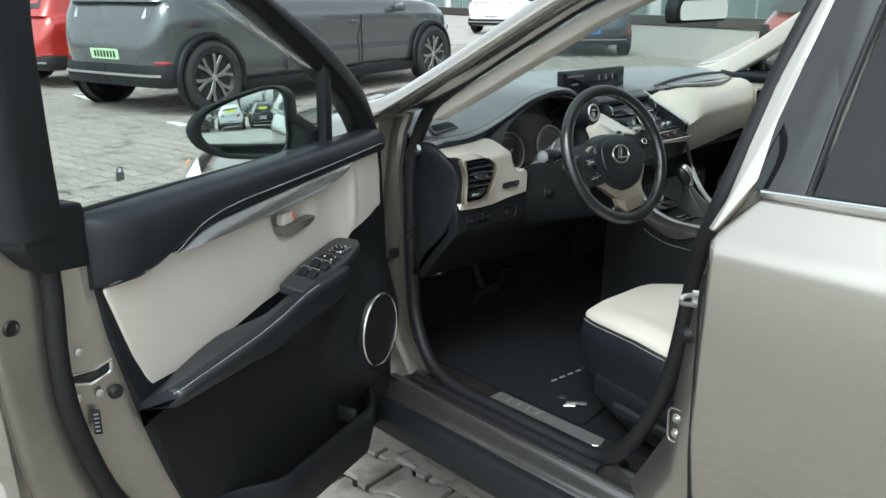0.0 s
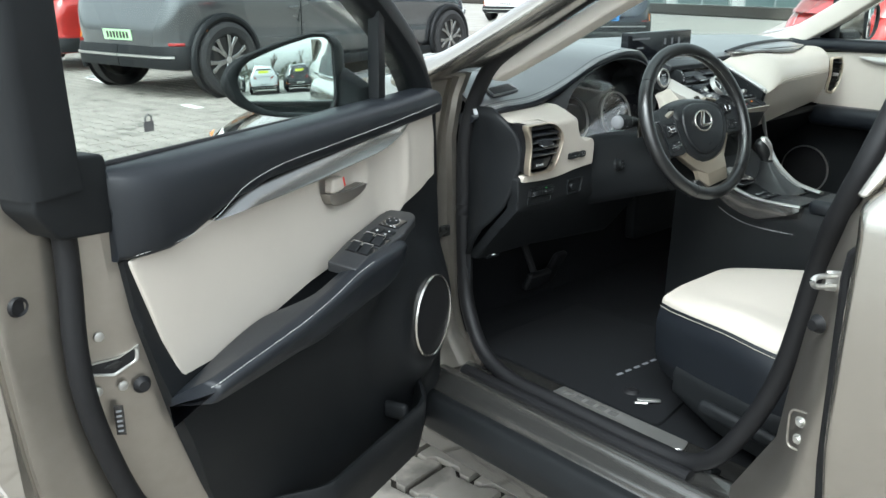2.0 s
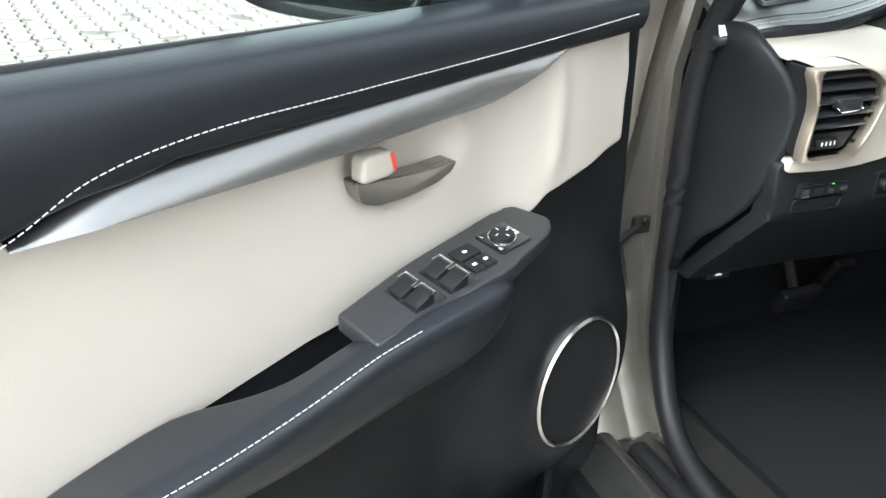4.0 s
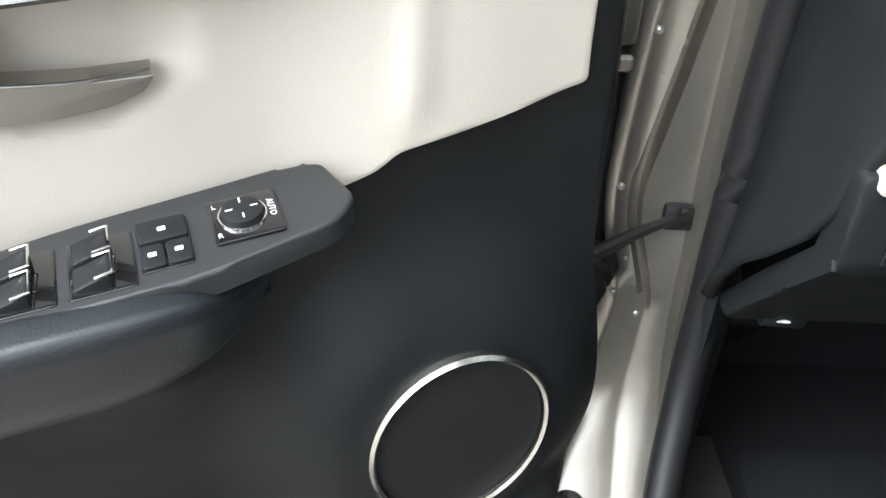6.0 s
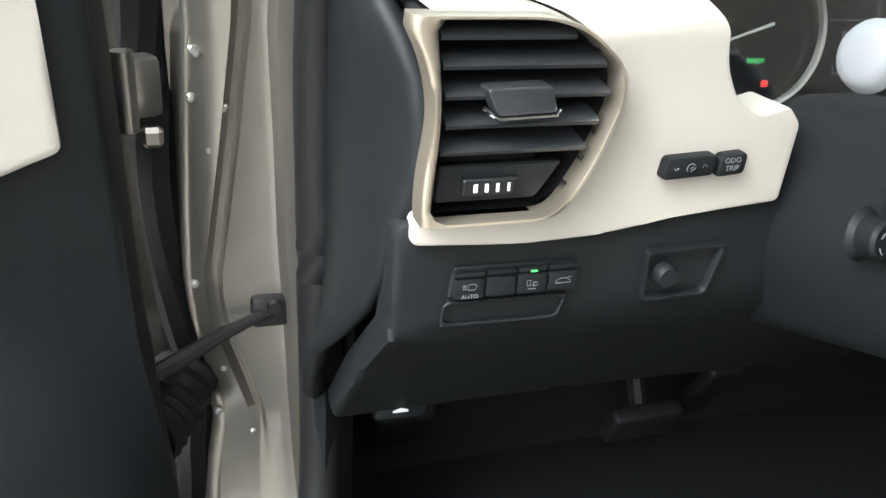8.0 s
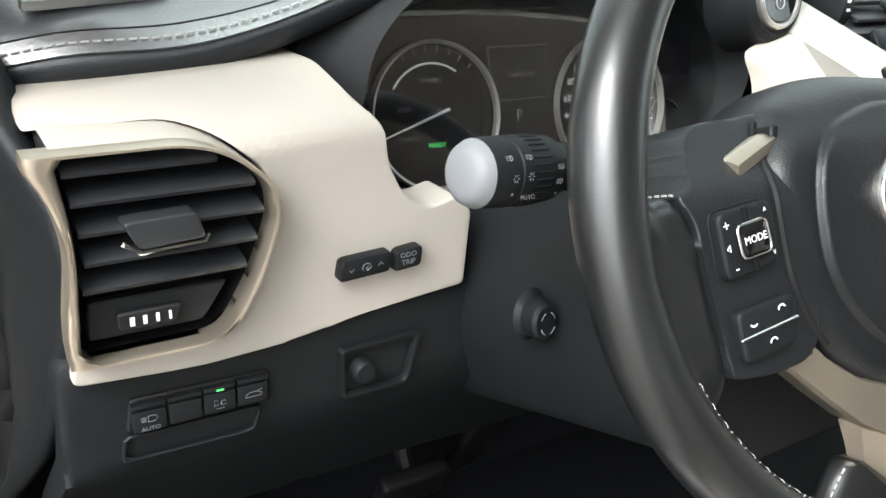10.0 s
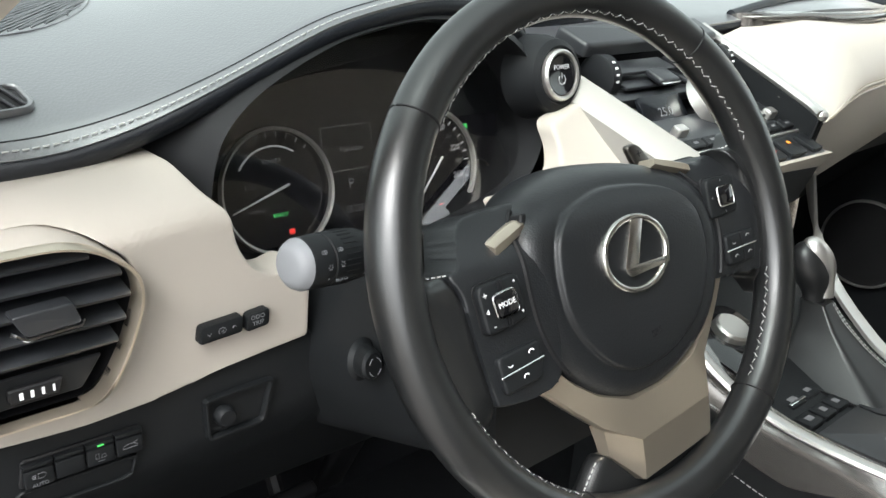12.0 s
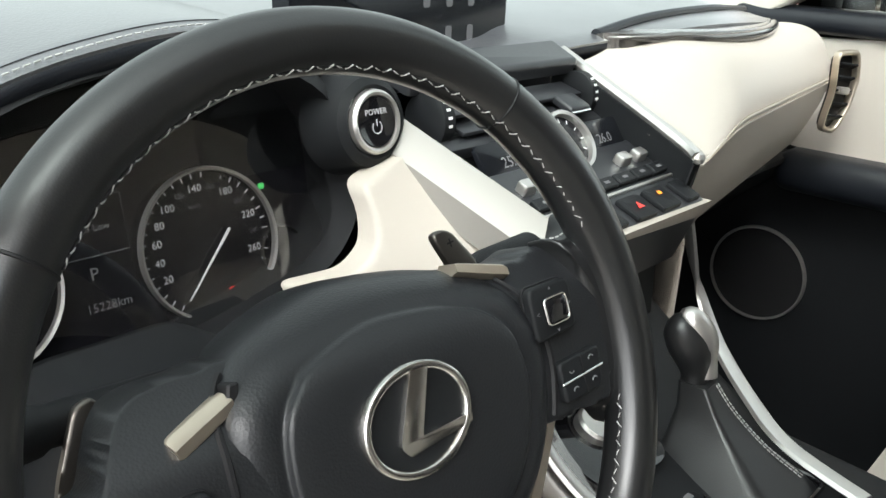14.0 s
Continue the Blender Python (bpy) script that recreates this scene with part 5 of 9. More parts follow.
# buttons in the fascia
FB = 0.2125
for x0, x1, mk in ((-0.5455, -0.5135, 3), (-0.5110, -0.4930, 2)):
    part("fascia_switch", slab(round_poly([(x0, 0.8815), (x1, 0.8830), (x1 + 0.001, 0.8955), (x0 + 0.002, 0.8940)], 0.003, 3), 0.008, 0.0015, 2, m=facing_back(FB + 0.005)), "black", dash)
part("switch_lettering", letters("ODO\nTRIP", 0.0046, facing_back(FB - 0.0032) @ pose(-0.502, 0.8892, 0, 0, 0, 2), 0.0001), "dim_cap", dash)


def line_icon(m, *strokes):
    """A small printed icon drawn with thin strokes on the plane m."""
    return join(*[tube([m @ Vector((x, y, 0.0001)) for x, y in s], 0.00022, 4) for s in strokes])


part("switch_mark", line_icon(facing_back(FB - 0.0032), [(-0.5400, 0.8890), (-0.5385, 0.8872), (-0.5370, 0.8890)]), "dim_cap", dash)
part("switch_mark", line_icon(facing_back(FB - 0.0032), [(-0.5215, 0.8885), (-0.5200, 0.8903), (-0.5185, 0.8885)]), "dim_cap", dash)
part("switch_mark", line_icon(facing_back(FB - 0.0032), [(-0.5310, 0.8868), (-0.5318, 0.8885), (-0.5308, 0.8905), (-0.5285, 0.8912), (-0.5268, 0.8900)], [(-0.5295, 0.8880), (-0.5278, 0.8892)], [(-0.5290, 0.8866), (-0.5268, 0.8878), (-0.5262, 0.8890)]), "dim_cap", dash)

# lower dash, black
lowd = round_poly([(-0.694, 0.860), (-0.45, 0.865), (-0.43, 0.80), (-0.20, 0.80), (-0.20, 0.62), (-0.52, 0.655), (-0.704, 0.655), (-0.702, 0.74), (-0.694, 0.80)], 0.010, 3)


def lowd_bend(x, z):
    return -0.85 * max(0, 0.79 - z) - 0.10 * max(0, z - 0.84)


part("lower_dash", slab(lowd, 0.03, 0.005, 2, step=0.03, bend=lowd_bend, m=facing_back(0.253)), "black_soft", dash, "black lower dashboard")
part("button_strip", slab(round_poly([(-0.663, 0.815), (-0.584, 0.813), (-0.585, 0.832), (-0.660, 0.834)], 0.002, 2), 0.003, 0.001, 1, m=facing_back(0.2235)), "rubber", dash)
for k in range(4):
    x0 = -0.6605 + 0.0188 * k
    part("dash_button", slab(round_poly([(x0, 0.8155), (x0 + 0.0178, 0.815), (x0 + 0.0178, 0.8275), (x0, 0.828)], 0.0015, 2), 0.006, 0.0012, 2, m=facing_back(0.2225)), "black", dash)
    part("button_ridge", slab([(x0, 0.829), (x0 + 0.0178, 0.8285), (x0 + 0.0178, 0.8315), (x0, 0.832)], 0.006, 0.0012, 2, m=facing_back(0.2225)), "black", dash)
part("switch_lettering", letters("AUTO", 0.0036, facing_back(0.2162) @ pose(-0.6515, 0.8172, 0), 0.0001), "dim_cap", dash)

part("switch_mark", line_icon(facing_back(0.2162), [(-0.6525, 0.8215), (-0.6525, 0.8250), (-0.6490, 0.8250), (-0.6475, 0.8233), (-0.6490, 0.8215), (-0.6525, 0.8215)], [(-0.6560, 0.8222), (-0.6535, 0.8222)], [(-0.6560, 0.8233), (-0.6535, 0.8233)], [(-0.6560, 0.8244), (-0.6535, 0.8244)]), "dim_cap", dash)
part("switch_mark", line_icon(facing_back(0.2162), [(-0.6175, 0.8205), (-0.6175, 0.8240), (-0.6155, 0.8240), (-0.6155, 0.8205), (-0.6175, 0.8205)], [(-0.6140, 0.8205), (-0.6135, 0.8228), (-0.6115, 0.8228), (-0.6108, 0.8205), (-0.6140, 0.8205)], [(-0.6165, 0.8185), (-0.6120, 0.8184)]), "dim_cap", dash)
part("switch_mark", line_icon(facing_back(0.2162), [(-0.6000, 0.8205), (-0.5995, 0.8222), (-0.5970, 0.8234), (-0.5935, 0.8234), (-0.5905, 0.8218), (-0.5905, 0.8205), (-0.6000, 0.8205)], [(-0.5935, 0.8234), (-0.5902, 0.8245)]), "dim_cap", dash)
M["green_lamp"] = material("green_lamp", (0.1, 0.6, 0.1), 0.4, emit=(0.1, 1.0, 0.3), emit_strength=0.22)
part("button_lamp", slab([(-0.616, 0.8293), (-0.612, 0.8292), (-0.612, 0.8303), (-0.616, 0.8304)], 0.0004, 0, m=facing_back(0.2162)), "green_lamp", dash, "small green indicator lamp")
part("coin_slot", ring_plate(round_poly([(-0.667, 0.797), (-0.594, 0.795), (-0.589, 0.811), (-0.665, 0.813)], 0.002), round_poly([(-0.665, 0.7985), (-0.595, 0.7965), (-0.591, 0.8095), (-0.663, 0.8115)], 0.002), 0.0025, facing_back(0.2225), 0.0006), "black", dash)
part("switch_recess", ring_plate(round_poly([(-0.540, 0.800), (-0.494, 0.800), (-0.485, 0.835), (-0.541, 0.834)], 0.004), round_poly([(-0.537, 0.803), (-0.497, 0.803), (-0.489, 0.832), (-0.538, 0.831)], 0.003), 0.006, facing_back(0.224), 0.002), "black", dash)
part("dash_knob", lathe([(0.0, 0.008), (0.006, 0.008), (0.0075, 0.006), (0.008, 0.0)], 20, facing_back(0.222) @ pose(-0.526, 0.817, 0)), "black", dash)
part("bonnet_release", slab(round_poly([(-0.673, 0.652), (-0.634, 0.650), (-0.630, 0.667), (-0.668, 0.669)], 0.003), 0.012, 0.003, 2, m=facing_back(0.345)), "black", dash)
part("switch_mark", slab(round_poly([(-0.659, 0.6575), (-0.647, 0.657), (-0.647, 0.659), (-0.653, 0.661), (-0.659, 0.659)], 0.0008), 0.0004, 0, m=facing_back(0.3326)), "white_mark", dash)

# rounded black end of the dash beside the pillar
end_rings = []
for z, xr, yr in ((1.000, -0.700, 0.300), (0.975, -0.695, 0.262), (0.955, -0.686, 0.245), (0.935, -0.678, 0.236), (0.910, -0.674, 0.232), (0.885, -0.675, 0.233), (0.855, -0.684, 0.238), (0.820, -0.690, 0.248), (0.790, -0.697, 0.262), (0.760, -0.708, 0.285), (0.735, -0.716, 0.31), (0.70, -0.715, 0.335), (0.67, -0.712, 0.35)):
    end_rings.append([(xr + 0.012, yr + 0.03, z), (xr + 0.004, yr, z), (xr - 0.004, yr - 0.005, z), (xr - 0.010, yr + 0.004, z), ((xr - 0.712) / 2 - 0.004, (yr + 0.36) / 2 - 0.004, z), (-0.705, 0.372, z), (-0.68, 0.40, z)])
part("dash_end", loft(end_rings), "black", dash, "black rounded dashboard end", sharp=170)
part("kick_panel", loft([[(-0.713, 0.36, z), (-0.706, 0.352, z), (-0.68, 0.352 + 0.02, z), (-0.64, 0.55, z), (-0.70, 0.60, z)] for z in (0.40, 0.55, 0.66, 0.672)]), "black_soft", car, sharp=60)

# instrument cluster set back in its cowl
CL = basis((-0.348, 0.308, 0.955), (1, 0, 0), (0, 0.22, 0.975), (0, -0.975, 0.22))
open_out = [(-0.509, 0.945), (-0.507, 0.967), (-0.497, 1.000), (-0.475, 1.025), (-0.44, 1.046), (-0.39, 1.066), (-0.34, 1.076), (-0.29, 1.078), (-0.23, 1.066), (-0.190, 1.040), (-0.168, 0.995), (-0.172, 0.948), (-0.215, 0.912), (-0.33, 0.890), (-0.43, 0.892), (-0.482, 0.908)]
oc = spline([(x, 0.0, z) for x, z in open_out], 4, True)
cowl = [[(-0.35 + (p.x + 0.35) * 1.20, 0.300 + (p.z - 0.95) * 0.05, 0.975 + (p.z - 0.975) * 1.09) for p in oc], [(-0.35 + (p.x + 0.35) * 1.08, 0.270 + (p.z - 0.95) * 0.05, 0.975 + (p.z - 0.975) * 1.04) for p in oc]]
for k, (sh, yy_, up) in enumerate(((1.0, 0.258, 0), (0.99, 0.266, 0), (0.98, 0.285, 0), (0.965, 0.318, 0))):
    cowl.append([(-0.35 + (p.x + 0.35) * sh, yy_ + (p.z - 0.95) * (0.18 if k else 0.06), 0.975 + (p.z - 0.975) * sh) for p in oc])
part("cluster_cowl", loft(cowl, True, False), "cowl_black", dash, "black instrument cowl", sharp=60)
cl_face = [(p[0] + 0.348, (p[2] - 0.955) * 1.02) for p in cowl[-1]]
cluster = part("instrument_panel", slab([(x * 1.03, y * 1.03) for x, y in cl_face], 0.008, 0, m=CL @ pose(0, 0, -0.012)), "dial", dash, "dark instrument panel with two round dials")
M["amber_lamp"] = material("amber_lamp", (0.7, 0.25, 0.02), 0.4, emit=(1.0, 0.25, 0.03), emit_strength=0.45)
M["red_lamp"] = material("red_lamp", (0.7, 0.05, 0.04), 0.4, emit=(1.0, 0.05, 0.04), emit_strength=0.32)
M["lit_mark"] = material("lit_mark", (0.38, 0.38, 0.39), 0.5, emit=(0.9, 0.92, 0.95), emit_strength=0.09)
M["screen_mark"] = material("screen_mark", (0.03, 0.03, 0.03), 0.4, emit=(0.75, 0.8, 0.85), emit_strength=0.07)
M["dim_mark"] = material("dim_mark", (0.13, 0.13, 0.135), 0.5, emit=(0.7, 0.72, 0.75), emit_strength=0.022)
for cx, cy, rr_ in ((-0.079, -0.0105, 0.0510), (0.0800, -0.0145, 0.0550)):
    part("dial_ring", lathe([(rr_ - 0.0025, 0), (rr_ - 0.002, 0.004), (rr_, 0.005), (rr_ + 0.0008, 0.0)], 56, CL @ pose(cx, cy, 0)), "silver", dash, "silver dial ring")
    ticks = [slab([(rr_ - 0.0075, -0.0005), (rr_ - 0.0035, -0.0005), (rr_ - 0.0035, 0.0005), (rr_ - 0.0075, 0.0005)], 0.0004, 0, m=CL @ pose(cx, cy, -0.0035, 0, 0, a)) for a in ((range(45, 140, 12)) if cx < 0 else np.linspace(-26.3, 235, 29))]
    part("dial_tick", join(*ticks), "dim_mark" if cx < 0 else "lit_mark", dash)
part("dial_arc", tube([tuple(CL @ Vector((-0.079 + 0.036 * math.cos(radians(a)), -0.0105 + 0.036 * math.sin(radians(a)), -0.003))) for a in range(55, 150, 6)], 0.0008, 6), "lit_mark", dash)
for txt, x, y, sz, mk in (("POWER", -0.086, 0.024, 0.0050, "dim_mark"), ("ECO", -0.108, 0.006, 0.0050, "dim_mark"), ("CHARGE", -0.106, -0.014, 0.0046, "dim_mark"), ("READY", -0.084, -0.020, 0.0046, "green_lamp"), ("P", -0.010, -0.012, 0.012, "dim_mark"), ("15228km", -0.004, -0.034, 0.0085, "dim_mark"), ("Fuel Low", -0.006, 0.018, 0.0066, "dim_mark"),
                          ("km/h", 0.0745, 0.0135, 0.0050, "dim_mark")):
    dx, dy = (0.007, -0.0105) if x < -0.04 else (0.005, -0.004) if x < 0.04 else (0.0, 0.0)
    part("dial_lettering", letters(txt, sz, CL @ pose(x + dx, y + dy, -0.0035), 0.0001), mk, dash)
for k in range(13):
    ang_ = radians(207 - 18.67 * k)
    part("dial_lettering", letters(str(20 + 20 * k), 0.0078 if k % 2 == 0 and k != 5 or k < 5 else 0.0050, CL @ pose(0.0800 + 0.0395 * math.cos(ang_), -0.0145 + 0.0405 * math.sin(ang_), -0.0035), 0.0001), "lit_mark" if k < 5 or k % 2 == 0 else "dim_mark", dash)
for x0, y0, x1, y1, w in ((-0.121, -0.0225, -0.068, -0.0065, 0.0012), (0.0560, -0.0505, 0.0967, -0.0068, 0.0012)):
    part("dial_needle", tube([CL @ Vector((x0, y0, 0.001)), CL @ Vector((x1, y1, 0.001))], [0.0006, w], 6), "white_mark", dash)
part("dial_ring", lathe([(0.0175, 0), (0.0178, 0.0016), (0.0188, 0.0016), (0.019, 0.0)], 40, CL @ pose(0.1420, -0.0330, -0.0035)), "dark_steel", dash, "small fuel gauge ring")
part("info_frame", tube([CL @ Vector(p) for p in ((-0.030, 0.034, -0.003), (0.022, 0.034, -0.003), (0.022, -0.004, -0.003), (-0.030, -0.004, -0.003))], 0.0004, 4, True), "dim_mark", dash)
for x, y, mk in ((-0.069, -0.0455, "red_lamp"), (0.0935, -0.0525, "red_lamp"), (0.1390, -0.0465, "amber_lamp"), (0.1320, 0.018, "green_lamp")):
    part("warning_lamp", slab(round_poly([(-0.0026, -0.0022), (0.0026, -0.0022), (0.0026, 0.0022), (-0.0026, 0.0022)], 0.001), 0.0005, 0, m=CL @ pose(x, y, -0.0035)), mk, dash, "small lit warning lamp")
lens = part("cluster_lens", slab([(x * 1.05, y * 1.04) for x, y in cl_face], 0.001, 0, m=basis((-0.348, 0.288, 0.962), (1, 0, 0), (0, 0.42, 0.907), (0, -0.907, 0.42))), "lens", dash, "clear instrument lens")
lens.visible_shadow = False

part("cowl_side", slab(round_poly([(-0.275, 0.86), (-0.14, 0.86), (-0.14, 1.05), (-0.19, 1.06), (-0.26, 1.03)], 0.01, 2), 0.02, 0.004, 2, m=facing_back(0.338)), "black_soft", dash)

# column shroud and stalks
col = []
for t in range(7):
    k = t / 6
    y = 0.035 + 0.235 * k
    z = 0.914 - 0.05 * k
    col.append([(-0.37 + x, y, z + v) for x, v in round_poly([(-0.075 - 0.015 * k, -0.045), (-0.06, 0.035 + 0.012 * k), (0.06, 0.035 + 0.012 * k), (0.075 + 0.015 * k, -0.045), (0.06, -0.09 - 0.03 * k), (-0.06, -0.09 - 0.03 * k)], 0.025, 4)])
part("column_shroud", loft(col), "black_soft", car, "black steering column shroud", sharp=50)
ST = basis((-0.545, 0.094, 0.977), (0.98, 0.14, -0.10), (-0.14, 0.98, 0.0), (0.10, 0.0, 0.98))
stalk = tube([ST @ Vector(p) for p in ((0.0, 0, 0), (0.003, 0, 0), (0.006, 0, 0), (0.0185, 0, 0), (0.0190, 0, 0), (0.0196, 0, 0), (0.0202, 0, 0), (0.038, 0, 0), (0.046, 0, 0), (0.050, 0, 0), (0.054, 0, 0), (0.070, 0, 0), (0.074, 0, 0), (0.16, 0.01, -0.01))], [0.009, 0.0128, 0.0146, 0.0153, 0.0146, 0.0146, 0.0153, 0.0152, 0.0146, 0.0128, 0.0112, 0.0108, 0.009, 0.009], 24)
part("light_stalk", stalk, "black_soft", car, "black light stalk")
part("stalk_cap", tube([ST @ Vector(p) for p in ((-0.0022, 0, 0), (-0.0012, 0, 0), (0.001, 0, 0), (0.0045, 0, 0))], [0.0078, 0.0108, 0.0130, 0.0146], 24), "dim_cap", car, "pale grey stalk end")
part("stalk_ring", join(*[tube([ST @ Vector((d, 0.0155 * math.cos(radians(360 * j / 30)), 0.0155 * math.sin(radians(360 * j / 30)))) for d in (0.027, 0.037)], 0.0004, 4) for j in range(30)]), "black_soft", car, "ribbed light switch ring")
for dx, a, kind_ in ((0.012, 36, 0), (0.0235, 36, 1), (0.0145, 4, 2), (0.0235, 6, 2), (0.0145, -22, 3), (0.042, 18, 0), (0.042, -6, 1), (0.042, -28, 3)):
    ca, sa = math.cos(radians(a)), math.sin(radians(a))
    q = ST @ basis((dx, -0.0157 * ca, 0.0157 * sa), (1, 0, 0), (0, sa, ca), (0, -ca, sa))
    if kind_ < 2:
        icon = [tube([q @ Vector(p) for p in ((0, -0.0012, 0), (0, 0.0012, 0), (0.0011, 0.0008, 0), (0.0014, 0, 0), (0.0011, -0.0008, 0), (0, -0.0012, 0))], 0.00022, 4)]
        icon += [tube([q @ Vector((-0.0022, v, 0)), q @ Vector((-0.0007, v + 0.0003 * kind_, 0))], 0.0002, 4) for v in (-0.0008, 0.0, 0.0008)]
    elif kind_ == 2:
        icon = [tube([q @ Vector((r * math.cos(radians(60 * j)), r * math.sin(radians(60 * j)), 0)) for r in (0.0009, 0.0019)], 0.0002, 4) for j in range(6)]
    else:
        icon = [lathe([(0.0, 0.0002), (0.0006, 0.0002), (0.0007, 0.0)], 8, q)]
    part("stalk_mark", join(*icon), "dim_cap", car)
part("stalk_lettering", letters("AUTO", 0.0032, basis(tuple(ST @ Vector((0.0245, -0.0142, -0.0078))), (0.98, 0.14, -0.10), (0.0, 0.5, 0.86), (0.1, -0.86, 0.5)), 0.0001), "dim_cap", car)
part("wiper_stalk", tube([(-0.30, 0.10, 0.948), (-0.240, 0.096, 0.966), (-0.215, 0.095, 0.970), (-0.172, 0.094, 0.972), (-0.167, 0.094, 0.972)], [0.008, 0.010, 0.0125, 0.0125, 0.009], 18), "black_soft", car, "black wiper stalk")
part("column_knob", lathe([(0.0, 0.016), (0.0085, 0.016), (0.0105, 0.013), (0.0115, 0.0), (0.015, -0.004)], 24, basis((-0.455, 0.150, 0.868), (0.95, 0.2, 0), (0, 0.2, 0.98), (-0.2, -0.95, 0.2))), "black_soft", car)
part("knob_mark", join(*[tube([basis((-0.458, 0.1335, 0.871), (0.95, 0.2, 0), (0, 0.2, 0.98), (-0.2, -0.95, 0.2)) @ Vector((0.0062 * math.cos(radians(a + j * 90)), 0.0062 * math.sin(radians(a + j * 90)), 0.0002)) for a in (15, 30, 45, 60)], 0.0004, 4) for j in range(4)]), "dim_cap", car)

# cream panel beside the wheel, with its silver edge, and start button pod
wedge = round_poly([(-0.189, 0.986), (-0.150, 0.998), (-0.118, 1.005), (-0.112, 0.985), (-0.108, 0.955), (-0.105, 0.90), (-0.235, 0.90), (-0.246, 0.920), (-0.210, 0.929), (-0.193, 0.945), (-0.187, 0.966)], 0.008, 3)


def wedge_bend(x, z):
    return 1.15 * max(0, 1.005 - z) * min(1.0, max(0, (x + 0.25) * 8))


part("wedge_panel", slab(wedge, 0.02, 0.004, 2, step=0.010, bend=wedge_bend, m=facing_back(0.262)), "cream_trim", dash, "cream panel beside the wheel", sharp=50)
BP = basis((-0.162, 0.285, 1.019), (1, 0, 0), (0, 0.18, 0.98), (0, -0.98, 0.18))
part("button_pod", lathe([(0.0, 0.0), (0.040, 0.0), (0.038, 0.018), (0.033, 0.034), (0.027, 0.038), (0.024, 0.036)], 36, BP), "black_soft", dash)
part("start_button_ring", lathe([(0.0185, 0.037), (0.0195, 0.041), (0.0215, 0.042), (0.0235, 0.040), (0.0245, 0.034)], 40, BP), "silver", dash)
part("start_button", lathe([(0.0, 0.0390), (0.012, 0.0392), (0.0178, 0.0400), (0.0186, 0.036)], 36, BP), "piano", dash, "round start button")
part("button_lettering", letters("POWER", 0.0062, BP @ pose(0, 0.0072, 0.0398), 0.0001), "lit_mark", dash)
part("button_lettering", tube([BP @ Vector((0.0045 * math.sin(radians(a)), -0.004 + 0.0045 * math.cos(radians(a)), 0.0397)) for a in range(35, 330, 20)], 0.0004, 5), "lit_mark", dash)
part("button_lettering", tube([BP @ Vector((0, y, 0.0397)) for y in (-0.003, 0.002)], 0.0004, 5), "lit_mark", dash)

# centre stack: sloping panel
SP = basis((0.0, 0.114, 0.958), (1, 0, 0), (0, 0.925, 0.38), (0, -0.38, 0.925))
stack = part("center_panel", slab(round_poly([(-0.10, -0.015), (0.098, -0.015), (0.108, 0.03), (0.118, 0.085), (-0.112, 0.085), (-0.105, 0.03)], 0.010, 3), 0.06, 0.004, 3, m=SP @ pose(0, 0, -0.064)), "vent_grey", dash, "black centre panel with air vents and switches")
part("switch_shelf", slab(round_poly([(-0.098, 0.0245), (0.100, 0.0245), (0.101, 0.0275), (-0.099, 0.0275)], 0.002), 0.003, 0.001, 1, m=SP @ pose(0, 0, -0.004)), "silver", dash)
for k in range(7):
    part("stack_button", slab(round_poly([(-0.094 + 0.028 * k, 0.0315), (-0.068 + 0.028 * k, 0.0315), (-0.067 + 0.028 * k, 0.044), (-0.092 + 0.028 * k, 0.044)], 0.002), 0.004, 0.001, 1, m=SP @ pose(0, 0, -0.0035)), "black", dash)
    part("stack_mark", slab([(-0.084 + 0.028 * k, 0.036), (-0.077 + 0.028 * k, 0.036), (-0.077 + 0.028 * k, 0.039), (-0.084 + 0.028 * k, 0.039)], 0.0003, 0, m=SP @ pose(0, 0, 0.0006)), "dim_mark", dash)
for x, wdt, mk in ((-0.080, 0.030, None), (-0.040, 0.030, None), (0.004, 0.030, "hazard"), (0.043, 0.030, "lamp"), (0.081, 0.020, None)):
    part("stack_key", slab(round_poly([(x - wdt / 2, -0.008), (x + wdt / 2, -0.008), (x + wdt / 2, 0.018), (x - wdt / 2, 0.018)], 0.003), 0.004, 0.0015, 2, m=SP @ pose(0, 0, -0.0035)), "black", dash)
part("hazard_mark", slab([(0.0, 0.001), (0.008, 0.001), (0.004, 0.008)], 0.0004, 0, m=SP @ pose(0, 0, 0.0017)), "red_lamp", dash, "red hazard triangle")
part("seat_heat_lamp", slab(round_poly([(0.040, 0.007), (0.046, 0.007), (0.045, 0.011), (0.041, 0.011)], 0.001), 0.0004, 0, m=SP @ pose(0, 0, 0.0017)), "amber_lamp", dash)
for x in (-0.080, 0.057, 0.083):
    part("toggle", slab(round_poly([(x - 0.008, 0.052), (x + 0.008, 0.052), (x + 0.008, 0.063), (x - 0.008, 0.063)], 0.003), 0.009, 0.003, 2, m=SP @ pose(0, 0, -0.004)), "silver", dash, "satin silver toggle switch")
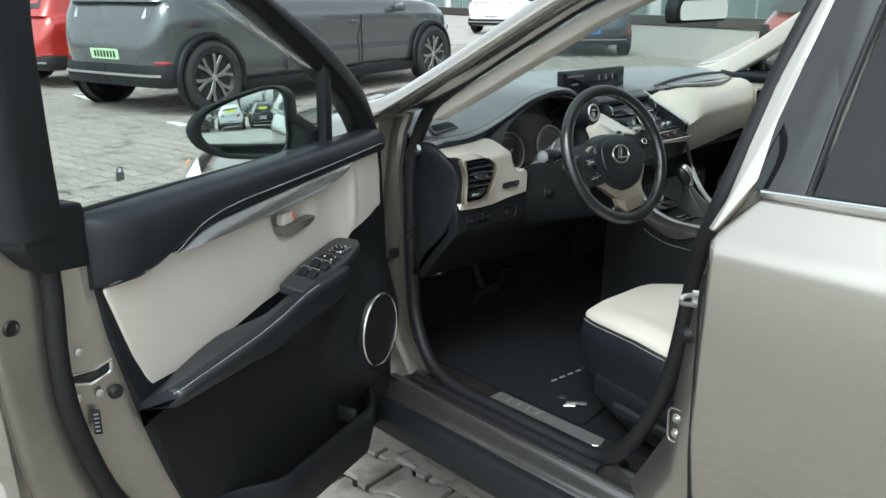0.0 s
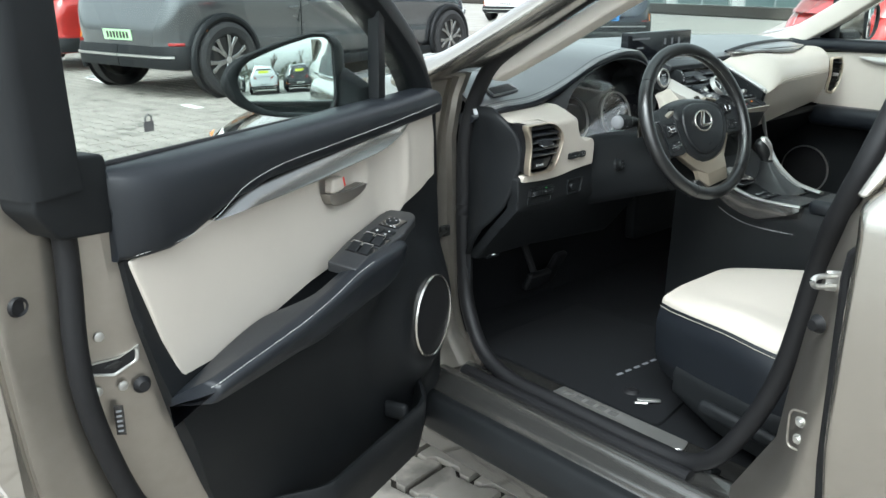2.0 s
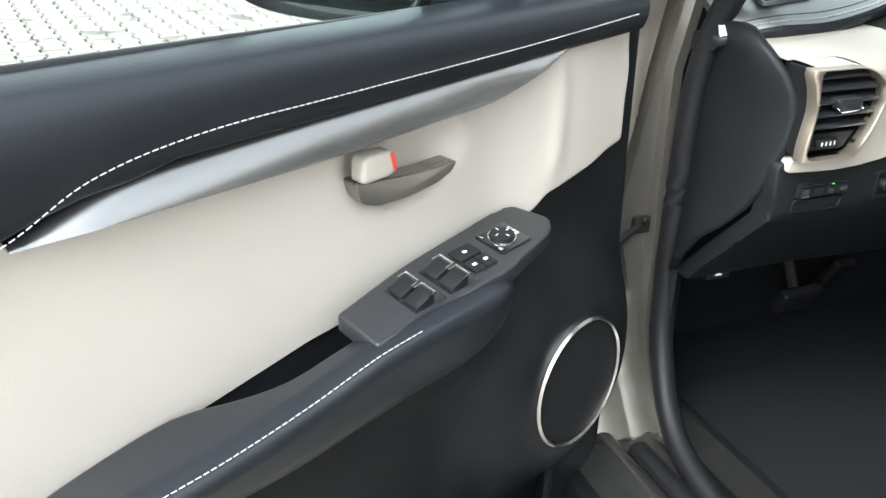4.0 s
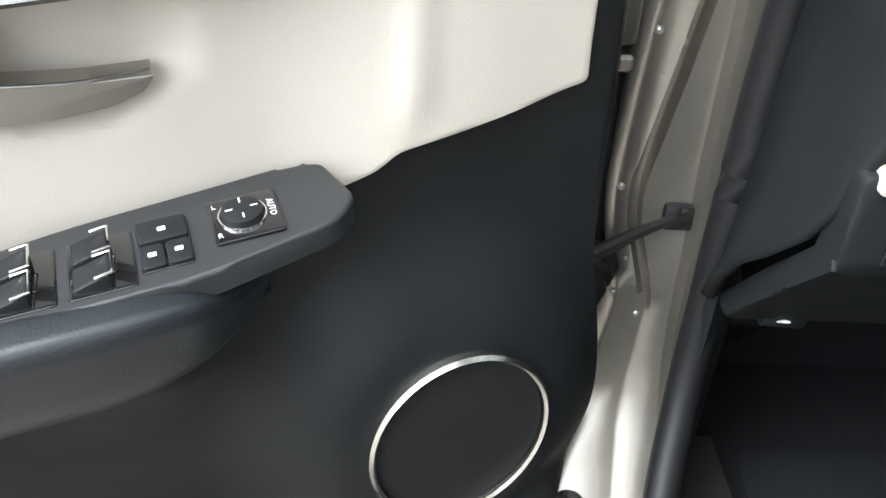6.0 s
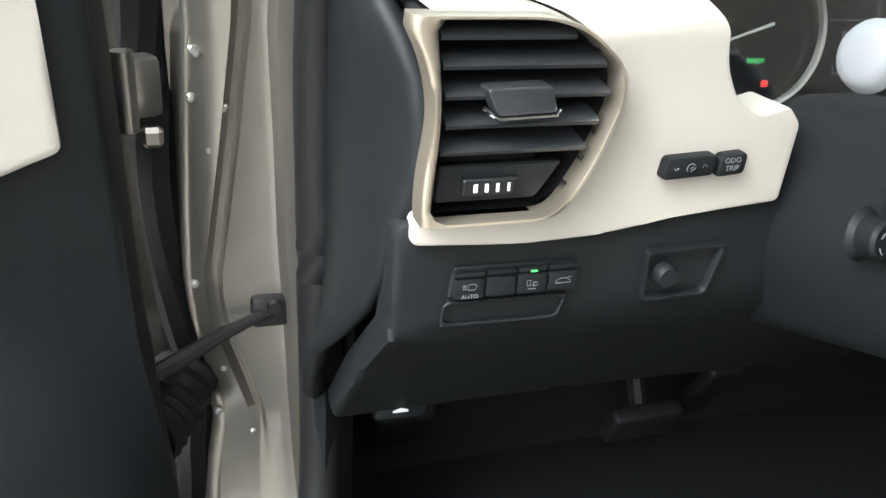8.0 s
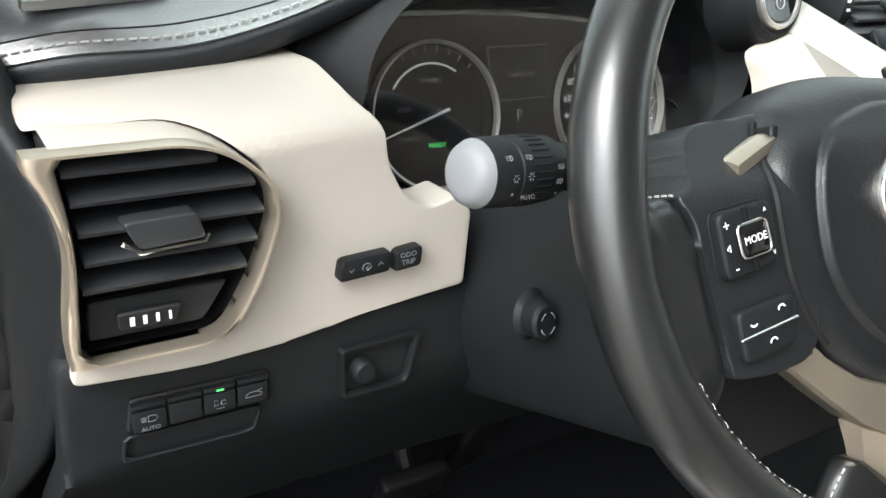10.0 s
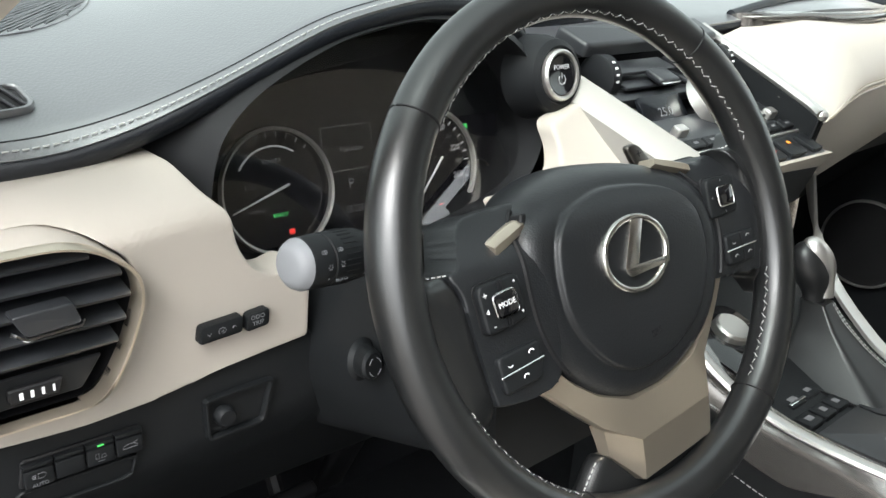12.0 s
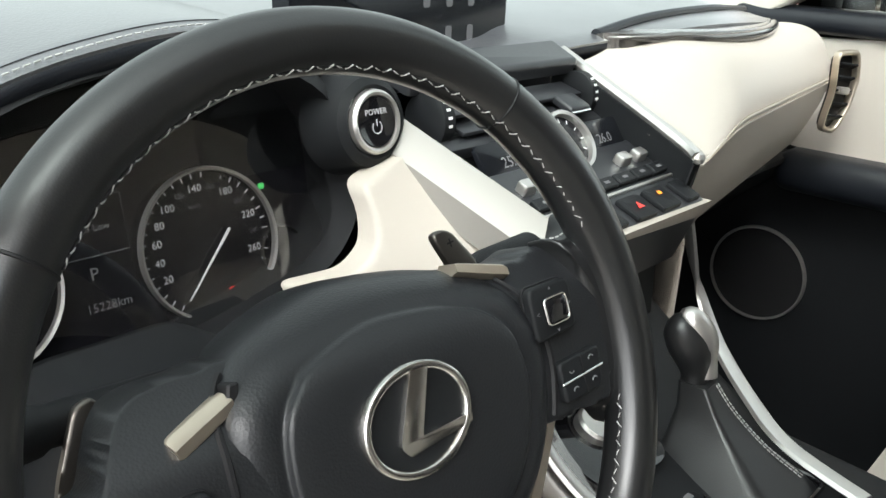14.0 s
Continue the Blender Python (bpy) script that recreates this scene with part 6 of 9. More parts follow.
# raised display band with clock
for x0, x1 in ((-0.098, -0.030), (0.040, 0.100)):
    part("climate_display", slab(round_poly([(x0, 0.074), (x1, 0.074), (x1, 0.112), (x0, 0.112)], 0.006), 0.005, 0.002, 2, m=SP @ pose(0, 0.012, -0.054, 32)), "screen", dash, "dark climate display")
    part("display_digits", letters("26.0" if x0 > 0 else "25.0", 0.013, SP @ pose(0, 0.012, -0.054, 32) @ pose((x0 + x1) / 2, 0.093, 0.0052), 0.0001), "dim_mark", dash)
CK = SP @ pose(0.004, 0.088, 0.004, 28)
part("clock_ring", lathe([(0.023, 0.0), (0.024, 0.010), (0.027, 0.011), (0.030, 0.0)], 40, CK), "silver", dash, "silver ringed analogue clock")
part("clock_face", lathe([(0.0, 0.005), (0.0235, 0.005)], 32, CK), "dial", dash)
for a, l in ((20, 0.016), (140, 0.011)):
    part("clock_hand", box(0.0014, l, 0.0006, 0, m=CK @ pose(0, 0, 0.0065, 0, 0, a) @ pose(0, l / 2, 0)), "white_mark", dash)
for k in range(12):
    part("clock_tick", box(0.001, 0.004, 0.0004, 0, m=CK @ pose(0, 0, 0.006, 0, 0, 30 * k) @ pose(0, 0.019, 0)), "white_mark", dash)
VP = SP @ pose(0, 0, 0.012)
# centre vents: hood, slats, thumbwheels
part("vent_hood", slab(round_poly([(-0.118, 0.165), (0.108, 0.165), (0.112, 0.205), (-0.122, 0.205)], 0.006), 0.014, 0.005, 3, m=VP @ pose(0, 0, 0.006)), "vent_grey", dash)
part("vent_floor", slab([(-0.112, 0.085), (0.110, 0.085), (0.114, 0.20), (-0.120, 0.20)], 0.005, 0.001, 1, m=VP @ pose(0, 0, -0.045)), "rubber", dash)
for y, zz in ((0.138, -0.010), (0.152, -0.002)):
    for x0, x1 in ((-0.085, 0.008), (0.016, 0.092)):
        part("vent_slat", box(x1 - x0, 0.026, 0.004, 0.0015, 2, m=VP @ pose((x0 + x1) / 2, y, zz, -6)), "vent_grey", dash)
for x in (-0.030, 0.060):
    part("vent_tab", box(0.030, 0.024, 0.008, 0.003, 3, m=VP @ pose(x, 0.128, 0.000, 0)), "vent_grey", dash)
    part("vent_tab_edge", box(0.030, 0.002, 0.0025, 0.0008, 1, m=VP @ pose(x, 0.1155, 0.000)), "chrome", dash)
for x in (-0.100, 0.104):
    part("vent_thumbwheel", lathe([(0.0, -0.007), (0.020, -0.007), (0.022, -0.006), (0.022, 0.006), (0.020, 0.007), (0.0, 0.007)], 28, VP @ pose(x, 0.150, -0.008, 0, 90, 0)), "black", dash)
    for k in range(4):
        part("wheel_mark", box(0.004, 0.0022, 0.0006, 0, m=VP @ pose(x, 0.150, -0.008) @ pose(0, 0, 0, 20 + 17 * k) @ pose(0, 0, 0.0222)), "white_mark", dash)
part("panel_strip", loft([[SP @ Vector((x + p, y, q)) for p, q in ((-0.024, -0.034), (0.004, -0.034), (0.004, 0.004), (-0.001, 0.007), (-0.012, 0.001), (-0.024, -0.010))] for x, y in ((-0.100, -0.024), (-0.106, 0.02), (-0.112, 0.06), (-0.118, 0.10), (-0.126, 0.155))]), "taupe", dash, "satin silver edge strip")
part("stack_lip", loft([[(x, y, z) for x, y, z in ((-0.102, 0.100, 0.952), (0.100, 0.100, 0.950), (0.092, 0.112, 0.925), (-0.096, 0.112, 0.925))], [(x, y, z) for x, y, z in ((-0.102, 0.16, 0.95), (0.100, 0.16, 0.95), (0.092, 0.16, 0.92), (-0.096, 0.16, 0.92))]]), "cream_trim", dash)
part("stack_under", slab(round_poly([(-0.115, 0.78), (0.115, 0.78), (0.10, 0.93), (-0.10, 0.93)], 0.01), 0.03, 0.006, 2, m=facing_back(0.175)), "black_soft", dash)

# display on top
part("display", slab(round_poly([(-0.142, 1.012), (0.142, 1.012), (0.142, 1.124), (-0.142, 1.124)], 0.006), 0.022, 0.003, 2, m=facing_back(0.395)), "screen", dash, "wide dark touch display")
for k in range(6):
    part("screen_icon", slab(round_poly([(0.015 + 0.032 * (k % 3), 1.090 - 0.034 * (k // 3)), (0.024 + 0.032 * (k % 3), 1.090 - 0.034 * (k // 3)), (0.024 + 0.032 * (k % 3), 1.106 - 0.034 * (k // 3)), (0.015 + 0.032 * (k % 3), 1.106 - 0.034 * (k // 3))], 0.003), 0.0004, 0, m=facing_back(0.3729)), "screen_mark", dash)
part("screen_text_bar", slab([(-0.125, 1.106), (-0.05, 1.106), (-0.05, 1.111), (-0.125, 1.111)], 0.0004, 0, m=facing_back(0.3729)), "screen_mark", dash)
part("screen_text_bar", slab([(-0.105, 1.083), (-0.075, 1.083), (-0.075, 1.088), (-0.105, 1.088)], 0.0004, 0, m=facing_back(0.3729)), "screen_mark", dash)

# passenger pad: soft cream roll with a crease and double seam
PAD = spline([(0.278, 1.062, 0), (0.238, 1.064, 0), (0.202, 1.058, 0), (0.175, 1.043, 0), (0.158, 1.022, 0), (0.150, 1.000, 0), (0.155, 0.974, 0), (0.168, 0.930, 0), (0.186, 0.888, 0)], 4)


def pad_f(u, v):
    x = (0.126 - 0.026 * min(1.0, v * 1.5)) * (1 - u) + 0.604 * u
    w = min(1.0, u / 0.27)
    w = w * w * (3 - 2 * w)
    k = v * (len(PAD) - 1)
    i = min(int(k), len(PAD) - 2)
    p = PAD[i].lerp(PAD[i + 1], k - i)
    y = p.x + 0.13 * (x - 0.35) * min(1.0, v * 2.2)
    z = p.y + 0.05 * (x - 0.25) * max(0.0, v - 0.625) / 0.375
    low = 0.974 + 0.41 * (y - 0.114)
    if z > low:
        z = low + (z - low) * w
    return (x, y, z)


edge_pts = [Vector((0.122, 0.285, 1.050))] + [Vector(pad_f(0, v / 20)) + Vector((-0.007, -0.002, 0.006)) for v in range(1, 15)]
part("panel_strip", tube(spline([p + Vector((-0.002, -0.001, 0.004)) for p in edge_pts], 3), 0.0058, 8), "silver", dash, "satin silver edge strip")
part("panel_side", loft([[(p.x - 0.008, p.y - 0.001, p.z - 0.001), (p.x + 0.005, p.y - 0.001, p.z - 0.001), (p.x + 0.005, p.y + 0.012, p.z - 0.06), (p.x - 0.008, p.y + 0.012, p.z - 0.06)] for p in edge_pts]), "black_soft", dash, sharp=60)
part("display_shelf", slab(round_poly([(-0.108, 0.116), (0.120, 0.116), (0.126, 0.134), (-0.112, 0.134)], 0.004), 0.010, 0.003, 2, m=SP @ pose(0, 0, -0.012)), "vent_grey", dash)
part("passenger_pad", surf(pad_f, 40, 28, 0.003), "cream", dash, "cream leather pad with double seam", sharp=60)
for vv in (0.610, 0.645):
    part("stitching", stitches([pad_f(k / 60, vv + 0.03 * max(0, 0.12 - k / 60)) for k in range(2, 60)], 0.0045, 0.003, 0.0005, lift=(0, -0.0022, 0.0012)), "seam", dash)
    part("seam_ridge", tube([Vector(pad_f(k / 60, vv + 0.03 * max(0, 0.12 - k / 60) + 0.012)) + Vector((0, 0.0004, -0.0002)) for k in range(1, 60)], 0.0016, 6), "cream", dash)
# glossy tray strip above the pad
def tray_front(t):
    return 0.276 - 0.074 * math.sin(math.pi * t ** 0.8) ** 0.85


tr_, ti_ = [], []
for k in range(25):
    t = k / 24
    x = 0.190 + 0.410 * t
    yf, yb = tray_front(t), 0.292 + 0.030 * t
    zb = dash_at(x, yb) + 0.002
    e = min(1.0, 0.15 + 6 * t, 0.15 + 6 * (1 - t))
    tr_.append([(x, yf + q * e, 1.064 + h * e) for q, h in ((0.012, 0.002), (0.008, 0.0075), (0.001, 0.0075), (-0.003, 0.003), (-0.001, -0.004), (0.012, -0.006))])
    ti_.append([(x, yf + 0.006, 1.068), (x, yf + 0.016, 1.0660), (x, (yf + yb) / 2, 1.0665), (x, yb - 0.006, (zb + 1.066) / 2), (x, yb, zb), (x, yb, 1.045), (x, yf + 0.006, 1.045)])
part("tray_rim", loft(tr_), "gloss", dash, "glossy grey rim of the dash tray", sharp=60)
part("tray_insert", loft(ti_), "gloss", dash, "shallow glossy tray", sharp=60)
part("tray_lip", tube(spline([(0.190 + 0.423 * t, 0.292 + 0.032 * t, dash_at(0.190 + 0.423 * t, 0.292 + 0.032 * t) + 0.001) for t in (0.0, 0.25, 0.5, 0.75, 1.0)], 5), 0.006, 10), "leather", dash, "black lip above the tray")

# passenger air vent
PVM = basis((0.592, 0.172, 0.985), (0.66, -0.26, -0.08), (0.08, -0.05, 0.99), (-0.37, -0.92, 0.02))
pv_out = round_poly([(-0.034, 0.050), (0.020, 0.056), (0.040, 0.020), (0.034, -0.022), (0.012, -0.056), (-0.026, -0.052), (-0.018, 0.0)], 0.012, 4)
part("vent_rim", ring_plate(pv_out, [(x * 0.84, y * 0.88) for x, y in pv_out], 0.010, PVM), "bronze", dash, sharp=60)
part("vent_back", slab([(x * 0.88, y * 0.9) for x, y in pv_out], 0.003, 0, m=PVM @ pose(0, 0, -0.004)), "rubber", dash)
for k in range(5):
    part("vent_slat", box(0.046, 0.012, 0.003, 0.001, 1, m=PVM @ pose(0.004, -0.034 + 0.017 * k, 0.004, 60, 0, 0)), "black", dash)
part("vent_tab", box(0.026, 0.010, 0.010, 0.003, 2, m=PVM @ pose(0.004, 0.002, 0.008)), "silver", dash)
part("lower_passenger_dash", slab(round_poly([(0.10, 0.868), (0.70, 0.878), (0.70, 0.50), (0.10, 0.50)], 0.02), 0.03, 0.008, 2, step=0.05, bend=lambda x, z: -1.15 * min(0.22, max(0, 0.86 - z)), m=facing_back(0.265)), "black_soft", dash)

# passenger door, closed: cream card, black armrest, loudspeaker ring
pd = part("passenger_door", slab(round_poly([(0.40, 0.36), (0.40, 1.055), (-0.60, 1.075), (-0.60, 0.36)], 0.02), 0.08, 0.01, 2, m=side_plane_right(0.705)), "black", car, "closed passenger door with cream card")
part("door_card", slab(round_poly([(0.33, 0.895), (0.33, 1.035), (0.10, 1.050), (-0.55, 1.052), (-0.55, 0.86), (0.15, 0.875), (0.24, 0.885)], 0.012), 0.03, 0.006, 2, step=0.05, bend=lambda u, v: 0.02 * max(0, u - 0.1), m=basis((0.712, 0, 0), (0, 1, 0), (0, 0, 1), (-1, 0, 0))), "cream", pd)
part("upper_trim", box(0.06, 0.95, 0.035, 0.014, 3, m=pose(0.695, -0.11, 1.064)), "leather", pd)
part("trim_strip", slab(round_poly([(0.14, 1.035), (-0.2, 1.045), (-0.2, 0.99), (0.0, 1.005), (0.10, 1.022)], 0.01), 0.02, 0.006, 3, m=basis((0.690, 0, 0), (0, 1, 0), (0, 0, 1), (-1, 0, 0))), "silver", pd)
part("armrest", box(0.09, 0.75, 0.06, 0.025, 4, m=pose(0.675, -0.12, 0.855)), "leather", pd)
part("speaker_ring", lathe([(0.074, 0.0), (0.0745, 0.006), (0.0770, 0.006), (0.0785, 0.0)], 48, basis((0.703, 0.270, 0.668), (0, -1, 0), (0, 0, 1), (-1, 0, 0))), "silver", pd)
part("speaker_grille", lathe([(0.0, 0.004), (0.074, 0.001)], 40, basis((0.703, 0.270, 0.668), (0, -1, 0), (0, 0, 1), (-1, 0, 0))), "mesh", pd)
pane_r = part("window_pane", slab([(0.36, 1.07), (-0.55, 1.09), (-0.55, 1.40), (-0.20, 1.36), (0.02, 1.27), (0.20, 1.17)], 0.004, 0, m=basis((0.735, 0, 0), (0, 1, 0), (0, 0, 1), (1, 0, 0))), "glass", pd)
pane_r.visible_shadow = False
part("quarter_post", box(0.03, 0.022, 0.20, 0.004, 2, m=pose(0.73, 0.245, 1.13)), "black", pd)
RM = basis((0.98, 0.245, 1.135), (-0.97, -0.2, 0), (0, 0, 1), (0.2, -0.97, 0.0))
door_mirror(pd, RM, "paint")
part("mirror_arm", box(0.14, 0.08, 0.05, 0.02, 3, m=pose(0.83, 0.27, 1.075)), "black", pd)

# inside mirror
rv = part("inside_mirror", slab(round_poly([(-0.12, 1.262), (0.12, 1.262), (0.125, 1.30), (0.11, 1.325), (-0.11, 1.325), (-0.125, 1.30)], 0.02, 4), 0.035, 0.012, 3, m=facing_back(0.07)), "black", car, "black inside mirror")
part("inside_mirror_glass", slab(round_poly([(-0.11, 1.27), (0.11, 1.27), (0.112, 1.30), (0.10, 1.317), (-0.10, 1.317), (-0.112, 1.30)], 0.015, 4), 0.002, 0, m=facing_back(0.0345)), "mirror", rv)
part("mirror_stalk", tube([(0, 0.07, 1.30), (0, 0.12, 1.34), (0, 0.14, 1.37)], 0.012, 8), "black", rv)

# -- console
con_rings = []
for y, zt, w in ((-0.80, 0.750, 0.115), (-0.25, 0.752, 0.118), (-0.10, 0.755, 0.122), (0.0, 0.758, 0.128), (0.06, 0.775, 0.138), (0.11, 0.800, 0.145), (0.15, 0.83, 0.142), (0.20, 0.86, 0.135)):
    con_rings.append([(x, y, z) for x, z in round_poly([(-w - 0.02, 0.38), (-w, zt - 0.03), (-w + 0.015, zt), (w - 0.015, zt), (w, zt - 0.03), (w + 0.02, 0.38)], 0.012, 3)])
con = part("center_console", loft(con_rings), "black_soft", car, "black centre console with selector lever", sharp=50)
rs = spline([(0.050, -0.082, 0.762), (0.068, -0.013, 0.770), (0.098, 0.035, 0.782), (0.135, 0.085, 0.802), (0.150, 0.115, 0.835), (0.146, 0.128, 0.87), (0.122, 0.132, 0.93)], 6)
part("console_strip", tube(rs, [0.0095 - 0.003 * k / 36 for k in range(37)], 8, flat=0.42), "silver", con, "satin silver console strip")
ls = spline([(-0.124, -0.115, 0.764), (-0.128, -0.06, 0.764), (-0.130, 0.0, 0.768), (-0.134, 0.05, 0.785), (-0.138, 0.09, 0.815), (-0.136, 0.12, 0.86), (-0.118, 0.132, 0.93)], 6)
part("console_strip", tube(ls, 0.007, 8, flat=0.5), "silver", con, "satin silver console strip")
part("console_band", loft([[(p.x - 0.004, p.y, p.z - 0.002), (p.x - 0.010, p.y, p.z - 0.012), (p.x - 0.012, p.y, p.z - 0.045 * min(1, k / 12 + 0.2)), (p.x + 0.02, p.y, p.z - 0.045), (p.x + 0.02, p.y, p.z - 0.004)] for k, p in enumerate(ls)]), "gloss", con, "glossy bronze-grey console side band", sharp=50)
part("stitching", stitches([(p.x - 0.016, p.y, p.z - 0.06) for p in ls[:22]], 0.006, 0.004, 0.0006, lift=(-0.004, 0, 0)), "thread", con)
# selector: boot, stem, knob with metal cap
def boot_ring(cx, cy, z, w, d):
    return [(cx + u, cy + v, z) for u, v in round_poly([(-w, -d), (w, -d), (w, d), (-w, d)], min(w, d) * 0.35, 3)]


part("boot_frame", ring_plate(round_poly([(-0.036, -0.052), (0.058, -0.052), (0.058, 0.072), (-0.036, 0.072)], 0.008, 3), round_poly([(-0.032, -0.048), (0.054, -0.048), (0.054, 0.068), (-0.032, 0.068)], 0.008, 3), 0.004, floor_plane(0.7575), 0.0015), "piano", con)
part("selector_boot", loft([boot_ring(0.011, 0.010, 0.757, 0.043, 0.058), boot_ring(0.012, 0.014, 0.764, 0.039, 0.052), boot_ring(0.014, 0.028, 0.782, 0.024, 0.034), boot_ring(0.017, 0.042, 0.804, 0.0145, 0.019), boot_ring(0.019, 0.052, 0.824, 0.0115, 0.0125)]), "leather_smooth", con, "black leather selector boot with pale stitching", sharp=40)
for dx in (0.0, 0.0035):
    part("stitching", stitches(spline([(0.024 + dx, 0.0395, 0.822), (0.026 + dx, 0.022, 0.803), (0.030 + dx, -0.007, 0.7815), (0.037 + dx, -0.0395, 0.7640)], 6), 0.0042, 0.0030, 0.0005, lift=(0, -0.0012, 0.0012)), "thread", con)
kn = spline([(0.019, 0.054, 0.818), (0.020, 0.057, 0.834), (0.018, 0.062, 0.850), (0.012, 0.070, 0.864), (0.006, 0.079, 0.870)], 4)
part("selector_knob", tube(kn, [0.0100, 0.0104, 0.0110, 0.0118, 0.0130, 0.0144, 0.0156, 0.0166, 0.0172, 0.0174, 0.0172, 0.0166, 0.0158, 0.0148, 0.0132, 0.0105, 0.005], 18), "leather_smooth", con, "black leather selector knob")
part("selector_cap", tube([Vector(p) + Vector((0.0055, -0.0050, 0.0090)) for p in kn[:-1]], [0.0098, 0.0098, 0.0096, 0.0096, 0.0100, 0.0110, 0.0120, 0.0128, 0.0132, 0.0134, 0.0132, 0.0128, 0.0122, 0.0112, 0.0095, 0.006], 16), "silver", con, "satin metal selector cap")
RO = basis((-0.070, 0.090, 0.798), (1, 0, 0), (0, 0.92, 0.38), (0, -0.38, 0.92)) @ Matrix.Diagonal((0.80, 0.80, 0.80, 1))
part("drive_dial_ring", lathe([(0.026, -0.01), (0.027, 0.002), (0.030, 0.003), (0.033, -0.01)], 32, RO), "piano", con)
part("drive_dial", lathe([(0.0, 0.014), (0.020, 0.014), (0.023, 0.011), (0.024, 0.0), (0.024, -0.01)], 36, RO), "silver", con, "brushed metal drive dial")
part("panel_round", slab(round_poly([(-0.115, 0.045), (-0.03, 0.045), (-0.03, 0.13), (-0.125, 0.13)], 0.02), 0.006, 0.002, 2, m=basis((0, 0, 0.7655), (1, 0, 0), (0, 0.95, 0.30), (0, -0.30, 0.95))), "piano", con)
for x0, x1, y0, y1 in ((-0.088, -0.062, 0.008, 0.034), (-0.058, -0.036, 0.008, 0.034), (-0.105, -0.082, -0.018, 0.0), (-0.079, -0.058, -0.018, 0.0), (-0.055, -0.034, -0.018, 0.0)):
    part("console_button", slab(round_poly([(x0, y0), (x1, y0), (x1, y1), (x0, y1)], 0.003), 0.005, 0.0015, 2, m=floor_plane(0.758)), "black", con)
    part("button_mark", slab([(x0 + 0.007, y0 + 0.006), (x1 - 0.007, y0 + 0.006), (x1 - 0.007, y1 - 0.006), (x0 + 0.007, y1 - 0.006)], 0.0003, 0, m=floor_plane(0.7632)), "dim_mark", con)
part("touch_pad", slab(round_poly([(-0.105, -0.105), (-0.008, -0.105), (-0.012, -0.024), (-0.108, -0.024)], 0.004), 0.004, 0.001, 2, m=floor_plane(0.7575)), "switch_plate", con, "black touch pad")
part("pad_mark", slab([(-0.072, -0.068), (-0.045, -0.064), (-0.045, -0.060), (-0.072, -0.064)], 0.0003, 0, m=floor_plane(0.7618)), "dim_mark", con)
part("brake_switch", slab(round_poly([(-0.088, 0.010), (-0.062, 0.010), (-0.062, 0.013), (-0.088, 0.013)], 0.001), 0.002, 0.0005, 1, m=floor_plane(0.763)), "chrome", con)
part("cup_ring", lathe([(0.037, 0.0), (0.038, 0.004), (0.041, 0.004), (0.043, 0.0)], 40, pose(0.030, -0.150, 0.752)), "chrome", con, "chrome cup holder ring")
part("cup_well", lathe([(0.0, 0.001), (0.037, 0.0012)], 32, pose(0.030, -0.150, 0.7525)), "rubber", con)
part("console_armrest", box(0.20, 0.34, 0.06, 0.028, 4, m=pose(0.0, -0.42, 0.785)), "leather", con, "padded black console armrest")
part("palm_rest", box(0.115, 0.085, 0.035, 0.016, 4, m=pose(-0.055, -0.165, 0.765)), "leather", con)

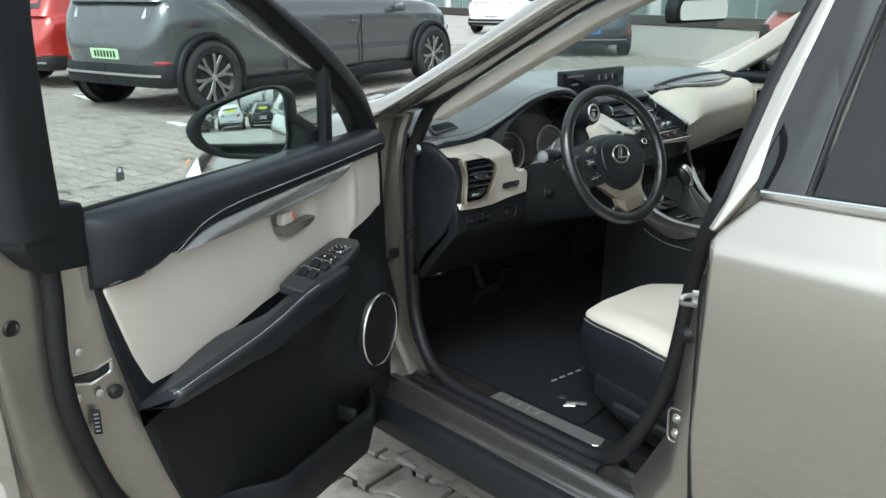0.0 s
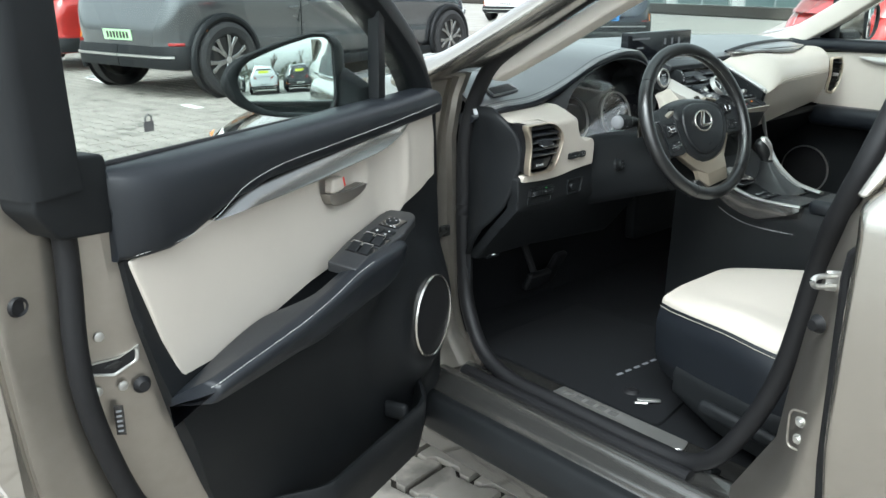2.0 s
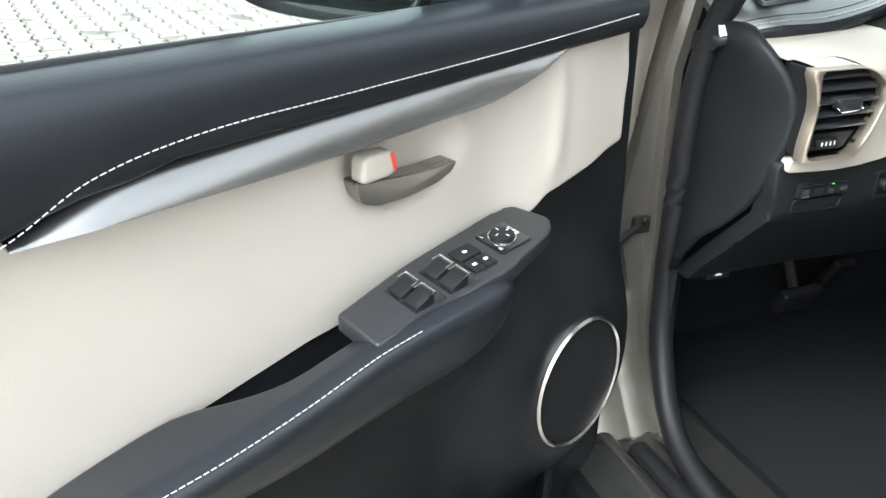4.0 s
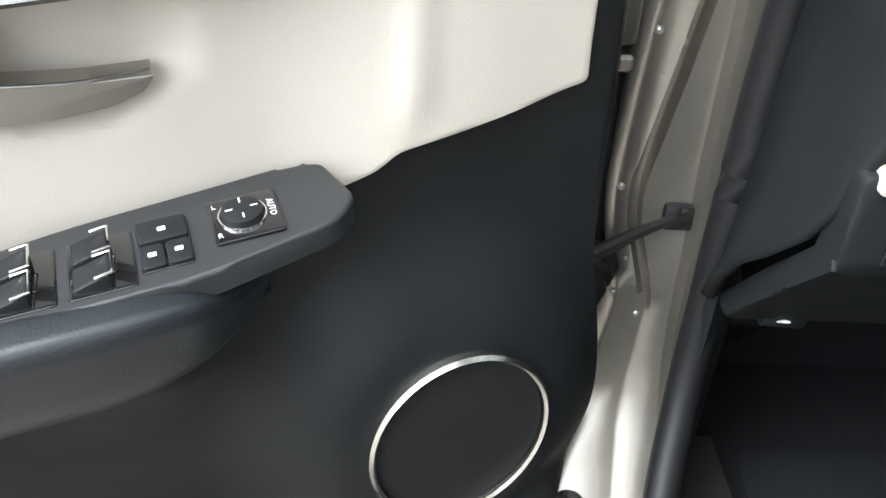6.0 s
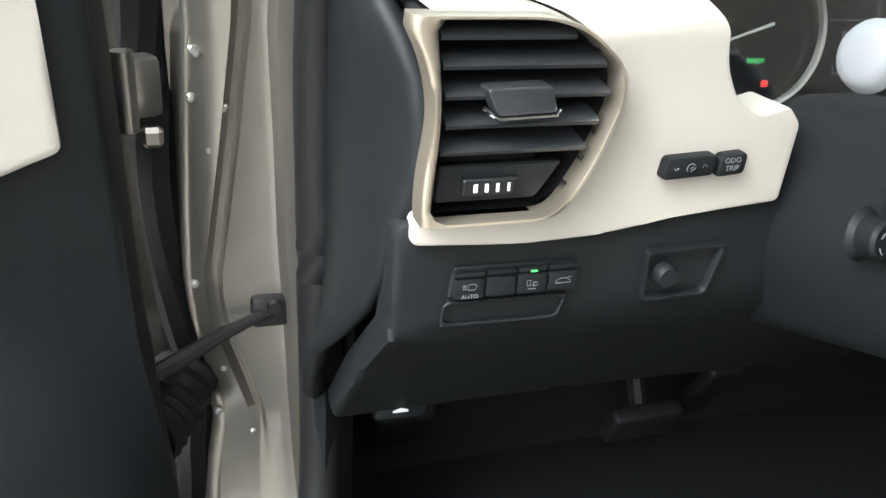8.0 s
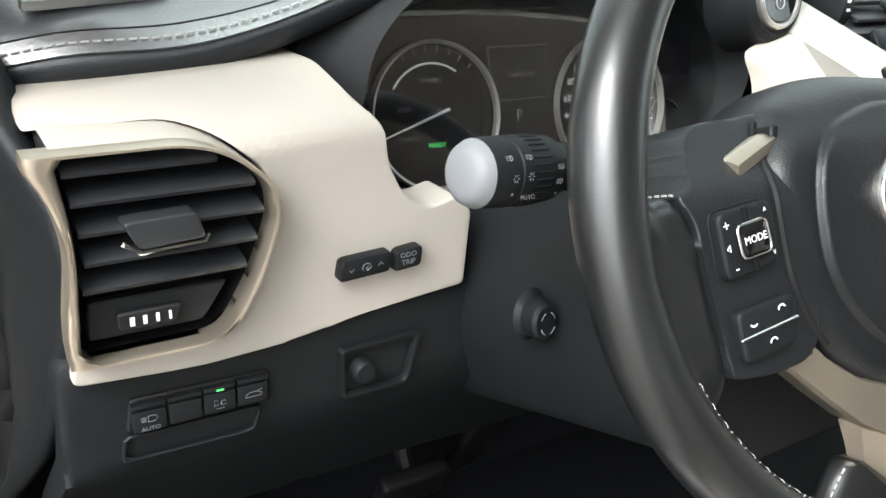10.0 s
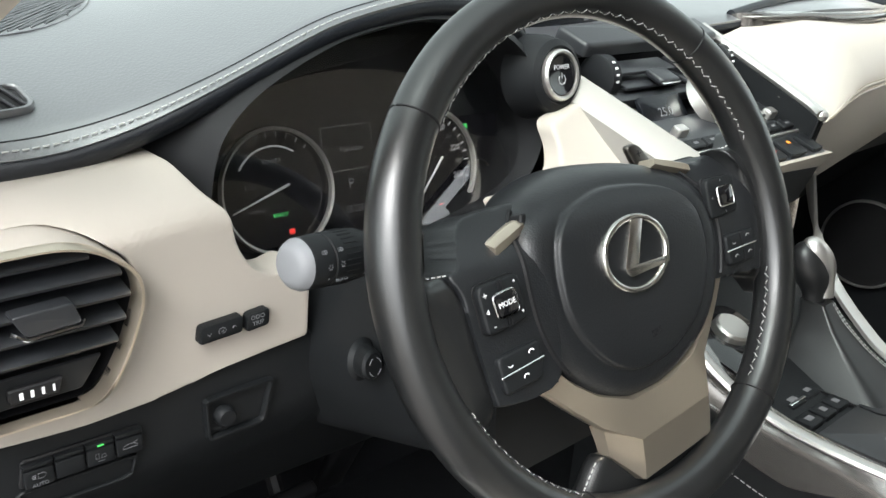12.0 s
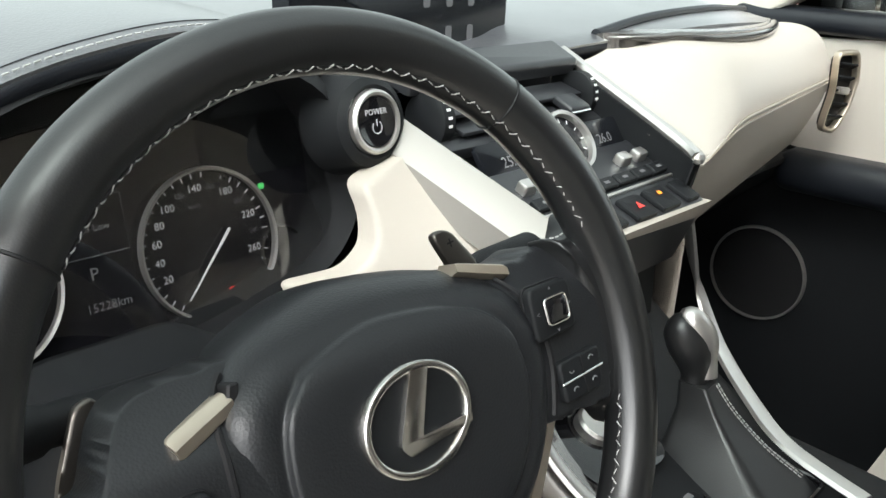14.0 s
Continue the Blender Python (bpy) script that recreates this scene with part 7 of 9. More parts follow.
# -- seats
def seat(x0, name_label):
    s = new("front_seat")
    s.parent = car
    tagged(s, name_label)
    sides, tops = [], []
    for k in range(15):
        t = k / 14
        y = -0.030 - 0.52 * t
        w = 0.150 + 0.095 * min(1, t / 0.55) ** 0.75
        crown = 0.628 + 0.022 * math.sin(math.pi * min(1, t * 1.4) / 2) - 0.035 * max(0, t - 0.35)
        bol = 0.012 * min(1, t * 3)
        sides.append([(x0 + x, y, z) for x, z in round_poly([(-w + 0.03, 0.44), (-w - 0.006, 0.50), (-w - 0.012, crown - 0.045), (-w + 0.012, crown - 0.008), (w - 0.012, crown - 0.008), (w + 0.012, crown - 0.045), (w + 0.006, 0.50), (w - 0.03, 0.44)], 0.018, 4)])
        tops.append([(x0 + x, y + 0.002, z) for x, z in round_poly([(-w + 0.010, crown - 0.035), (-w + 0.006, crown - 0.006), (-w + 0.045, crown + bol), (-w * 0.5, crown + 0.004), (w * 0.5, crown + 0.004), (w - 0.045, crown + bol), (w - 0.006, crown - 0.006), (w - 0.010, crown - 0.035)], 0.016, 4)])
    part("cushion", loft(sides), "leather", s, "black leather cushion side", sharp=50)
    part("cushion_top", loft(tops), "cream", s, "cream leather seat centre", sharp=50)
    for sx in (-1, 1):
        path = [(x0 + sx * (0.150 + 0.095 * min(1, k / 14 / 0.55) ** 0.75 - 0.001), -0.030 - 0.52 * k / 14, 0.628 + 0.022 * math.sin(math.pi * min(1, k / 14 * 1.4) / 2) - 0.035 * max(0, k / 14 - 0.35) - 0.020) for k in range(15)]
        part("stitching", stitches(path, 0.006, 0.004, 0.0006, lift=(sx * 0.004, 0, 0)), "cream_thread", s)
        cover = []
        for k in range(2, 15):
            t = k / 14
            wd = 0.150 + 0.095 * min(1, t / 0.55) ** 0.75
            y = -0.030 - 0.52 * t
            low_ = 0.405 + 0.03 * max(0, 1 - (k - 2) / 3)
            cover.append([(x0 + sx * a, y, z) for a, z in round_poly([(wd - 0.05, low_), (wd + 0.004, low_ + 0.01), (wd + 0.014, 0.455), (wd + 0.012, 0.500 + 0.03 * t), (wd - 0.03, 0.515 + 0.03 * t)], 0.014, 4)])
        part("side_cover", loft(cover), "black_soft", s, "black plastic seat side cover", sharp=60)
        part("seat_lever", box(0.02, 0.16, 0.028, 0.010, 3, m=pose(x0 + sx * 0.270, -0.29, 0.482, 6, 0, 0)), "black", s)
    back = []
    for k in range(11):
        t = k / 10
        z, y, w = 0.60 + 0.62 * t, -0.53 - 0.20 * t, 0.25 - 0.05 * t
        back.append([(x0 + x, y + d, z) for x, d in round_poly([(-w, -0.10), (-w, 0.03), (-w * 0.7, 0.05), (w * 0.7, 0.05), (w, 0.03), (w, -0.10)], 0.03, 3)])
    part("backrest", loft(back), "cream", s, sharp=50)
    part("head_rest", box(0.26, 0.10, 0.18, 0.045, 4, m=pose(x0, -0.77, 1.32, -12)), "cream", s)
    return s


seat(-0.37, "driver seat, cream leather with black sides")
seat(0.37, "passenger seat, cream leather with black sides")

# -- floor, pedals, mat
part("cabin_floor", slab([(-0.69, 0.75), (0.69, 0.75), (0.69, -2.2), (-0.69, -2.2)], 0.03, 0, m=floor_plane(0.345)), "carpet", car)
part("toe_board", slab([(-0.70, 0.36), (0.70, 0.36), (0.70, 1.02), (-0.70, 1.02)], 0.03, 0.0, bend=lambda x, z: 0.45 * max(0, 0.62 - z) ** 1.0, m=facing_back(0.74)), "carpet", car)
part("rear_wall", slab([(-0.85, 0.3), (0.85, 0.3), (0.70, 1.02), (-0.70, 1.02)], 0.03, 0.0, m=facing_back(-1.9)), "cream", car)
part("right_side", slab([(-0.60, 0.35), (-0.60, 1.06), (-2.3, 1.10), (-2.3, 0.35)], 0.03, 0.0, m=side_plane_right(0.72)), "black", car)
part("brake_pedal", join(box(0.085, 0.02, 0.05, 0.006, 3, m=pose(-0.325, 0.49, 0.478, 25)), tube([(-0.325, 0.50, 0.49), (-0.325, 0.56, 0.60), (-0.33, 0.60, 0.75)], 0.010, 8)), "rubber", car, "black rubber brake pedal")
part("accelerator", box(0.045, 0.018, 0.12, 0.006, 3, m=pose(-0.215, 0.53, 0.475, 30)), "rubber", car)
part("foot_rest", box(0.075, 0.03, 0.20, 0.012, 3, m=pose(-0.585, 0.60, 0.43, 40)), "black_soft", car)
mat_t = part("floor_mat", slab(round_poly([(-0.60, 0.45), (-0.17, 0.45), (-0.18, -0.02), (-0.60, -0.10)], 0.03), 0.008, 0.003, 2, m=floor_plane(0.3755)), "carpet", None)
tagged(mat_t, "black carpet floor mat with pale woven mark", "floor mat")
for k in range(5):
    part("woven_bar", slab(round_poly([(-0.478 + 0.030 * k, 0.094 - 0.002 * k), (-0.460 + 0.030 * k, 0.092 - 0.002 * k), (-0.459 + 0.030 * k, 0.099 - 0.002 * k), (-0.477 + 0.030 * k, 0.101 - 0.002 * k)], 0.002), 0.0012, 0, m=floor_plane(0.3842)), "dim_cap", mat_t)
part("mat_clip", lathe([(0.0, 0.004), (0.008, 0.006), (0.014, 0.004), (0.018, 0.0)], 24, pose(-0.518, 0.027, 0.3835)), "rubber", mat_t)
part("seat_rail", join(box(0.012, 0.050, 0.006, 0.002, 2, m=pose(-0.535, -0.03, 0.390, 0, 0, 40)), box(0.008, 0.030, 0.005, 0.002, 1, m=pose(-0.555, -0.025, 0.389, 0, 0, 40))), "steel", car, "bare metal seat rail end")
for k in range(5):
    part("plate_bar", slab([(-0.668, 0.100 - 0.030 * k), (-0.652, 0.100 - 0.030 * k), (-0.652, 0.080 - 0.030 * k), (-0.668, 0.080 - 0.030 * k)], 0.0006, 0, m=floor_plane(0.4036)), "plate_print", car)

# -- steering wheel, turned a little to its left
def pillow(outline, prof, m=None, center=None, lean=None):
    """A cushion drawn in from its outline: prof gives (share of the way out, height) pairs."""
    P = [Vector((p[0], p[1])) for p in outline]
    c = Vector(center) if center else sum(P, Vector((0, 0))) / len(P)
    bm = bmesh.new()
    rows = []
    for f, h in prof:
        if f == 0:
            rows.append([bm.verts.new((c.x, c.y, h))])
        else:
            rows.append([bm.verts.new((*(c + (p - c) * f), h)) for p in P])
    n = len(P)
    for a, b in zip(rows, rows[1:]):
        for i in range(n):
            j = (i + 1) % n
            if len(a) == 1:
                bm.faces.new((a[0], b[i], b[j]))
            else:
                bm.faces.new((a[i], b[i], b[j], a[j]))
    bm.faces.new(rows[-1])
    if lean:
        for v in bm.verts:
            v.co.z += lean(v.co.x, v.co.y)
    bmesh.ops.recalc_face_normals(bm, faces=bm.faces[:])
    if m is not None:
        bm.transform(m)
    return bm


def closed_curve(pts, n=6):
    return [(q.x, q.y) for q in spline([(x, y, 0) for x, y in pts], n, True)]


WM = pose(-0.3661, 0.0179, 0.9701, 67.5, 0, -5.3)
RC = 0.1555
ringp, rad = [], []
for k in range(160):
    a = 2 * math.pi * k / 160
    ringp.append((RC * math.cos(a), RC * math.sin(a), 0))
    grip = math.exp(-((math.degrees(a) - 30) / 16) ** 2) + math.exp(-((math.degrees(a) - 168) / 16) ** 2)
    rad.append(0.0137 + 0.0009 * grip)
wheel = part("steering_wheel", tube(ringp, rad, 28, True), "rim_leather", car, "black leather steering wheel", m=WM, sharp=80)
# leather joints and inner stitching
for a in (51, 144, -49, 246):
    c, s_ = math.cos(radians(a)), math.sin(radians(a))
    loop = [(c * (RC + 0.0139 * math.cos(q)), s_ * (RC + 0.0139 * math.cos(q)), 0.0139 * math.sin(q)) for q in (2 * math.pi * j / 24 for j in range(24))]
    part("rim_joint", tube(loop, 0.0007, 6, True), "rubber", wheel)


def rim_point(a, q, lift=0.0):
    """A point on the rim's skin: a round the wheel, q round the tube, 180 facing the hub."""
    a, q = radians(a), radians(q)
    d = RC + (0.0140 + lift) * math.cos(q)
    return Vector((d * math.cos(a), d * math.sin(a), (0.0140 + lift) * math.sin(q)))


def lacing(a0, a1, q, step=1.9, half=5.5):
    """Cross stitches over the inner seam of the rim."""
    bits, k = [], 0
    a = a0
    while a < a1:
        h = half if k % 2 else -half * 0.4
        bits.append(tube([rim_point(a - 0.25, q - h, 0.0002), rim_point(a + 0.35, q, 0.0005), rim_point(a + 0.9, q + h, 0.0002)], 0.00033, 4))
        a, k = a + step, k + 1
    return join(*bits)


for a0, a1, q0 in ((22, 143, 152), (206, 243, 152), (-46, -14, 166)):
    part("rim_stitching", lacing(a0, a1, q0), "thread", wheel, "pale cross stitching")
    part("rim_seam", tube([rim_point(a0 + (a1 - a0) * k / 40, q0) for k in range(41)], 0.0005, 4), "rubber", wheel)

# airbag cover: a raised centre inside a lower rounded border, its top rolled back
air = closed_curve([(-0.0600, 0.0370), (-0.0520, 0.0435), (-0.0326, 0.0505), (-0.0036, 0.0568), (0.0240, 0.0562), (0.0500, 0.0525), (0.0740, 0.0440), (0.0890, 0.0265), (0.0945, -0.005), (0.0850, -0.0389), (0.0641, -0.0656), (0.0283, -0.0860), (-0.0062, -0.0905), (-0.0345, -0.0817), (-0.0595, -0.059), (-0.0722, -0.0347), (-0.0755, -0.0089), (-0.0735, 0.0156), (-0.0680, 0.0290)], 8)
dome = [(0, 0.0106), (0.2, 0.0106), (0.4, 0.0104), (0.55, 0.0100), (0.66, 0.0094), (0.720, 0.0089), (0.736, 0.0085), (0.744, 0.0074), (0.752, 0.0058), (0.760, 0.0053), (0.775, 0.0055), (0.83, 0.0060), (0.89, 0.0050), (0.94, 0.0028), (0.97, 0.0), (0.99, -0.004), (1.0, -0.012), (1.0, -0.022), (0.99, -0.034)]
part("airbag_cover", pillow(air, dome, center=(0.009, -0.015), lean=lambda u, v: -14.0 * max(0, v - 0.010) ** 2 - 2.2 * max(0, -0.045 - v) ** 2), "wheel_plastic", wheel, "grained black airbag cover", sharp=80)
part("airbag_lettering", letters("SRS AIRBAG", 0.0062, pose(0.0235, -0.0500, 0.0094, 4, 3, 12), 0.0002), "rubber", wheel, "embossed lettering")

# left spoke with its switch panel; its top falls away from the driver
left_spoke = closed_curve([(-0.052, 0.0375), (-0.0715, 0.0385), (-0.0936, 0.0372), (-0.1040, 0.0310), (-0.1110, 0.0220), (-0.1180, 0.0115), (-0.1245, 0.0080), (-0.1200, -0.0036), (-0.1170, -0.0281), (-0.1120, -0.0590), (-0.1070, -0.0650), (-0.0800, -0.0655), (-0.0682, -0.0620), (-0.0620, -0.0520), (-0.0600, -0.0200), (-0.0560, 0.0100)], 6)
def fold(v, at, k=0.80, r=0.008):
    """A smooth bend away from the driver above the height at."""
    d = v - at
    return -k * 0.5 * (d + math.sqrt(d * d + r * r))


part("spoke", slab(left_spoke, 0.032, 0.0045, 4, step=0.005, bend=lambda u, v: fold(v, 0.008), m=pose(0, 0, -0.0255)), "wheel_plastic", wheel, sharp=60)
left_tongue = closed_curve([(-0.150, 0.016), (-0.136, 0.0085), (-0.1245, 0.0085), (-0.1175, -0.004), (-0.1140, -0.030), (-0.1090, -0.060), (-0.1120, -0.074), (-0.126, -0.080), (-0.143, -0.050), (-0.153, -0.015)], 6)
part("rim_tongue", pillow(left_tongue, [(0, 0.0042), (0.5, 0.0040), (0.8, 0.0028), (0.92, 0.0004), (0.98, -0.004), (1.0, -0.010), (0.98, -0.022)]), "rim_leather", wheel, sharp=80)

# right spoke
right_spoke = closed_curve([(0.060, 0.0460), (0.0830, 0.0440), (0.1050, 0.0440), (0.1240, 0.0475), (0.1350, 0.0430), (0.1370, 0.0200), (0.1365, -0.0100), (0.1340, -0.0340), (0.1256, -0.0360), (0.1074, -0.0345), (0.0940, -0.0350), (0.0780, -0.0300), (0.070, 0.0)], 6)
part("spoke", slab(right_spoke, 0.030, 0.0045, 4, step=0.005, bend=lambda u, v: fold(v, 0.022), m=pose(0, 0, -0.0275)), "wheel_plastic", wheel, sharp=60)
left_gap = [(x * 1.006, y * 1.006, 0.0066 + fold(y, 0.008)) for x, y in air if x < 0 and -0.060 < y < 0.036]
right_gap = [(x * 1.006, y * 1.006, 0.0028 + fold(y, 0.022)) for x, y in air if x > 0.06 and -0.034 < y < 0.040]
for gap in (left_gap, right_gap):
    gap.sort(key=lambda p: p[1])
    part("cover_gap", tube(gap, 0.0016, 6), "rubber", wheel)
right_tongue = closed_curve([(0.122, 0.0505), (0.134, 0.0485), (0.146, 0.062), (0.156, 0.035), (0.159, 0.0), (0.156, -0.035), (0.147, -0.056), (0.136, -0.044), (0.1285, -0.036), (0.1315, -0.010), (0.1315, 0.020), (0.1275, 0.040)], 6)
part("rim_tongue", pillow(right_tongue, [(0, 0.0020), (0.5, 0.0016), (0.8, 0.0), (0.92, -0.003), (0.98, -0.007), (1.0, -0.013), (0.98, -0.024)], center=(0.146, 0.004)), "rim_leather", wheel, sharp=80)
for path in ([(-0.1365, 0.0100, -0.001), (-0.1300, 0.0096, 0.0012), (-0.1245, 0.0092, 0.0018)], [(0.1260, 0.0500, -0.011), (0.1300, 0.0500, -0.009), (0.1350, 0.0515, -0.008)]):
    part("rim_stitching", stitches(spline(path, 5), 0.003, 0.0020, 0.0005), "thread", wheel)

# switch pads: arrow pad above, call pad below
for sx, P1, P2 in ((-1, pose(-0.0990, -0.0110, 0.0050, 0, 0, 8), pose(-0.0930, -0.0466, 0.0045, 0, 0, 9)), (1, pose(0.0995, 0.0187, 0.0006, 0, 0, 3), pose(0.1115, -0.0170, 0.0002, 0, 0, 4))):
    part("switch_pad", slab(round_poly([(-0.0155, -0.0135), (0.0135, -0.0125), (0.0150, 0.0125), (-0.0140, 0.0135)], 0.005, 5), 0.0062, 0.0018, 3, m=P1), "black_soft", wheel)
    part("pad_gap", ring_plate([(x * 1.05, y * 1.06) for x, y in round_poly([(-0.0155, -0.0135), (0.0135, -0.0125), (0.0150, 0.0125), (-0.0140, 0.0135)], 0.005, 5)], round_poly([(-0.0155, -0.0135), (0.0135, -0.0125), (0.0150, 0.0125), (-0.0140, 0.0135)], 0.005, 5), 0.0016, P1, 0.0002), "rubber", wheel)
    part("mode_key", slab(round_poly([(-0.0072, -0.0060), (0.0072, -0.0060), (0.0072, 0.0060), (-0.0072, 0.0060)], 0.0028, 3), 0.0034, 0.001, 2, m=P1 @ pose(0, 0, 0.0055)), "piano", wheel)
    part("mode_key_rim", tube([P1 @ Vector((x, y, 0.0082)) for x, y in round_poly([(-0.0077, -0.0065), (0.0077, -0.0065), (0.0077, 0.0065), (-0.0077, 0.0065)], 0.0028, 3)], 0.0006, 6, True), "chrome", wheel, "bright chrome key rim")
    for dx, dy, ch in (((-0.0108, 0.0075, "+"), (-0.0100, -0.0092, "-"), (0.0102, 0.0085, "^"), (0.0105, -0.0078, "v")) if sx < 0 else ((0.0, 0.0098, "^"), (0.0, -0.0102, "v"), (-0.0112, 0.0, "<"), (0.0112, 0.0, ">"))):
        part("pad_mark", letters(ch, 0.0058 if ch in "+-" else 0.0038, P1 @ pose(dx, dy, 0.0064), 0.0001), "white_mark" if sx < 0 else "dim_mark", wheel)
    if sx < 0:
        for y in (0.0095, -0.0095):
            for x in (-0.0008, 0.0016):
                part("pad_groove", box(0.0009, 0.0062, 0.0012, 0, m=P1 @ pose(x, y, 0.0062)), "rubber", wheel)
        part("pad_mark", tube([P1 @ Vector(p) for p in ((-0.0128, -0.0012, 0.0063), (-0.0112, -0.0024, 0.0063), (-0.0112, 0.0002, 0.0063))], 0.0003, 4, True), "white_mark", wheel)
    part("call_pad", slab(round_poly([(-0.0160, -0.0105), (0.0120, -0.0112), (0.0165, 0.0098), (-0.0150, 0.0105)], 0.004, 4), 0.0056, 0.0018, 3, m=P2), "black_soft", wheel)
    part("call_divider", box(0.0315, 0.0012, 0.0014, 0.0004, 1, m=P2 @ pose(-0.0004, -0.0004, 0.0056)), "chrome", wheel, "bright chrome divider")
    if sx > 0:
        part("pad_groove", box(0.0010, 0.0185, 0.0010, 0, m=P2 @ pose(0.0004, -0.0004, 0.0056)), "rubber", wheel)
    marks = ((-0.0080, 0.0046), (0.0078, 0.0052), (0.0, -0.0058)) if sx < 0 else ((-0.0075, 0.0046), (0.0078, 0.0052), (-0.0075, -0.0058), (0.0070, -0.0058))
    for k, (dx, dy) in enumerate(marks):
        hook = [P2 @ Vector((dx + 0.0019 * math.cos(radians(q)), dy + 0.0016 * math.sin(radians(q)), 0.0058)) for q in ((200, 240, 280, 320) if k == 0 else (20, 60, 100, 140, 180))]
        part("pad_mark", tube(hook, 0.0004, 4), "white_mark" if sx < 0 else "dim_mark", wheel)
part("mode_lettering", letters("MODE", 0.0042, pose(-0.0990, -0.0110, 0.0140, 0, 0, 8), 0.0001), "white_mark", wheel)

# satin clips on the shoulders of the spokes: a bar folded over the edge
def shoulder_clip(a, b, wide, zt):
    """A bar from a to b with a ridge along it and a blunt outer end."""
    a, b = Vector((*a, zt)), Vector((*b, zt - 0.0035))
    t = (b - a).normalized()
    w = Vector((-t.y, t.x, 0))
    rings = []
    for f, k in ((0.0, 0.80), (0.05, 0.97), (0.12, 1.0), (0.5, 0.96), (0.93, 0.86), (1.0, 0.78)):
        p = a.lerp(b, f)
        h = wide * k
        rings.append([p + w * (-0.50 * h) + Vector((0, 0, -0.0125)), p + w * (-0.52 * h) + Vector((0, 0, -0.0012)), p + w * (-0.44 * h), p + w * (0.10 * h) + Vector((0, 0, 0.0016)), p + w * (0.46 * h) + Vector((0, 0, -0.0028)), p + w * (0.54 * h) + Vector((0, 0, -0.0052)), p + w * (0.56 * h) + Vector((0, 0, -0.0145))])
    return loft(rings)


part("spoke_clip", shoulder_clip((-0.0912, 0.0168), (-0.0655, 0.0268), 0.0088, 0.0006), "bronze", wheel, "champagne metal spoke clip", sharp=28)
part("spoke_clip", shoulder_clip((0.0890, 0.0400), (0.0600, 0.0480), 0.0080, -0.0085), "bronze", wheel, "champagne metal spoke clip", sharp=28)
part("clip_notch", slab(round_poly([(-0.0660, 0.0330), (-0.0690, 0.0180), (-0.0655, 0.0160), (-0.0610, 0.0330)], 0.0015, 3), 0.010, 0.001, 1, m=pose(0, 0, -0.0125)), "rubber", wheel)

# lower spoke: thin arms along the cover, a fold line, and a foot running into the rim
inner = [(-0.0730, -0.0450), (-0.0655, -0.0555), (-0.0520, -0.0690), (-0.0345, -0.0805), (-0.0086, -0.0895), (0.0250, -0.0860), (0.0500, -0.0765), (0.0641, -0.0640), (0.0830, -0.0400), (0.0900, -0.0260)]
outer = [(-0.0780, -0.0660), (-0.0700, -0.0690), (-0.0510, -0.0855), (-0.0323, -0.1005), (-0.0086, -0.1138), (0.0260, -0.1092), (0.0574, -0.1042), (0.0655, -0.0800), (0.0860, -0.0500), (0.0960, -0.0330)]
part("lower_spoke", loft([[(a[0], a[1] + 0.004, -0.006), (a[0], a[1], 0.0005), (b[0], b[1], 0.0018 if 3 < k < 7 else -0.0030), (b[0] * 1.01, b[1] - 0.0012, -0.0052), (b[0] * 0.99, b[1] + 0.002, -0.020), (a[0], a[1] + 0.004, -0.020)] for k, (a, b) in enumerate(zip(inner, outer))]), "bronze", wheel, "champagne metal lower spoke", sharp=24)
foot = loft([[(-0.0323, -0.1003, -0.016), (-0.0300, -0.1010, -0.0065), (-0.0092, -0.1136, 0.0012), (-0.0080, -0.1139, 0.0018), (0.0565, -0.1043, 0.0018), (0.0578, -0.1040, 0.0010), (0.0640, -0.1010, -0.016)],
             [(-0.0290, -0.1110, -0.017), (-0.0270, -0.1130, -0.0090), (-0.0077, -0.1272, -0.0012), (-0.0065, -0.1276, -0.0006), (0.0578, -0.1173, -0.0006), (0.0591, -0.1169, -0.0014), (0.0660, -0.1130, -0.018)],
             [(-0.0270, -0.1190, -0.018), (-0.0250, -0.1205, -0.0110), (-0.0063, -0.1400, -0.0046), (-0.0050, -0.1404, -0.0040), (0.0590, -0.1305, -0.0040), (0.0604, -0.1300, -0.0048), (0.0680, -0.1250, -0.020)],
             [(-0.0250, -0.1210, -0.026), (-0.0240, -0.1220, -0.0200), (-0.0055, -0.1412, -0.0140), (-0.0044, -0.1414, -0.0140), (0.0592, -0.1314, -0.0140), (0.0606, -0.1310, -0.0140), (0.0680, -0.1255, -0.026)]])
part("lower_spoke_foot", foot, "bronze", wheel, "folded champagne metal foot", sharp=20)
tongue = closed_curve([(-0.058, -0.148), (-0.044, -0.133), (-0.030, -0.120), (-0.010, -0.124), (0.025, -0.122), (0.062, -0.116), (0.074, -0.117), (0.088, -0.128), (0.070, -0.148), (0.030, -0.160), (-0.030, -0.158)], 6)
part("rim_tongue", pillow(tongue, [(0, -0.0120), (0.5, -0.0122), (0.8, -0.0132), (0.93, -0.015), (1.0, -0.021), (0.97, -0.026)], center=(0.012, -0.140)), "leather_smooth", wheel, sharp=80)
for path in ([(-0.058, -0.147), (-0.044, -0.133), (-0.032, -0.1215)], [(0.088, -0.1275), (0.076, -0.1175), (0.070, -0.1165)]):
    part("rim_stitching", stitches(spline([(x, y, -0.0150) for x, y in path], 5), 0.0040, 0.0028, 0.0006), "thread", wheel)

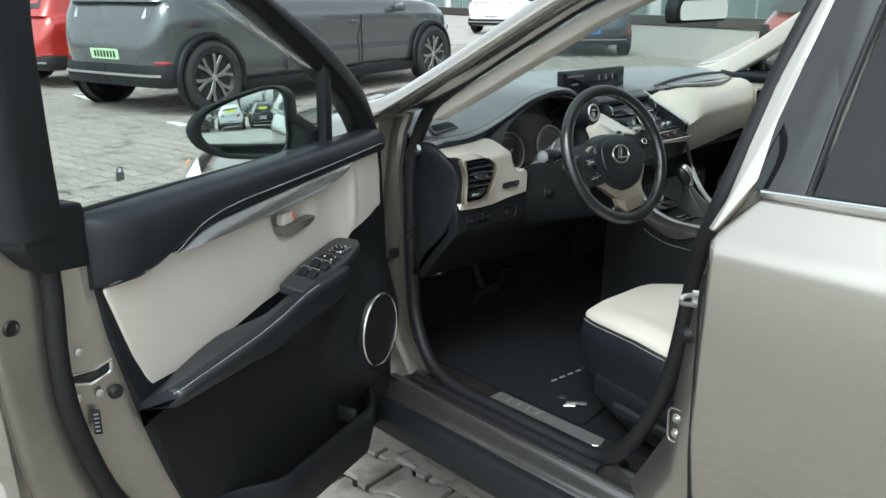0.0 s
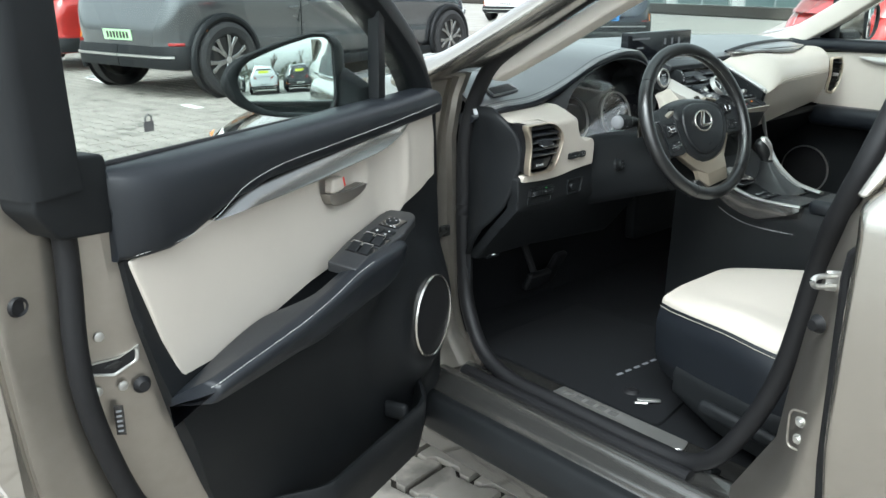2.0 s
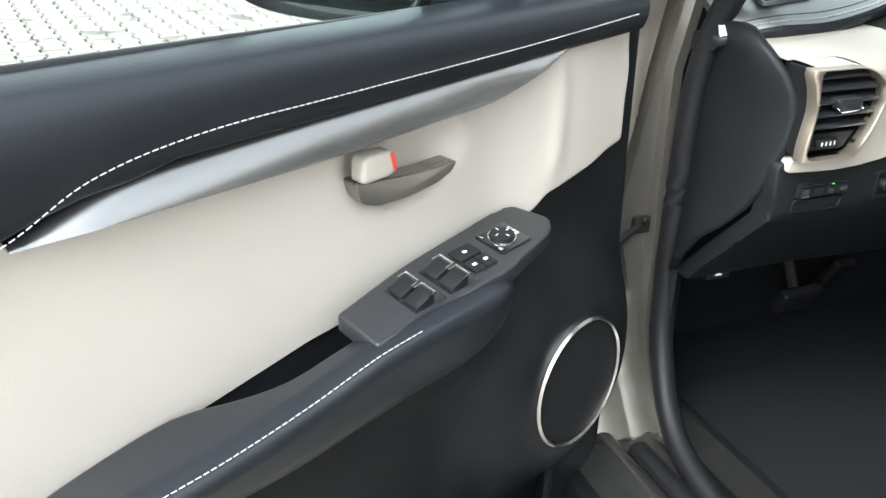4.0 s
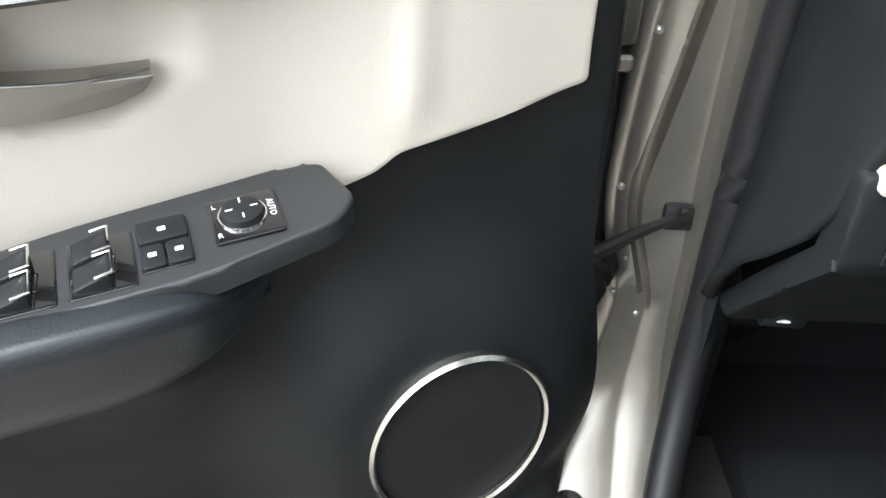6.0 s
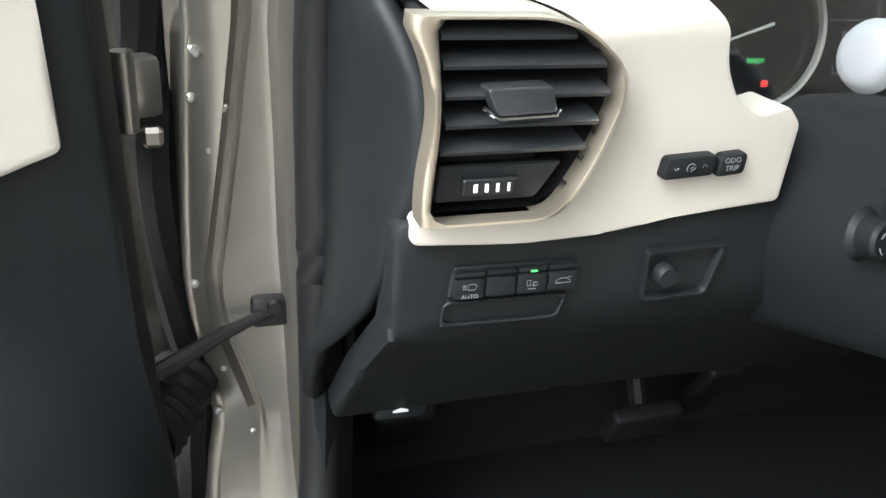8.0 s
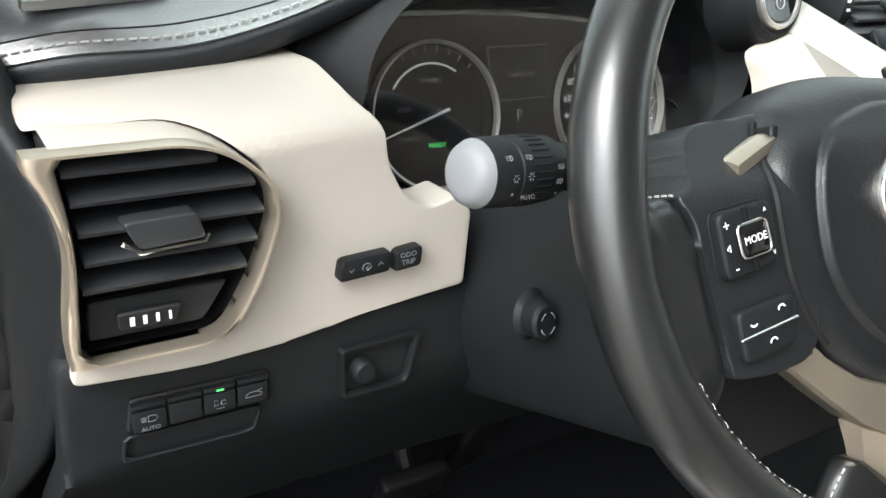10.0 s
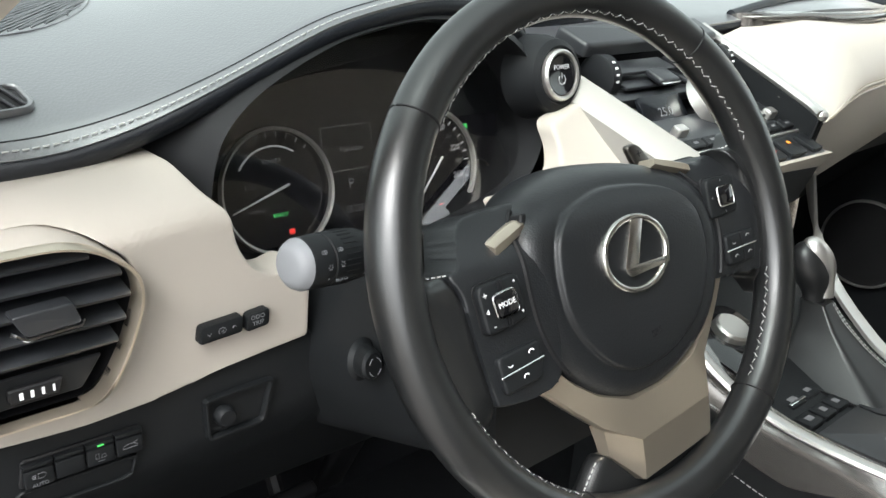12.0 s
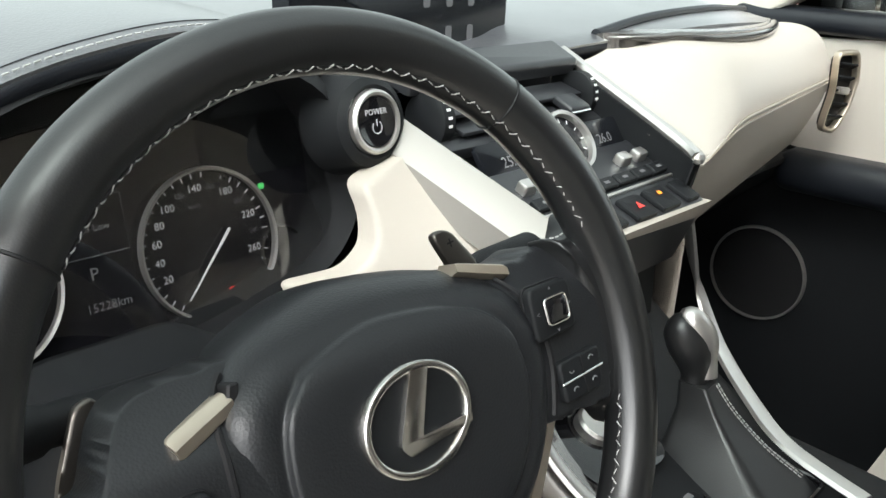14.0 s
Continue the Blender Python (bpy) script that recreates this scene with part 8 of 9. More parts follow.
# oval badge with a bent bar
BG = pose(0.0036, -0.0028, 0.0104, 0, 0, 7)
ov = [(0.0285 * math.cos(a), 0.0232 * math.sin(a)) for a in (2 * math.pi * k / 56 for k in range(56))]
part("badge_ring", ring_plate(ov, [(x * 0.865, y * 0.835) for x, y in ov], 0.0038, BG, 0.001, 80), "badge", wheel, "satin chrome oval badge", sharp=60)
part("badge_field", lathe([(0.0, 0.0010), (1.0, 0.0008)], 56, BG @ Matrix.Diagonal((0.0265, 0.0212, 1, 1))), "black_soft", wheel)
bar = [(0.0020, 0.0200), (-0.0135, -0.0070), (-0.0099, -0.0122), (0.0250, -0.0130), (0.0262, -0.0090), (-0.0012, -0.0066), (0.0120, 0.0190)]
part("badge_bar", slab(round_poly(bar, [0.001, 0.003, 0.002, 0.001, 0.001, 0.001, 0.001], 3), 0.0034, 0.0008, 2, m=BG), "badge", wheel)

# shift paddles behind the spokes
for sx, pd_, mk in ((-1, [(-0.1035, 0.0340), (-0.0960, 0.0362), (-0.0935, 0.0320), (-0.0975, 0.0100), (-0.1080, -0.0060), (-0.1200, -0.0080), (-0.1150, 0.0080)], (-0.1010, 0.0180)), (1, [(0.0900, 0.0640), (0.0985, 0.0660), (0.1050, 0.0630), (0.1190, 0.0420), (0.1260, 0.0200), (0.1120, 0.0180), (0.1000, 0.0420)], (0.1014, 0.0573))):
    part("shift_paddle", slab(round_poly(pd_, 0.004, 4), 0.005, 0.0018, 3, m=pose(0, 0, -0.0650)), "paddle", wheel, "satin grey metal shift paddle")
    part("paddle_mark", letters("+" if sx > 0 else "-", 0.010, pose(*mk, -0.0598, 0, 0, 8), 0.0001), "rubber", wheel)

# ---- other parked vehicles ----
def body_paint(name, color, metal=0.5):
    return material(name, color, 0.20, metal, coat=1.0, vary=0.04, vary_scale=3, rough_vary=0.04)


M["suv_paint"] = body_paint("dark_grey_metallic_paint", (0.085, 0.09, 0.095))
M["red_paint"] = body_paint("red_paint", (0.42, 0.03, 0.025), 0.2)
M["white_paint"] = body_paint("white_paint", (0.72, 0.73, 0.74), 0.0)
M["black_paint"] = body_paint("black_paint", (0.012, 0.012, 0.014), 0.2)
M["blue_paint"] = body_paint("dark_blue_paint", (0.02, 0.028, 0.045), 0.4)
M["orange_lens"] = material("orange_reflector", (0.75, 0.22, 0.03), 0.25, coat=0.5)
M["red_lens"] = material("red_tail_lens", (0.30, 0.02, 0.02), 0.15, coat=0.8)
M["clear_lens"] = material("clear_lamp_lens", (0.55, 0.57, 0.58), 0.12, 0.4, coat=0.8)
M["plate"] = material("pale_green_plate", (0.45, 0.66, 0.40), 0.5)
M["plate_white"] = material("white_plate", (0.75, 0.75, 0.72), 0.5)
M["yellow_sign"] = material("yellow_window_sign", (0.62, 0.68, 0.03), 0.6, vary=0.1, vary_scale=20)
M["blue_sign"] = material("blue_plastic", (0.04, 0.22, 0.55), 0.5)


def bg_wheel(parent, x, y, r, rim_r, side, spokes=6):
    """A wheel with tyre, dish and paired spokes; side: -1 for the car's left."""
    m = basis((x, y, r), (1, 0, 0), (0, 0, 1), (0, side, 0))
    w = part("wheel", lathe([(rim_r, -0.10), (rim_r, 0.08), (rim_r + 0.015, 0.10), (r - 0.05, 0.115), (r - 0.012, 0.10), (r, 0.07), (r, -0.10)], 48, m), "tyre", parent)
    part("rim", lathe([(0.0, 0.058), (rim_r * 0.9, 0.058), (rim_r * 0.95, 0.075), (rim_r, 0.095), (rim_r + 0.008, 0.090), (rim_r, 0.02)], 40, m), "dark_steel", w)
    for k in range(spokes):
        a = 360 * k / spokes + 15
        o = [(rim_r * 0.12, -0.02), (rim_r * 0.55, -0.035), (rim_r * 0.96, -0.085), (rim_r * 0.96, -0.03), (rim_r * 0.60, 0.0), (rim_r * 0.96, 0.03), (rim_r * 0.96, 0.085), (rim_r * 0.55, 0.035), (rim_r * 0.12, 0.02)]
        part("rim_spoke", slab(o, 0.03, 0.006, 1, m=m @ pose(0, 0, 0.058, 0, 0, a)), "strip_metal", w)
    part("hub_cap", lathe([(0, 0.088), (0.03, 0.086), (0.045, 0.075)], 20, m), "steel", w)
    return w


def suv(place, mat, label, L=4.5, W=1.85, H=1.62, wb=2.75, r=0.36, rim_r=0.25, lamp="red_lens", plate="plate_white", detail=True, sign=False):
    """A parked SUV: local x along the car to its nose, rear at x = 0, y to its left; built of body, cabin, wheels and trim."""
    c = new("parked_car")
    tagged(c, label, "car", "parked cars")
    rear_ax = (L - wb) * 0.48
    hz = H / 1.62
    xs = (0.0, 0.02, 0.05, 0.09, 0.14, 0.20, 0.30, 0.45, rear_ax, 1.6, L * 0.5, L * 0.66, L - 0.75, L - 0.45, L - 0.22, L - 0.08, L)
    tops = (0.62, 0.68, 0.76, 0.86, 0.96, 1.02, 1.05, 1.06, 1.06, 1.04, 1.02, 1.01, 0.97, 0.93, 0.86, 0.76, 0.62)
    lows = (0.40, 0.34, 0.29, 0.27, 0.25, 0.24, 0.24, 0.24, 0.24, 0.24, 0.24, 0.24, 0.24, 0.24, 0.26, 0.30, 0.38)
    wid = (0.60, 0.70, 0.78, 0.85, 0.90, 0.935, 0.965, 0.99, 1.0, 0.985, 0.98, 0.985, 1.0, 0.97, 0.91, 0.82, 0.70)
    rings = []
    for x, t, lo, w in zip(xs, tops, lows, wid):
        t, lo = t * hz, lo * hz
        hw = W / 2 * w
        h = t - lo
        half = [(0.80, 0.0), (0.93, 0.03), (0.975, 0.12), (0.972, 0.30), (0.962, 0.42), (0.978, 0.55), (1.0, 0.68), (0.992, 0.80), (0.955, 0.91), (0.90, 0.97), (0.80, 1.0)]
        prof = [(-hw * a, lo + h * b) for a, b in half] + [(0, t + 0.02)] + [(hw * a, lo + h * b) for a, b in half[::-1]]
        rings.append([(x, y, z) for y, z in prof])
    smooth = []
    for i in range(len(rings) - 1):
        for k in range(3):
            smooth.append([Vector(p).lerp(Vector(q), k / 3) for p, q in zip(rings[i], rings[i + 1])])
    smooth.append([Vector(p) for p in rings[-1]])
    part("body", loft(smooth), mat, c, sharp=50)

    def plan(u, out=0.0):
        """A point and outward normal on the rounded tail; u from 0 at the middle to 1 beside the rear wheel."""
        i = min(len(xs) - 2, int(u * 7))
        f = u * 7 - i
        if u < 0.001:
            return Vector((xs[0] - out, 0, 0)), Vector((-1, 0, 0))
        w0, w1 = (0 if i == 0 else wid[i]), wid[i + 1]
        x0_, x1_ = xs[i], xs[i + 1]
        p = Vector((x0_ + (x1_ - x0_) * f, W / 2 * (w0 + (w1 - w0) * f), 0))
        d = Vector((x1_ - x0_, W / 2 * (w1 - w0), 0)).normalized()
        n = Vector((-d.y, d.x, 0))
        return p + n * out, n

    def wrap(z0, z1, out, u0, u1, s, n=14):
        """A band round the tail corner on side s."""
        band = []
        for k in range(n + 1):
            p, nn = plan(u0 + (u1 - u0) * k / n)
            band.append([(q.x, s * q.y, z) for q, z in ((p - nn * 0.03, z0), (p + nn * out * 0.6, z0), (p + nn * out, z0 + (z1 - z0) * 0.25), (p + nn * out, z0 + (z1 - z0) * 0.75), (p + nn * out * 0.5, z1), (p - nn * 0.03, z1))])
        return loft(band)

    # cabin
    cab = []
    for z, x0, x1, w in ((1.00, 0.10, L - 1.15, 0.86), (1.20, 0.22, L - 1.55, 0.80), (1.42, 0.42, L - 2.0, 0.70), (1.56, 0.60, L - 2.35, 0.64), (1.62, 0.85, L - 2.6, 0.56)):
        z = z * H / 1.62
        hw = W / 2 * w
        cab.append([(x, y, z) for x, y in round_poly([(x0, -hw), (x1, -hw), (x1, hw), (x0, hw)], 0.22, 4)])
    part("cabin", loft(cab), mat, c, sharp=40)
    for s in (-1, 1):
        part("side_window", loft([[(x, s * (W / 2 * (0.86 - 0.30 * (z - 1.0)) + 0.012), z * H / 1.62) for x, z in ((0.55, 1.09), (L - 1.65, 1.07), (L - 2.15, 1.40), (0.75, 1.42))], [(x, s * (W / 2 * (0.86 - 0.30 * (z - 1.0)) - 0.02), z * H / 1.62) for x, z in ((0.55, 1.09), (L - 1.65, 1.07), (L - 2.15, 1.40), (0.75, 1.42))]]), "piano", c)
        part("sill_trim", box(wb - 0.9, 0.05, 0.12, 0.02, 2, m=pose(rear_ax + wb / 2, s * (W / 2 - 0.015), 0.27)), "black", c)
        for ax in (rear_ax, rear_ax + wb):
            bg_wheel(c, ax, s * (W / 2 - 0.050), r, rim_r, s)
            arch = [(ax + (r + 0.055) * math.cos(radians(a)), s * (W / 2 + 0.002), r + (r + 0.055) * math.sin(radians(a))) for a in range(-18, 199, 9)]
            part("wheel_arch", tube(arch, 0.038, 8, up=(0, 1, 0)), "black", c)
            part("arch_shade", lathe([(0.0, 0.0), (r + 0.04, 0.0), (r + 0.04, 0.012), (0.0, 0.012)], 36, basis((ax, s * (W / 2 - 0.010), r), (1, 0, 0), (0, 0, 1), (0, s, 0))), "rubber", c)
        for k, xx in enumerate((rear_ax + wb * 0.28, rear_ax + wb * 0.62)):
            part("door_gap", box(0.010, 0.012, 0.62, 0, m=pose(xx, s * (W / 2 * 0.985 - 0.002), 0.70)), "rubber", c)
            part("door_handle", box(0.16, 0.03, 0.03, 0.01, 2, m=pose(xx - 0.14, s * (W / 2 * 0.985 + 0.005), 0.93)), mat, c)
    # rear end
    part("rear_window", slab(round_poly([(-W * 0.34, 1.10), (W * 0.34, 1.10), (W * 0.27, 1.42), (-W * 0.27, 1.42)], 0.05), 0.02, 0.004, 1, bend=lambda u, v: -0.72 * (v - 1.0), m=basis((0.10, 0, 0), (0, 1, 0), (0, 0, 1), (-1, 0, 0))), "piano", c)
    for s in (-1, 1):
        part("rear_bumper", wrap(0.27 * hz, 0.46 * hz, 0.030, 0.001, 1.0, s), "black", c, "black plastic bumper half")
        part("bumper_trim", wrap(0.355 * hz, 0.385 * hz, 0.045, 0.001, 0.42, s), "silver", c)
    part("number_plate", box(0.012, 0.50, 0.115, 0.003, 1, m=pose(-0.006, 0, 0.545 * hz, 0, -8, 0)), plate, c, "number plate with dark bars")
    for k in range(7):
        part("plate_bar", box(0.003, 0.034, 0.07, 0, m=pose(-0.013, -0.18 + 0.058 * k, 0.545 * hz, 0, -8, 0)), "dark_steel", c)
    for s in (-1, 1):
        for k in range(3 if detail else 1):
            x0 = 0.155 + 0.030 * k
            y0 = W / 2 * (0.62 + 0.115 * k)
            half_w = 0.032 if detail else 0.17
            m_l = basis((x0 - 0.012, s * y0, 0.90 * hz), Vector((0.25, s * 0.97, 0)).normalized(), Vector((0.42, 0, 0.91)), Vector((-0.87, s * 0.24, 0.40)).normalized())
            part("tail_lamp", slab(round_poly([(-half_w, -0.07), (half_w * 0.6, -0.07), (half_w * 1.4, 0.07), (-half_w * 0.2, 0.07)], 0.014), 0.035, 0.006, 2, m=m_l), lamp, c)
        pr, nr = plan(0.93, 0.012)
        part("reflector", box(0.045, 0.02, 0.14, 0.006, 2, m=basis((pr.x, s * pr.y, 0.54 * hz), (-s * nr.y, nr.x, 0) if s > 0 else (nr.y, nr.x, 0), (nr.x, s * nr.y, 0), (0, 0, 1)) @ pose(0, 0, 0, 0, 10, 0)), "orange_lens", c)
        part("bumper_reflector", wrap(0.465 * hz, 0.490 * hz, 0.014, 0.30, 0.62, s, 6), "red_lens", c)
    # nose
    part("grille", box(0.05, W * 0.55, 0.28, 0.03, 2, m=pose(L - 0.03, 0, 0.55)), "black", c)
    for s in (-1, 1):
        part("head_lamp", box(0.20, 0.34, 0.11, 0.03, 3, m=pose(L - 0.17, s * W * 0.36, 0.76, 0, 0, s * -25)), "clear_lens", c)
        part("side_mirror", box(0.10, 0.18, 0.12, 0.035, 3, m=pose(L - 1.55, s * (W / 2 + 0.06), 1.10)), mat, c)
    if sign:
        part("window_sign", slab(round_poly([(-0.33, 1.18), (0.33, 1.18), (0.30, 1.32), (-0.30, 1.32)], 0.02), 0.01, 0, bend=lambda u, v: -0.72 * (v - 1.0), m=basis((0.07, 0, 0), (0, 1, 0), (0, 0, 1), (-1, 0, 0))), "yellow_sign", c, "yellow sign in the rear window")
    c.matrix_basis = place
    return c


# dark grey SUV across the aisle
ang = math.degrees(math.atan2(8.675 - 7.715, 6.721 - 2.581))
SW = 2.0
wbx = 4.25
rear = (5.6 - wbx) * 0.48
hub = Vector((2.581, 7.715))
dirv = Vector((math.cos(radians(ang)), math.sin(radians(ang))))
nrm2 = Vector((-dirv.y, dirv.x))
origin = hub - dirv * rear + nrm2 * (SW / 2 - 0.02)
suv(pose(origin.x, origin.y, 0, 0, 0, ang), "suv_paint", "dark grey electric SUV with black sills and bright wheels", 5.6, SW, 1.98, wbx, 0.40, 0.275, "clear_lens", "plate")
o2 = origin + nrm2 * 3.6 + dirv * 0.9
suv(pose(o2.x, o2.y, 0, 0, 0, ang), "red_paint", "bright red SUV beside the grey one", 4.6, 1.85, 1.62, 2.8, 0.36, 0.25)
suv(pose(11.8, 9.7, 0, 0, 0, 45), "blue_paint", "dark blue car seen through the windscreen", 4.4, 1.8, 1.5, 2.7, 0.33, 0.23, "red_lens", "blue_sign")
suv(pose(6.2, 2.9, 0, 0, 0, -35), "red_paint", "red car on the far side", 4.4, 1.82, 1.5, 2.7, 0.34, 0.24)
suv(pose(17.0, 17.5, 0, 0, 0, 20), "white_paint", "white car parked far across the yard", 4.4, 1.8, 1.5, 2.7, 0.33, 0.23)
# row behind, seen in the door mirror
suv(pose(-2.35, -14.5, 0, 0, 0, -92), "white_paint", "white SUV with a yellow window sign", 4.45, 1.85, 1.65, 2.67, 0.36, 0.25, detail=False, sign=True)
suv(pose(0.05, -14.9, 0, 0, 0, -92), "black_paint", "black SUV with a yellow window sign", 4.45, 1.85, 1.62, 2.67, 0.36, 0.25, detail=False, sign=True)
suv(pose(2.6, -15.1, 0, 0, 0, -92), "suv_paint", "dark estate car in the row behind", 4.5, 1.82, 1.5, 2.7, 0.34, 0.24, detail=False)
suv(pose(-4.9, -14.2, 0, 0, 0, -92), "black_paint", "black car in the row behind", 4.5, 1.85, 1.6, 2.7, 0.35, 0.25, detail=False, sign=True)

# ---- showroom front beyond the yard ----
M["render_wall"] = material("pale_rendered_wall", (0.55, 0.56, 0.55), 0.85, bump=0.3, bump_scale=60, vary=0.08, vary_scale=1.5)
M["frame_alu"] = material("grey_aluminium_frame", (0.42, 0.46, 0.46), 0.4, 0.7, vary=0.05, vary_scale=5)
M["shop_glass"] = material("shop_glass", (0.10, 0.15, 0.15), 0.05, coat=0.6)
house = new("showroom")
tagged(house, "low pale showroom with a glazed front", "building")
BF = basis((24.0, 12.0, 0), (0.25, 0.968, 0), (0, 0, 1), (-0.968, 0.25, 0))
part("wall", slab([(-14, 0), (30, 0), (30, 3.5), (-14, 3.5)], 0.4, 0.02, 1, m=BF @ pose(0, 0, -0.5)), "render_wall", house)
part("roof_edge", box(44.6, 0.4, 0.5, 0.04, 1, m=BF @ pose(8, 3.6, -0.1)), "frame_alu", house)
part("plinth", box(44, 0.35, 0.14, 0.02, 1, m=BF @ pose(8, 0.17, -0.03)), "joint", house)
for k in range(12):
    x = -12 + 3.2 * k
    w = part("window", box(2.6, 3.0, 0.10, 0.01, 1, m=BF @ pose(x, 1.75, -0.08)), "frame_alu", house)
    for j in range(2):
        part("pane", box(1.16, 2.75, 0.02, 0.0, m=BF @ pose(x - 0.63 + 1.26 * j, 1.75, -0.02)), "shop_glass", w)

# bare trees and a lamp post behind the row of cars
M["bark"] = material("grey_bark", (0.12, 0.10, 0.08), 0.9, bump=0.6, bump_scale=40, vary=0.25, vary_scale=6)
M["twig"] = material("bare_twigs", (0.10, 0.085, 0.07), 0.9)
M["hedge"] = material("dark_hedge_leaf", (0.05, 0.06, 0.035), 0.8, vary=0.3, vary_scale=4)


def bare_tree(x, y, h, seed):
    rg = random.Random(seed)
    t = new("bare_tree")
    tagged(t, "bare winter tree with thin branching twigs", "tree", "trees behind the cars")
    trunk, twigs = [], []

    def grow(p, d, length, rad, level):
        pts, q = [p], p
        for k in range(4):
            d = (d + Vector((rg.uniform(-0.2, 0.2), rg.uniform(-0.2, 0.2), rg.uniform(0, 0.15)))).normalized()
            q = q + d * length / 4
            pts.append(q)
        (trunk if level < 2 else twigs).append(tube(pts, [rad * (1 - 0.12 * k) for k in range(5)], 5 if level < 2 else 3))
        if level < 4:
            for k in range(3 if level else 5):
                f = rg.uniform(0.45, 1.0)
                b = pts[min(4, int(f * 4))]
                nd = (d + Vector((rg.uniform(-0.9, 0.9), rg.uniform(-0.9, 0.9), rg.uniform(0.0, 0.6)))).normalized()
                grow(b, nd, length * rg.uniform(0.45, 0.65), rad * 0.5, level + 1)
    grow(Vector((0, 0, 0)), Vector((0, 0, 1)), h * 0.5, h * 0.022, 0)
    part("trunk", join(*trunk), "bark", t)
    part("crown", join(*twigs), "twig", t)
    t.matrix_basis = pose(x, y, -0.02)


for k, (x, y, h) in enumerate(((-16, -58, 9), (-9.5, -62, 10), (-3.5, -66, 9), (4.5, -60, 8), (12, -63, 11), (20, -58, 9))):
    bare_tree(x, y, h, k)
lamp = new("street_lamp")
tagged(lamp, "tall grey steel street lamp behind the cars", "street lamp")
part("pole", tube([(-5.5, -38, 0), (-5.5, -38, 4), (-5.5, -38, 8.5)], [0.09, 0.07, 0.05], 10), "frame_alu", lamp)
part("lamp_head", box(0.25, 0.8, 0.12, 0.04, 2, m=pose(-5.5, -37.7, 8.55)), "frame_alu", lamp)
hv, hf = [], []
rh = random.Random(9)
for k in range(5200):
    x, y = rh.uniform(-40, 40), rh.uniform(-48, -42)
    z = rh.uniform(0.0, 2.2 + 0.9 * math.sin(x * 0.35) + 0.6 * math.sin(x * 0.9 + 1))
    a, b = Vector((rh.uniform(-1, 1), rh.uniform(-1, 1), rh.uniform(-1, 1))).normalized() * 0.28, Vector((rh.uniform(-1, 1), rh.uniform(-1, 1), rh.uniform(-1, 1))).normalized() * 0.28
    o = len(hv)
    p = Vector((x, y, z))
    hv += [tuple(p), tuple(p + a), tuple(p + a + b), tuple(p + b)]
    hf.append((o, o + 1, o + 2, o + 3))
hm = bpy.data.meshes.new("far_hedge")
hm.from_pydata(hv, [], hf)
hm.materials.append(M["hedge"])
tagged(new("far_hedge", hm), "dark scrubby hedge far behind the cars", "hedge", kind="stuff")

# ---- interlocking blocks, the nearest as pieces of their own ----
def block_mesh():
    g = 0.0080
    half = [(-0.100 + g, 0.0825 - g), (-0.062, 0.0825 - g), (-0.040, 0.060 - g), (0.040, 0.060 - g), (0.062, 0.0825 - g), (0.100 - g, 0.0825 - g)]
    outline = [(u, -v) for u, v in half] + [(u, v) for u, v in half[::-1]]
    n = len(outline)
    top = [(u * 0.975, v * 0.97, 0.0) for u, v in outline]
    low = [(u, v, -0.006) for u, v in outline]
    foot = [(u, v, -0.03) for u, v in outline]
    faces = [tuple(range(n))]
    for i in range(n):
        j = (i + 1) % n
        faces.append((i, n + i, n + j, j))
        faces.append((n + i, 2 * n + i, 2 * n + j, n + j))
    return top + low + foot, faces


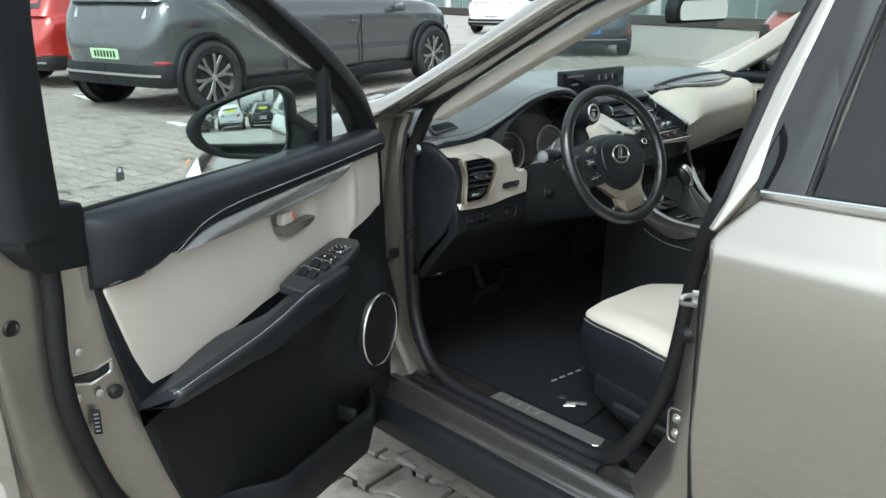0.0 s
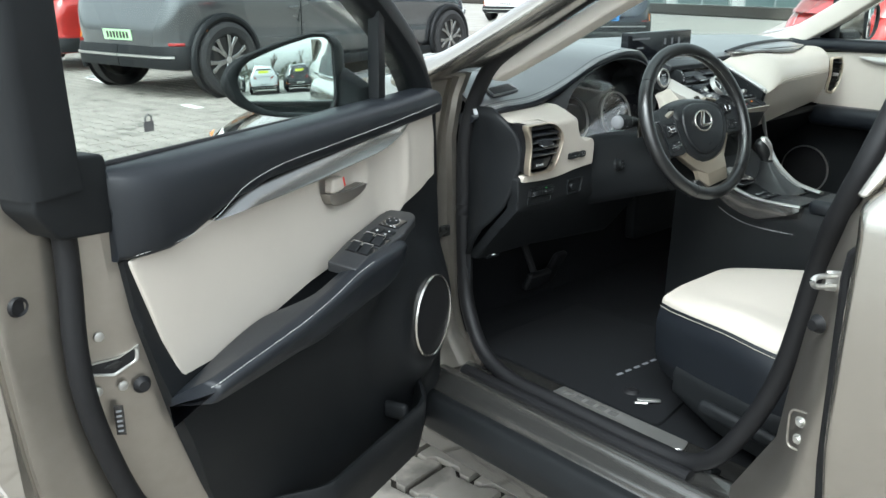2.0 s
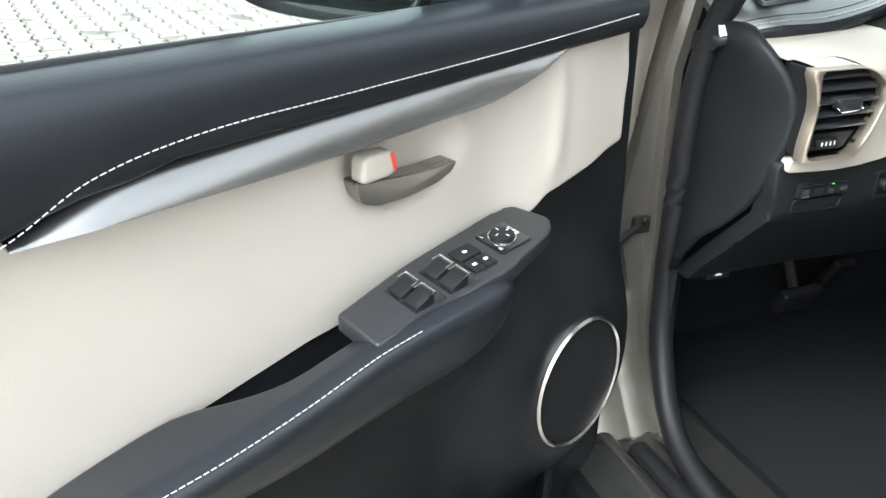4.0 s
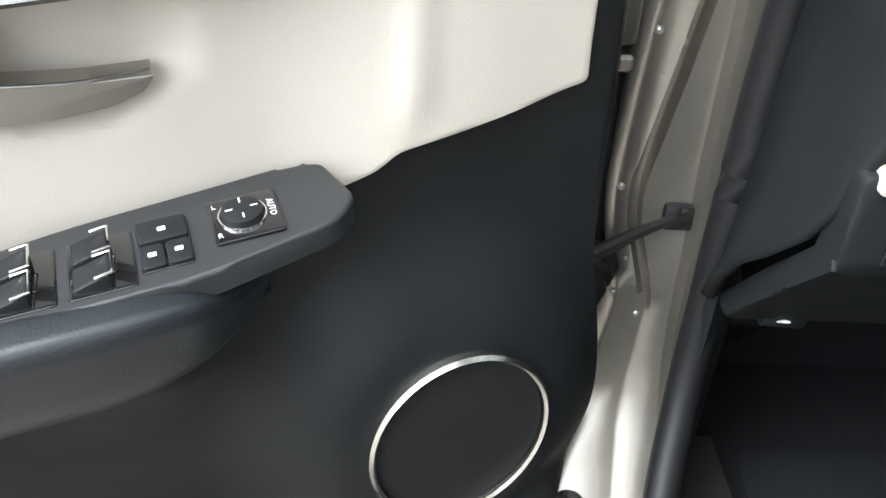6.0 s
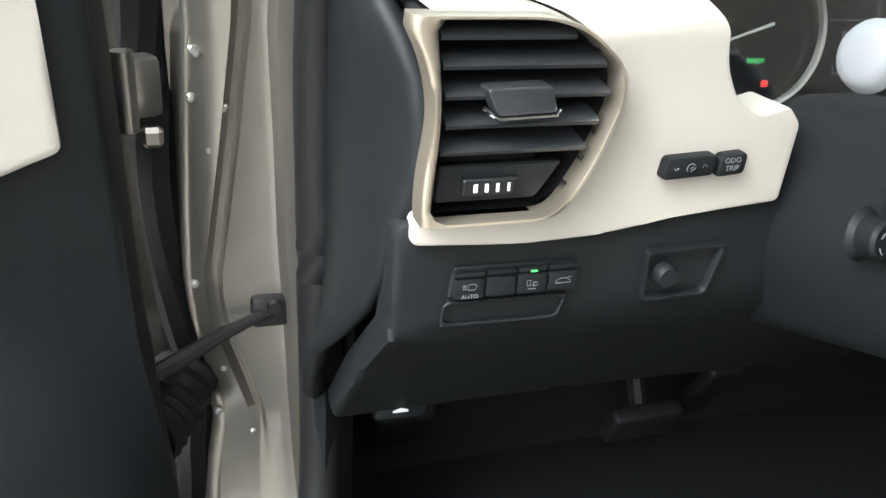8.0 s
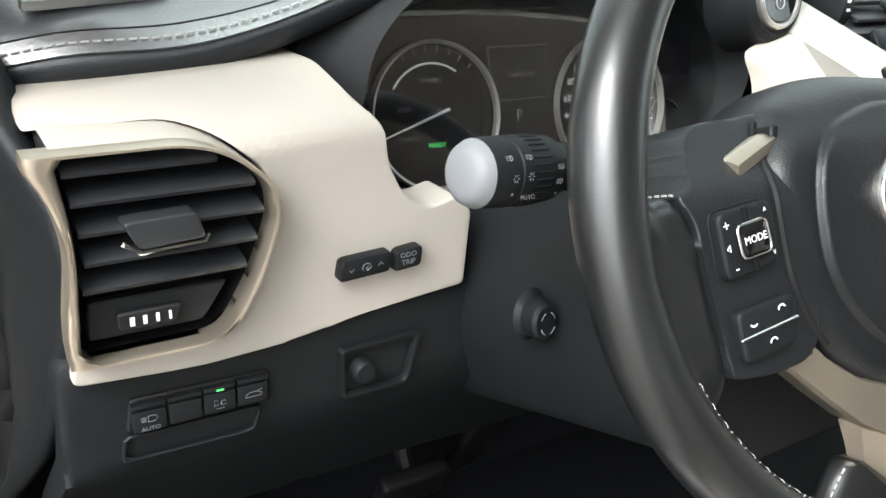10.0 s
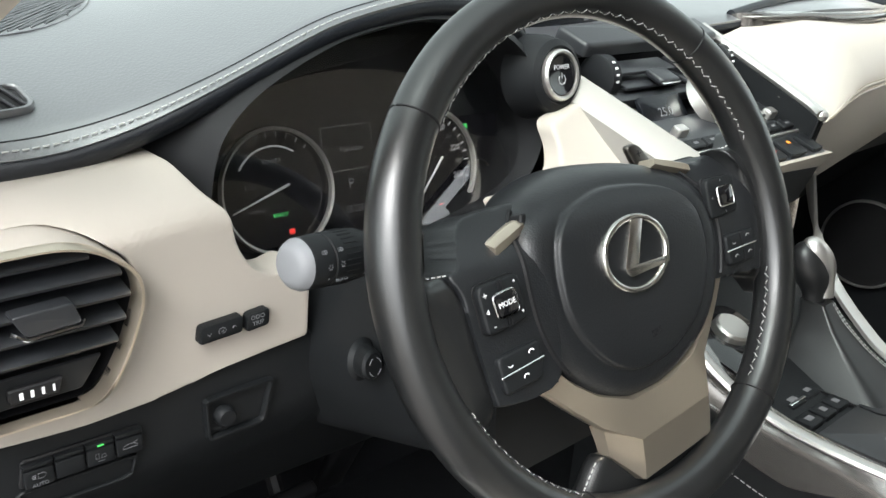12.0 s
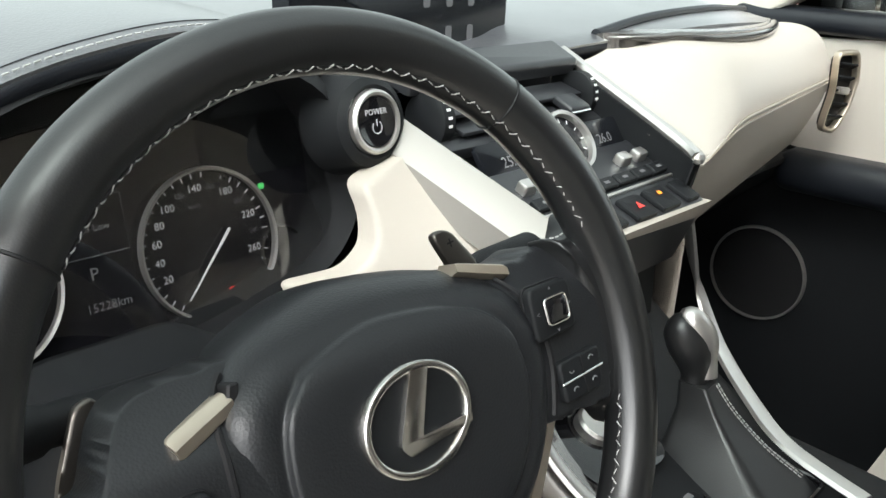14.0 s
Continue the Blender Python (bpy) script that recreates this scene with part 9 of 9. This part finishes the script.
bv, bf = block_mesh()
block_me = bpy.data.meshes.new("paving_block")
block_me.from_pydata(bv, [], [f[::-1] if k else f for k, f in enumerate(bf)])
block_me.materials.append(M["paving"])
block_me.update()
PA = radians(-82)
rng = np.random.RandomState(4)
rest_v, rest_f, near_left = [], [], 300
cells = []
for i in range(-90, 90):
    for j in range(-130, 130):
        u = i * 0.2 + (0.1 if j % 2 else 0.0)
        v = j * 0.1425
        x = -0.55 + u * math.cos(PA) - v * math.sin(PA)
        y = 0.55 + u * math.sin(PA) + v * math.cos(PA)
        if -5.9 < x < 12.9 and -7.9 < y < 14.9:
            cells.append((x, y))
near = sorted(cells, key=lambda c: min(math.hypot(c[0] + 0.75, c[1] - 0.6), math.hypot(c[0] + 1.45, c[1] - 1.5), math.hypot(c[0] + 1.1, c[1] - 3.0)))
for k, (x, y) in enumerate(near):
    dz, tx, ty, rz = rng.uniform(-0.0025, 0.0015), rng.uniform(-0.8, 0.8), rng.uniform(-0.8, 0.8), rng.uniform(-0.7, 0.7)
    m = pose(x, y, dz, tx, ty, math.degrees(PA) + rz)
    if k < 300:
        ob = new("paving_block", block_me)
        ob.parent = bed
        ob.matrix_basis = m
    elif not (-0.85 < x < 0.85 and -2.2 < y < 0.2):
        o = len(rest_v)
        rest_v += [tuple(m @ Vector(p)) for p in bv]
        rest_f += [tuple(q + o for q in (f[::-1] if i else f)) for i, f in enumerate(bf)]
me = bpy.data.meshes.new("paving_blocks_beyond")
me.from_pydata(rest_v, [], rest_f)
me.materials.append(M["paving"])
me.update()
ob = new("paving_rest", me)
ob.parent = bed
tagged(ob, "grey interlocking concrete blocks", kind="stuff")
# painted bay lines
for pts in (((1.98, 9.80), (2.08, 9.70), (2.18, 10.62), (2.06, 10.70)), ((2.08, 10.45), (2.08, 10.70), (3.3, 11.45), (3.3, 11.20)), ((1.86, 7.42), (1.96, 7.42), (1.96, 7.08), (1.86, 7.08))):
    ln = link_mesh("bay_line", slab(list(pts), 0.003, 0, m=floor_plane(0.001)), "line")
    tagged(ln, "worn white painted parking bay line", "road marking", kind="structure")
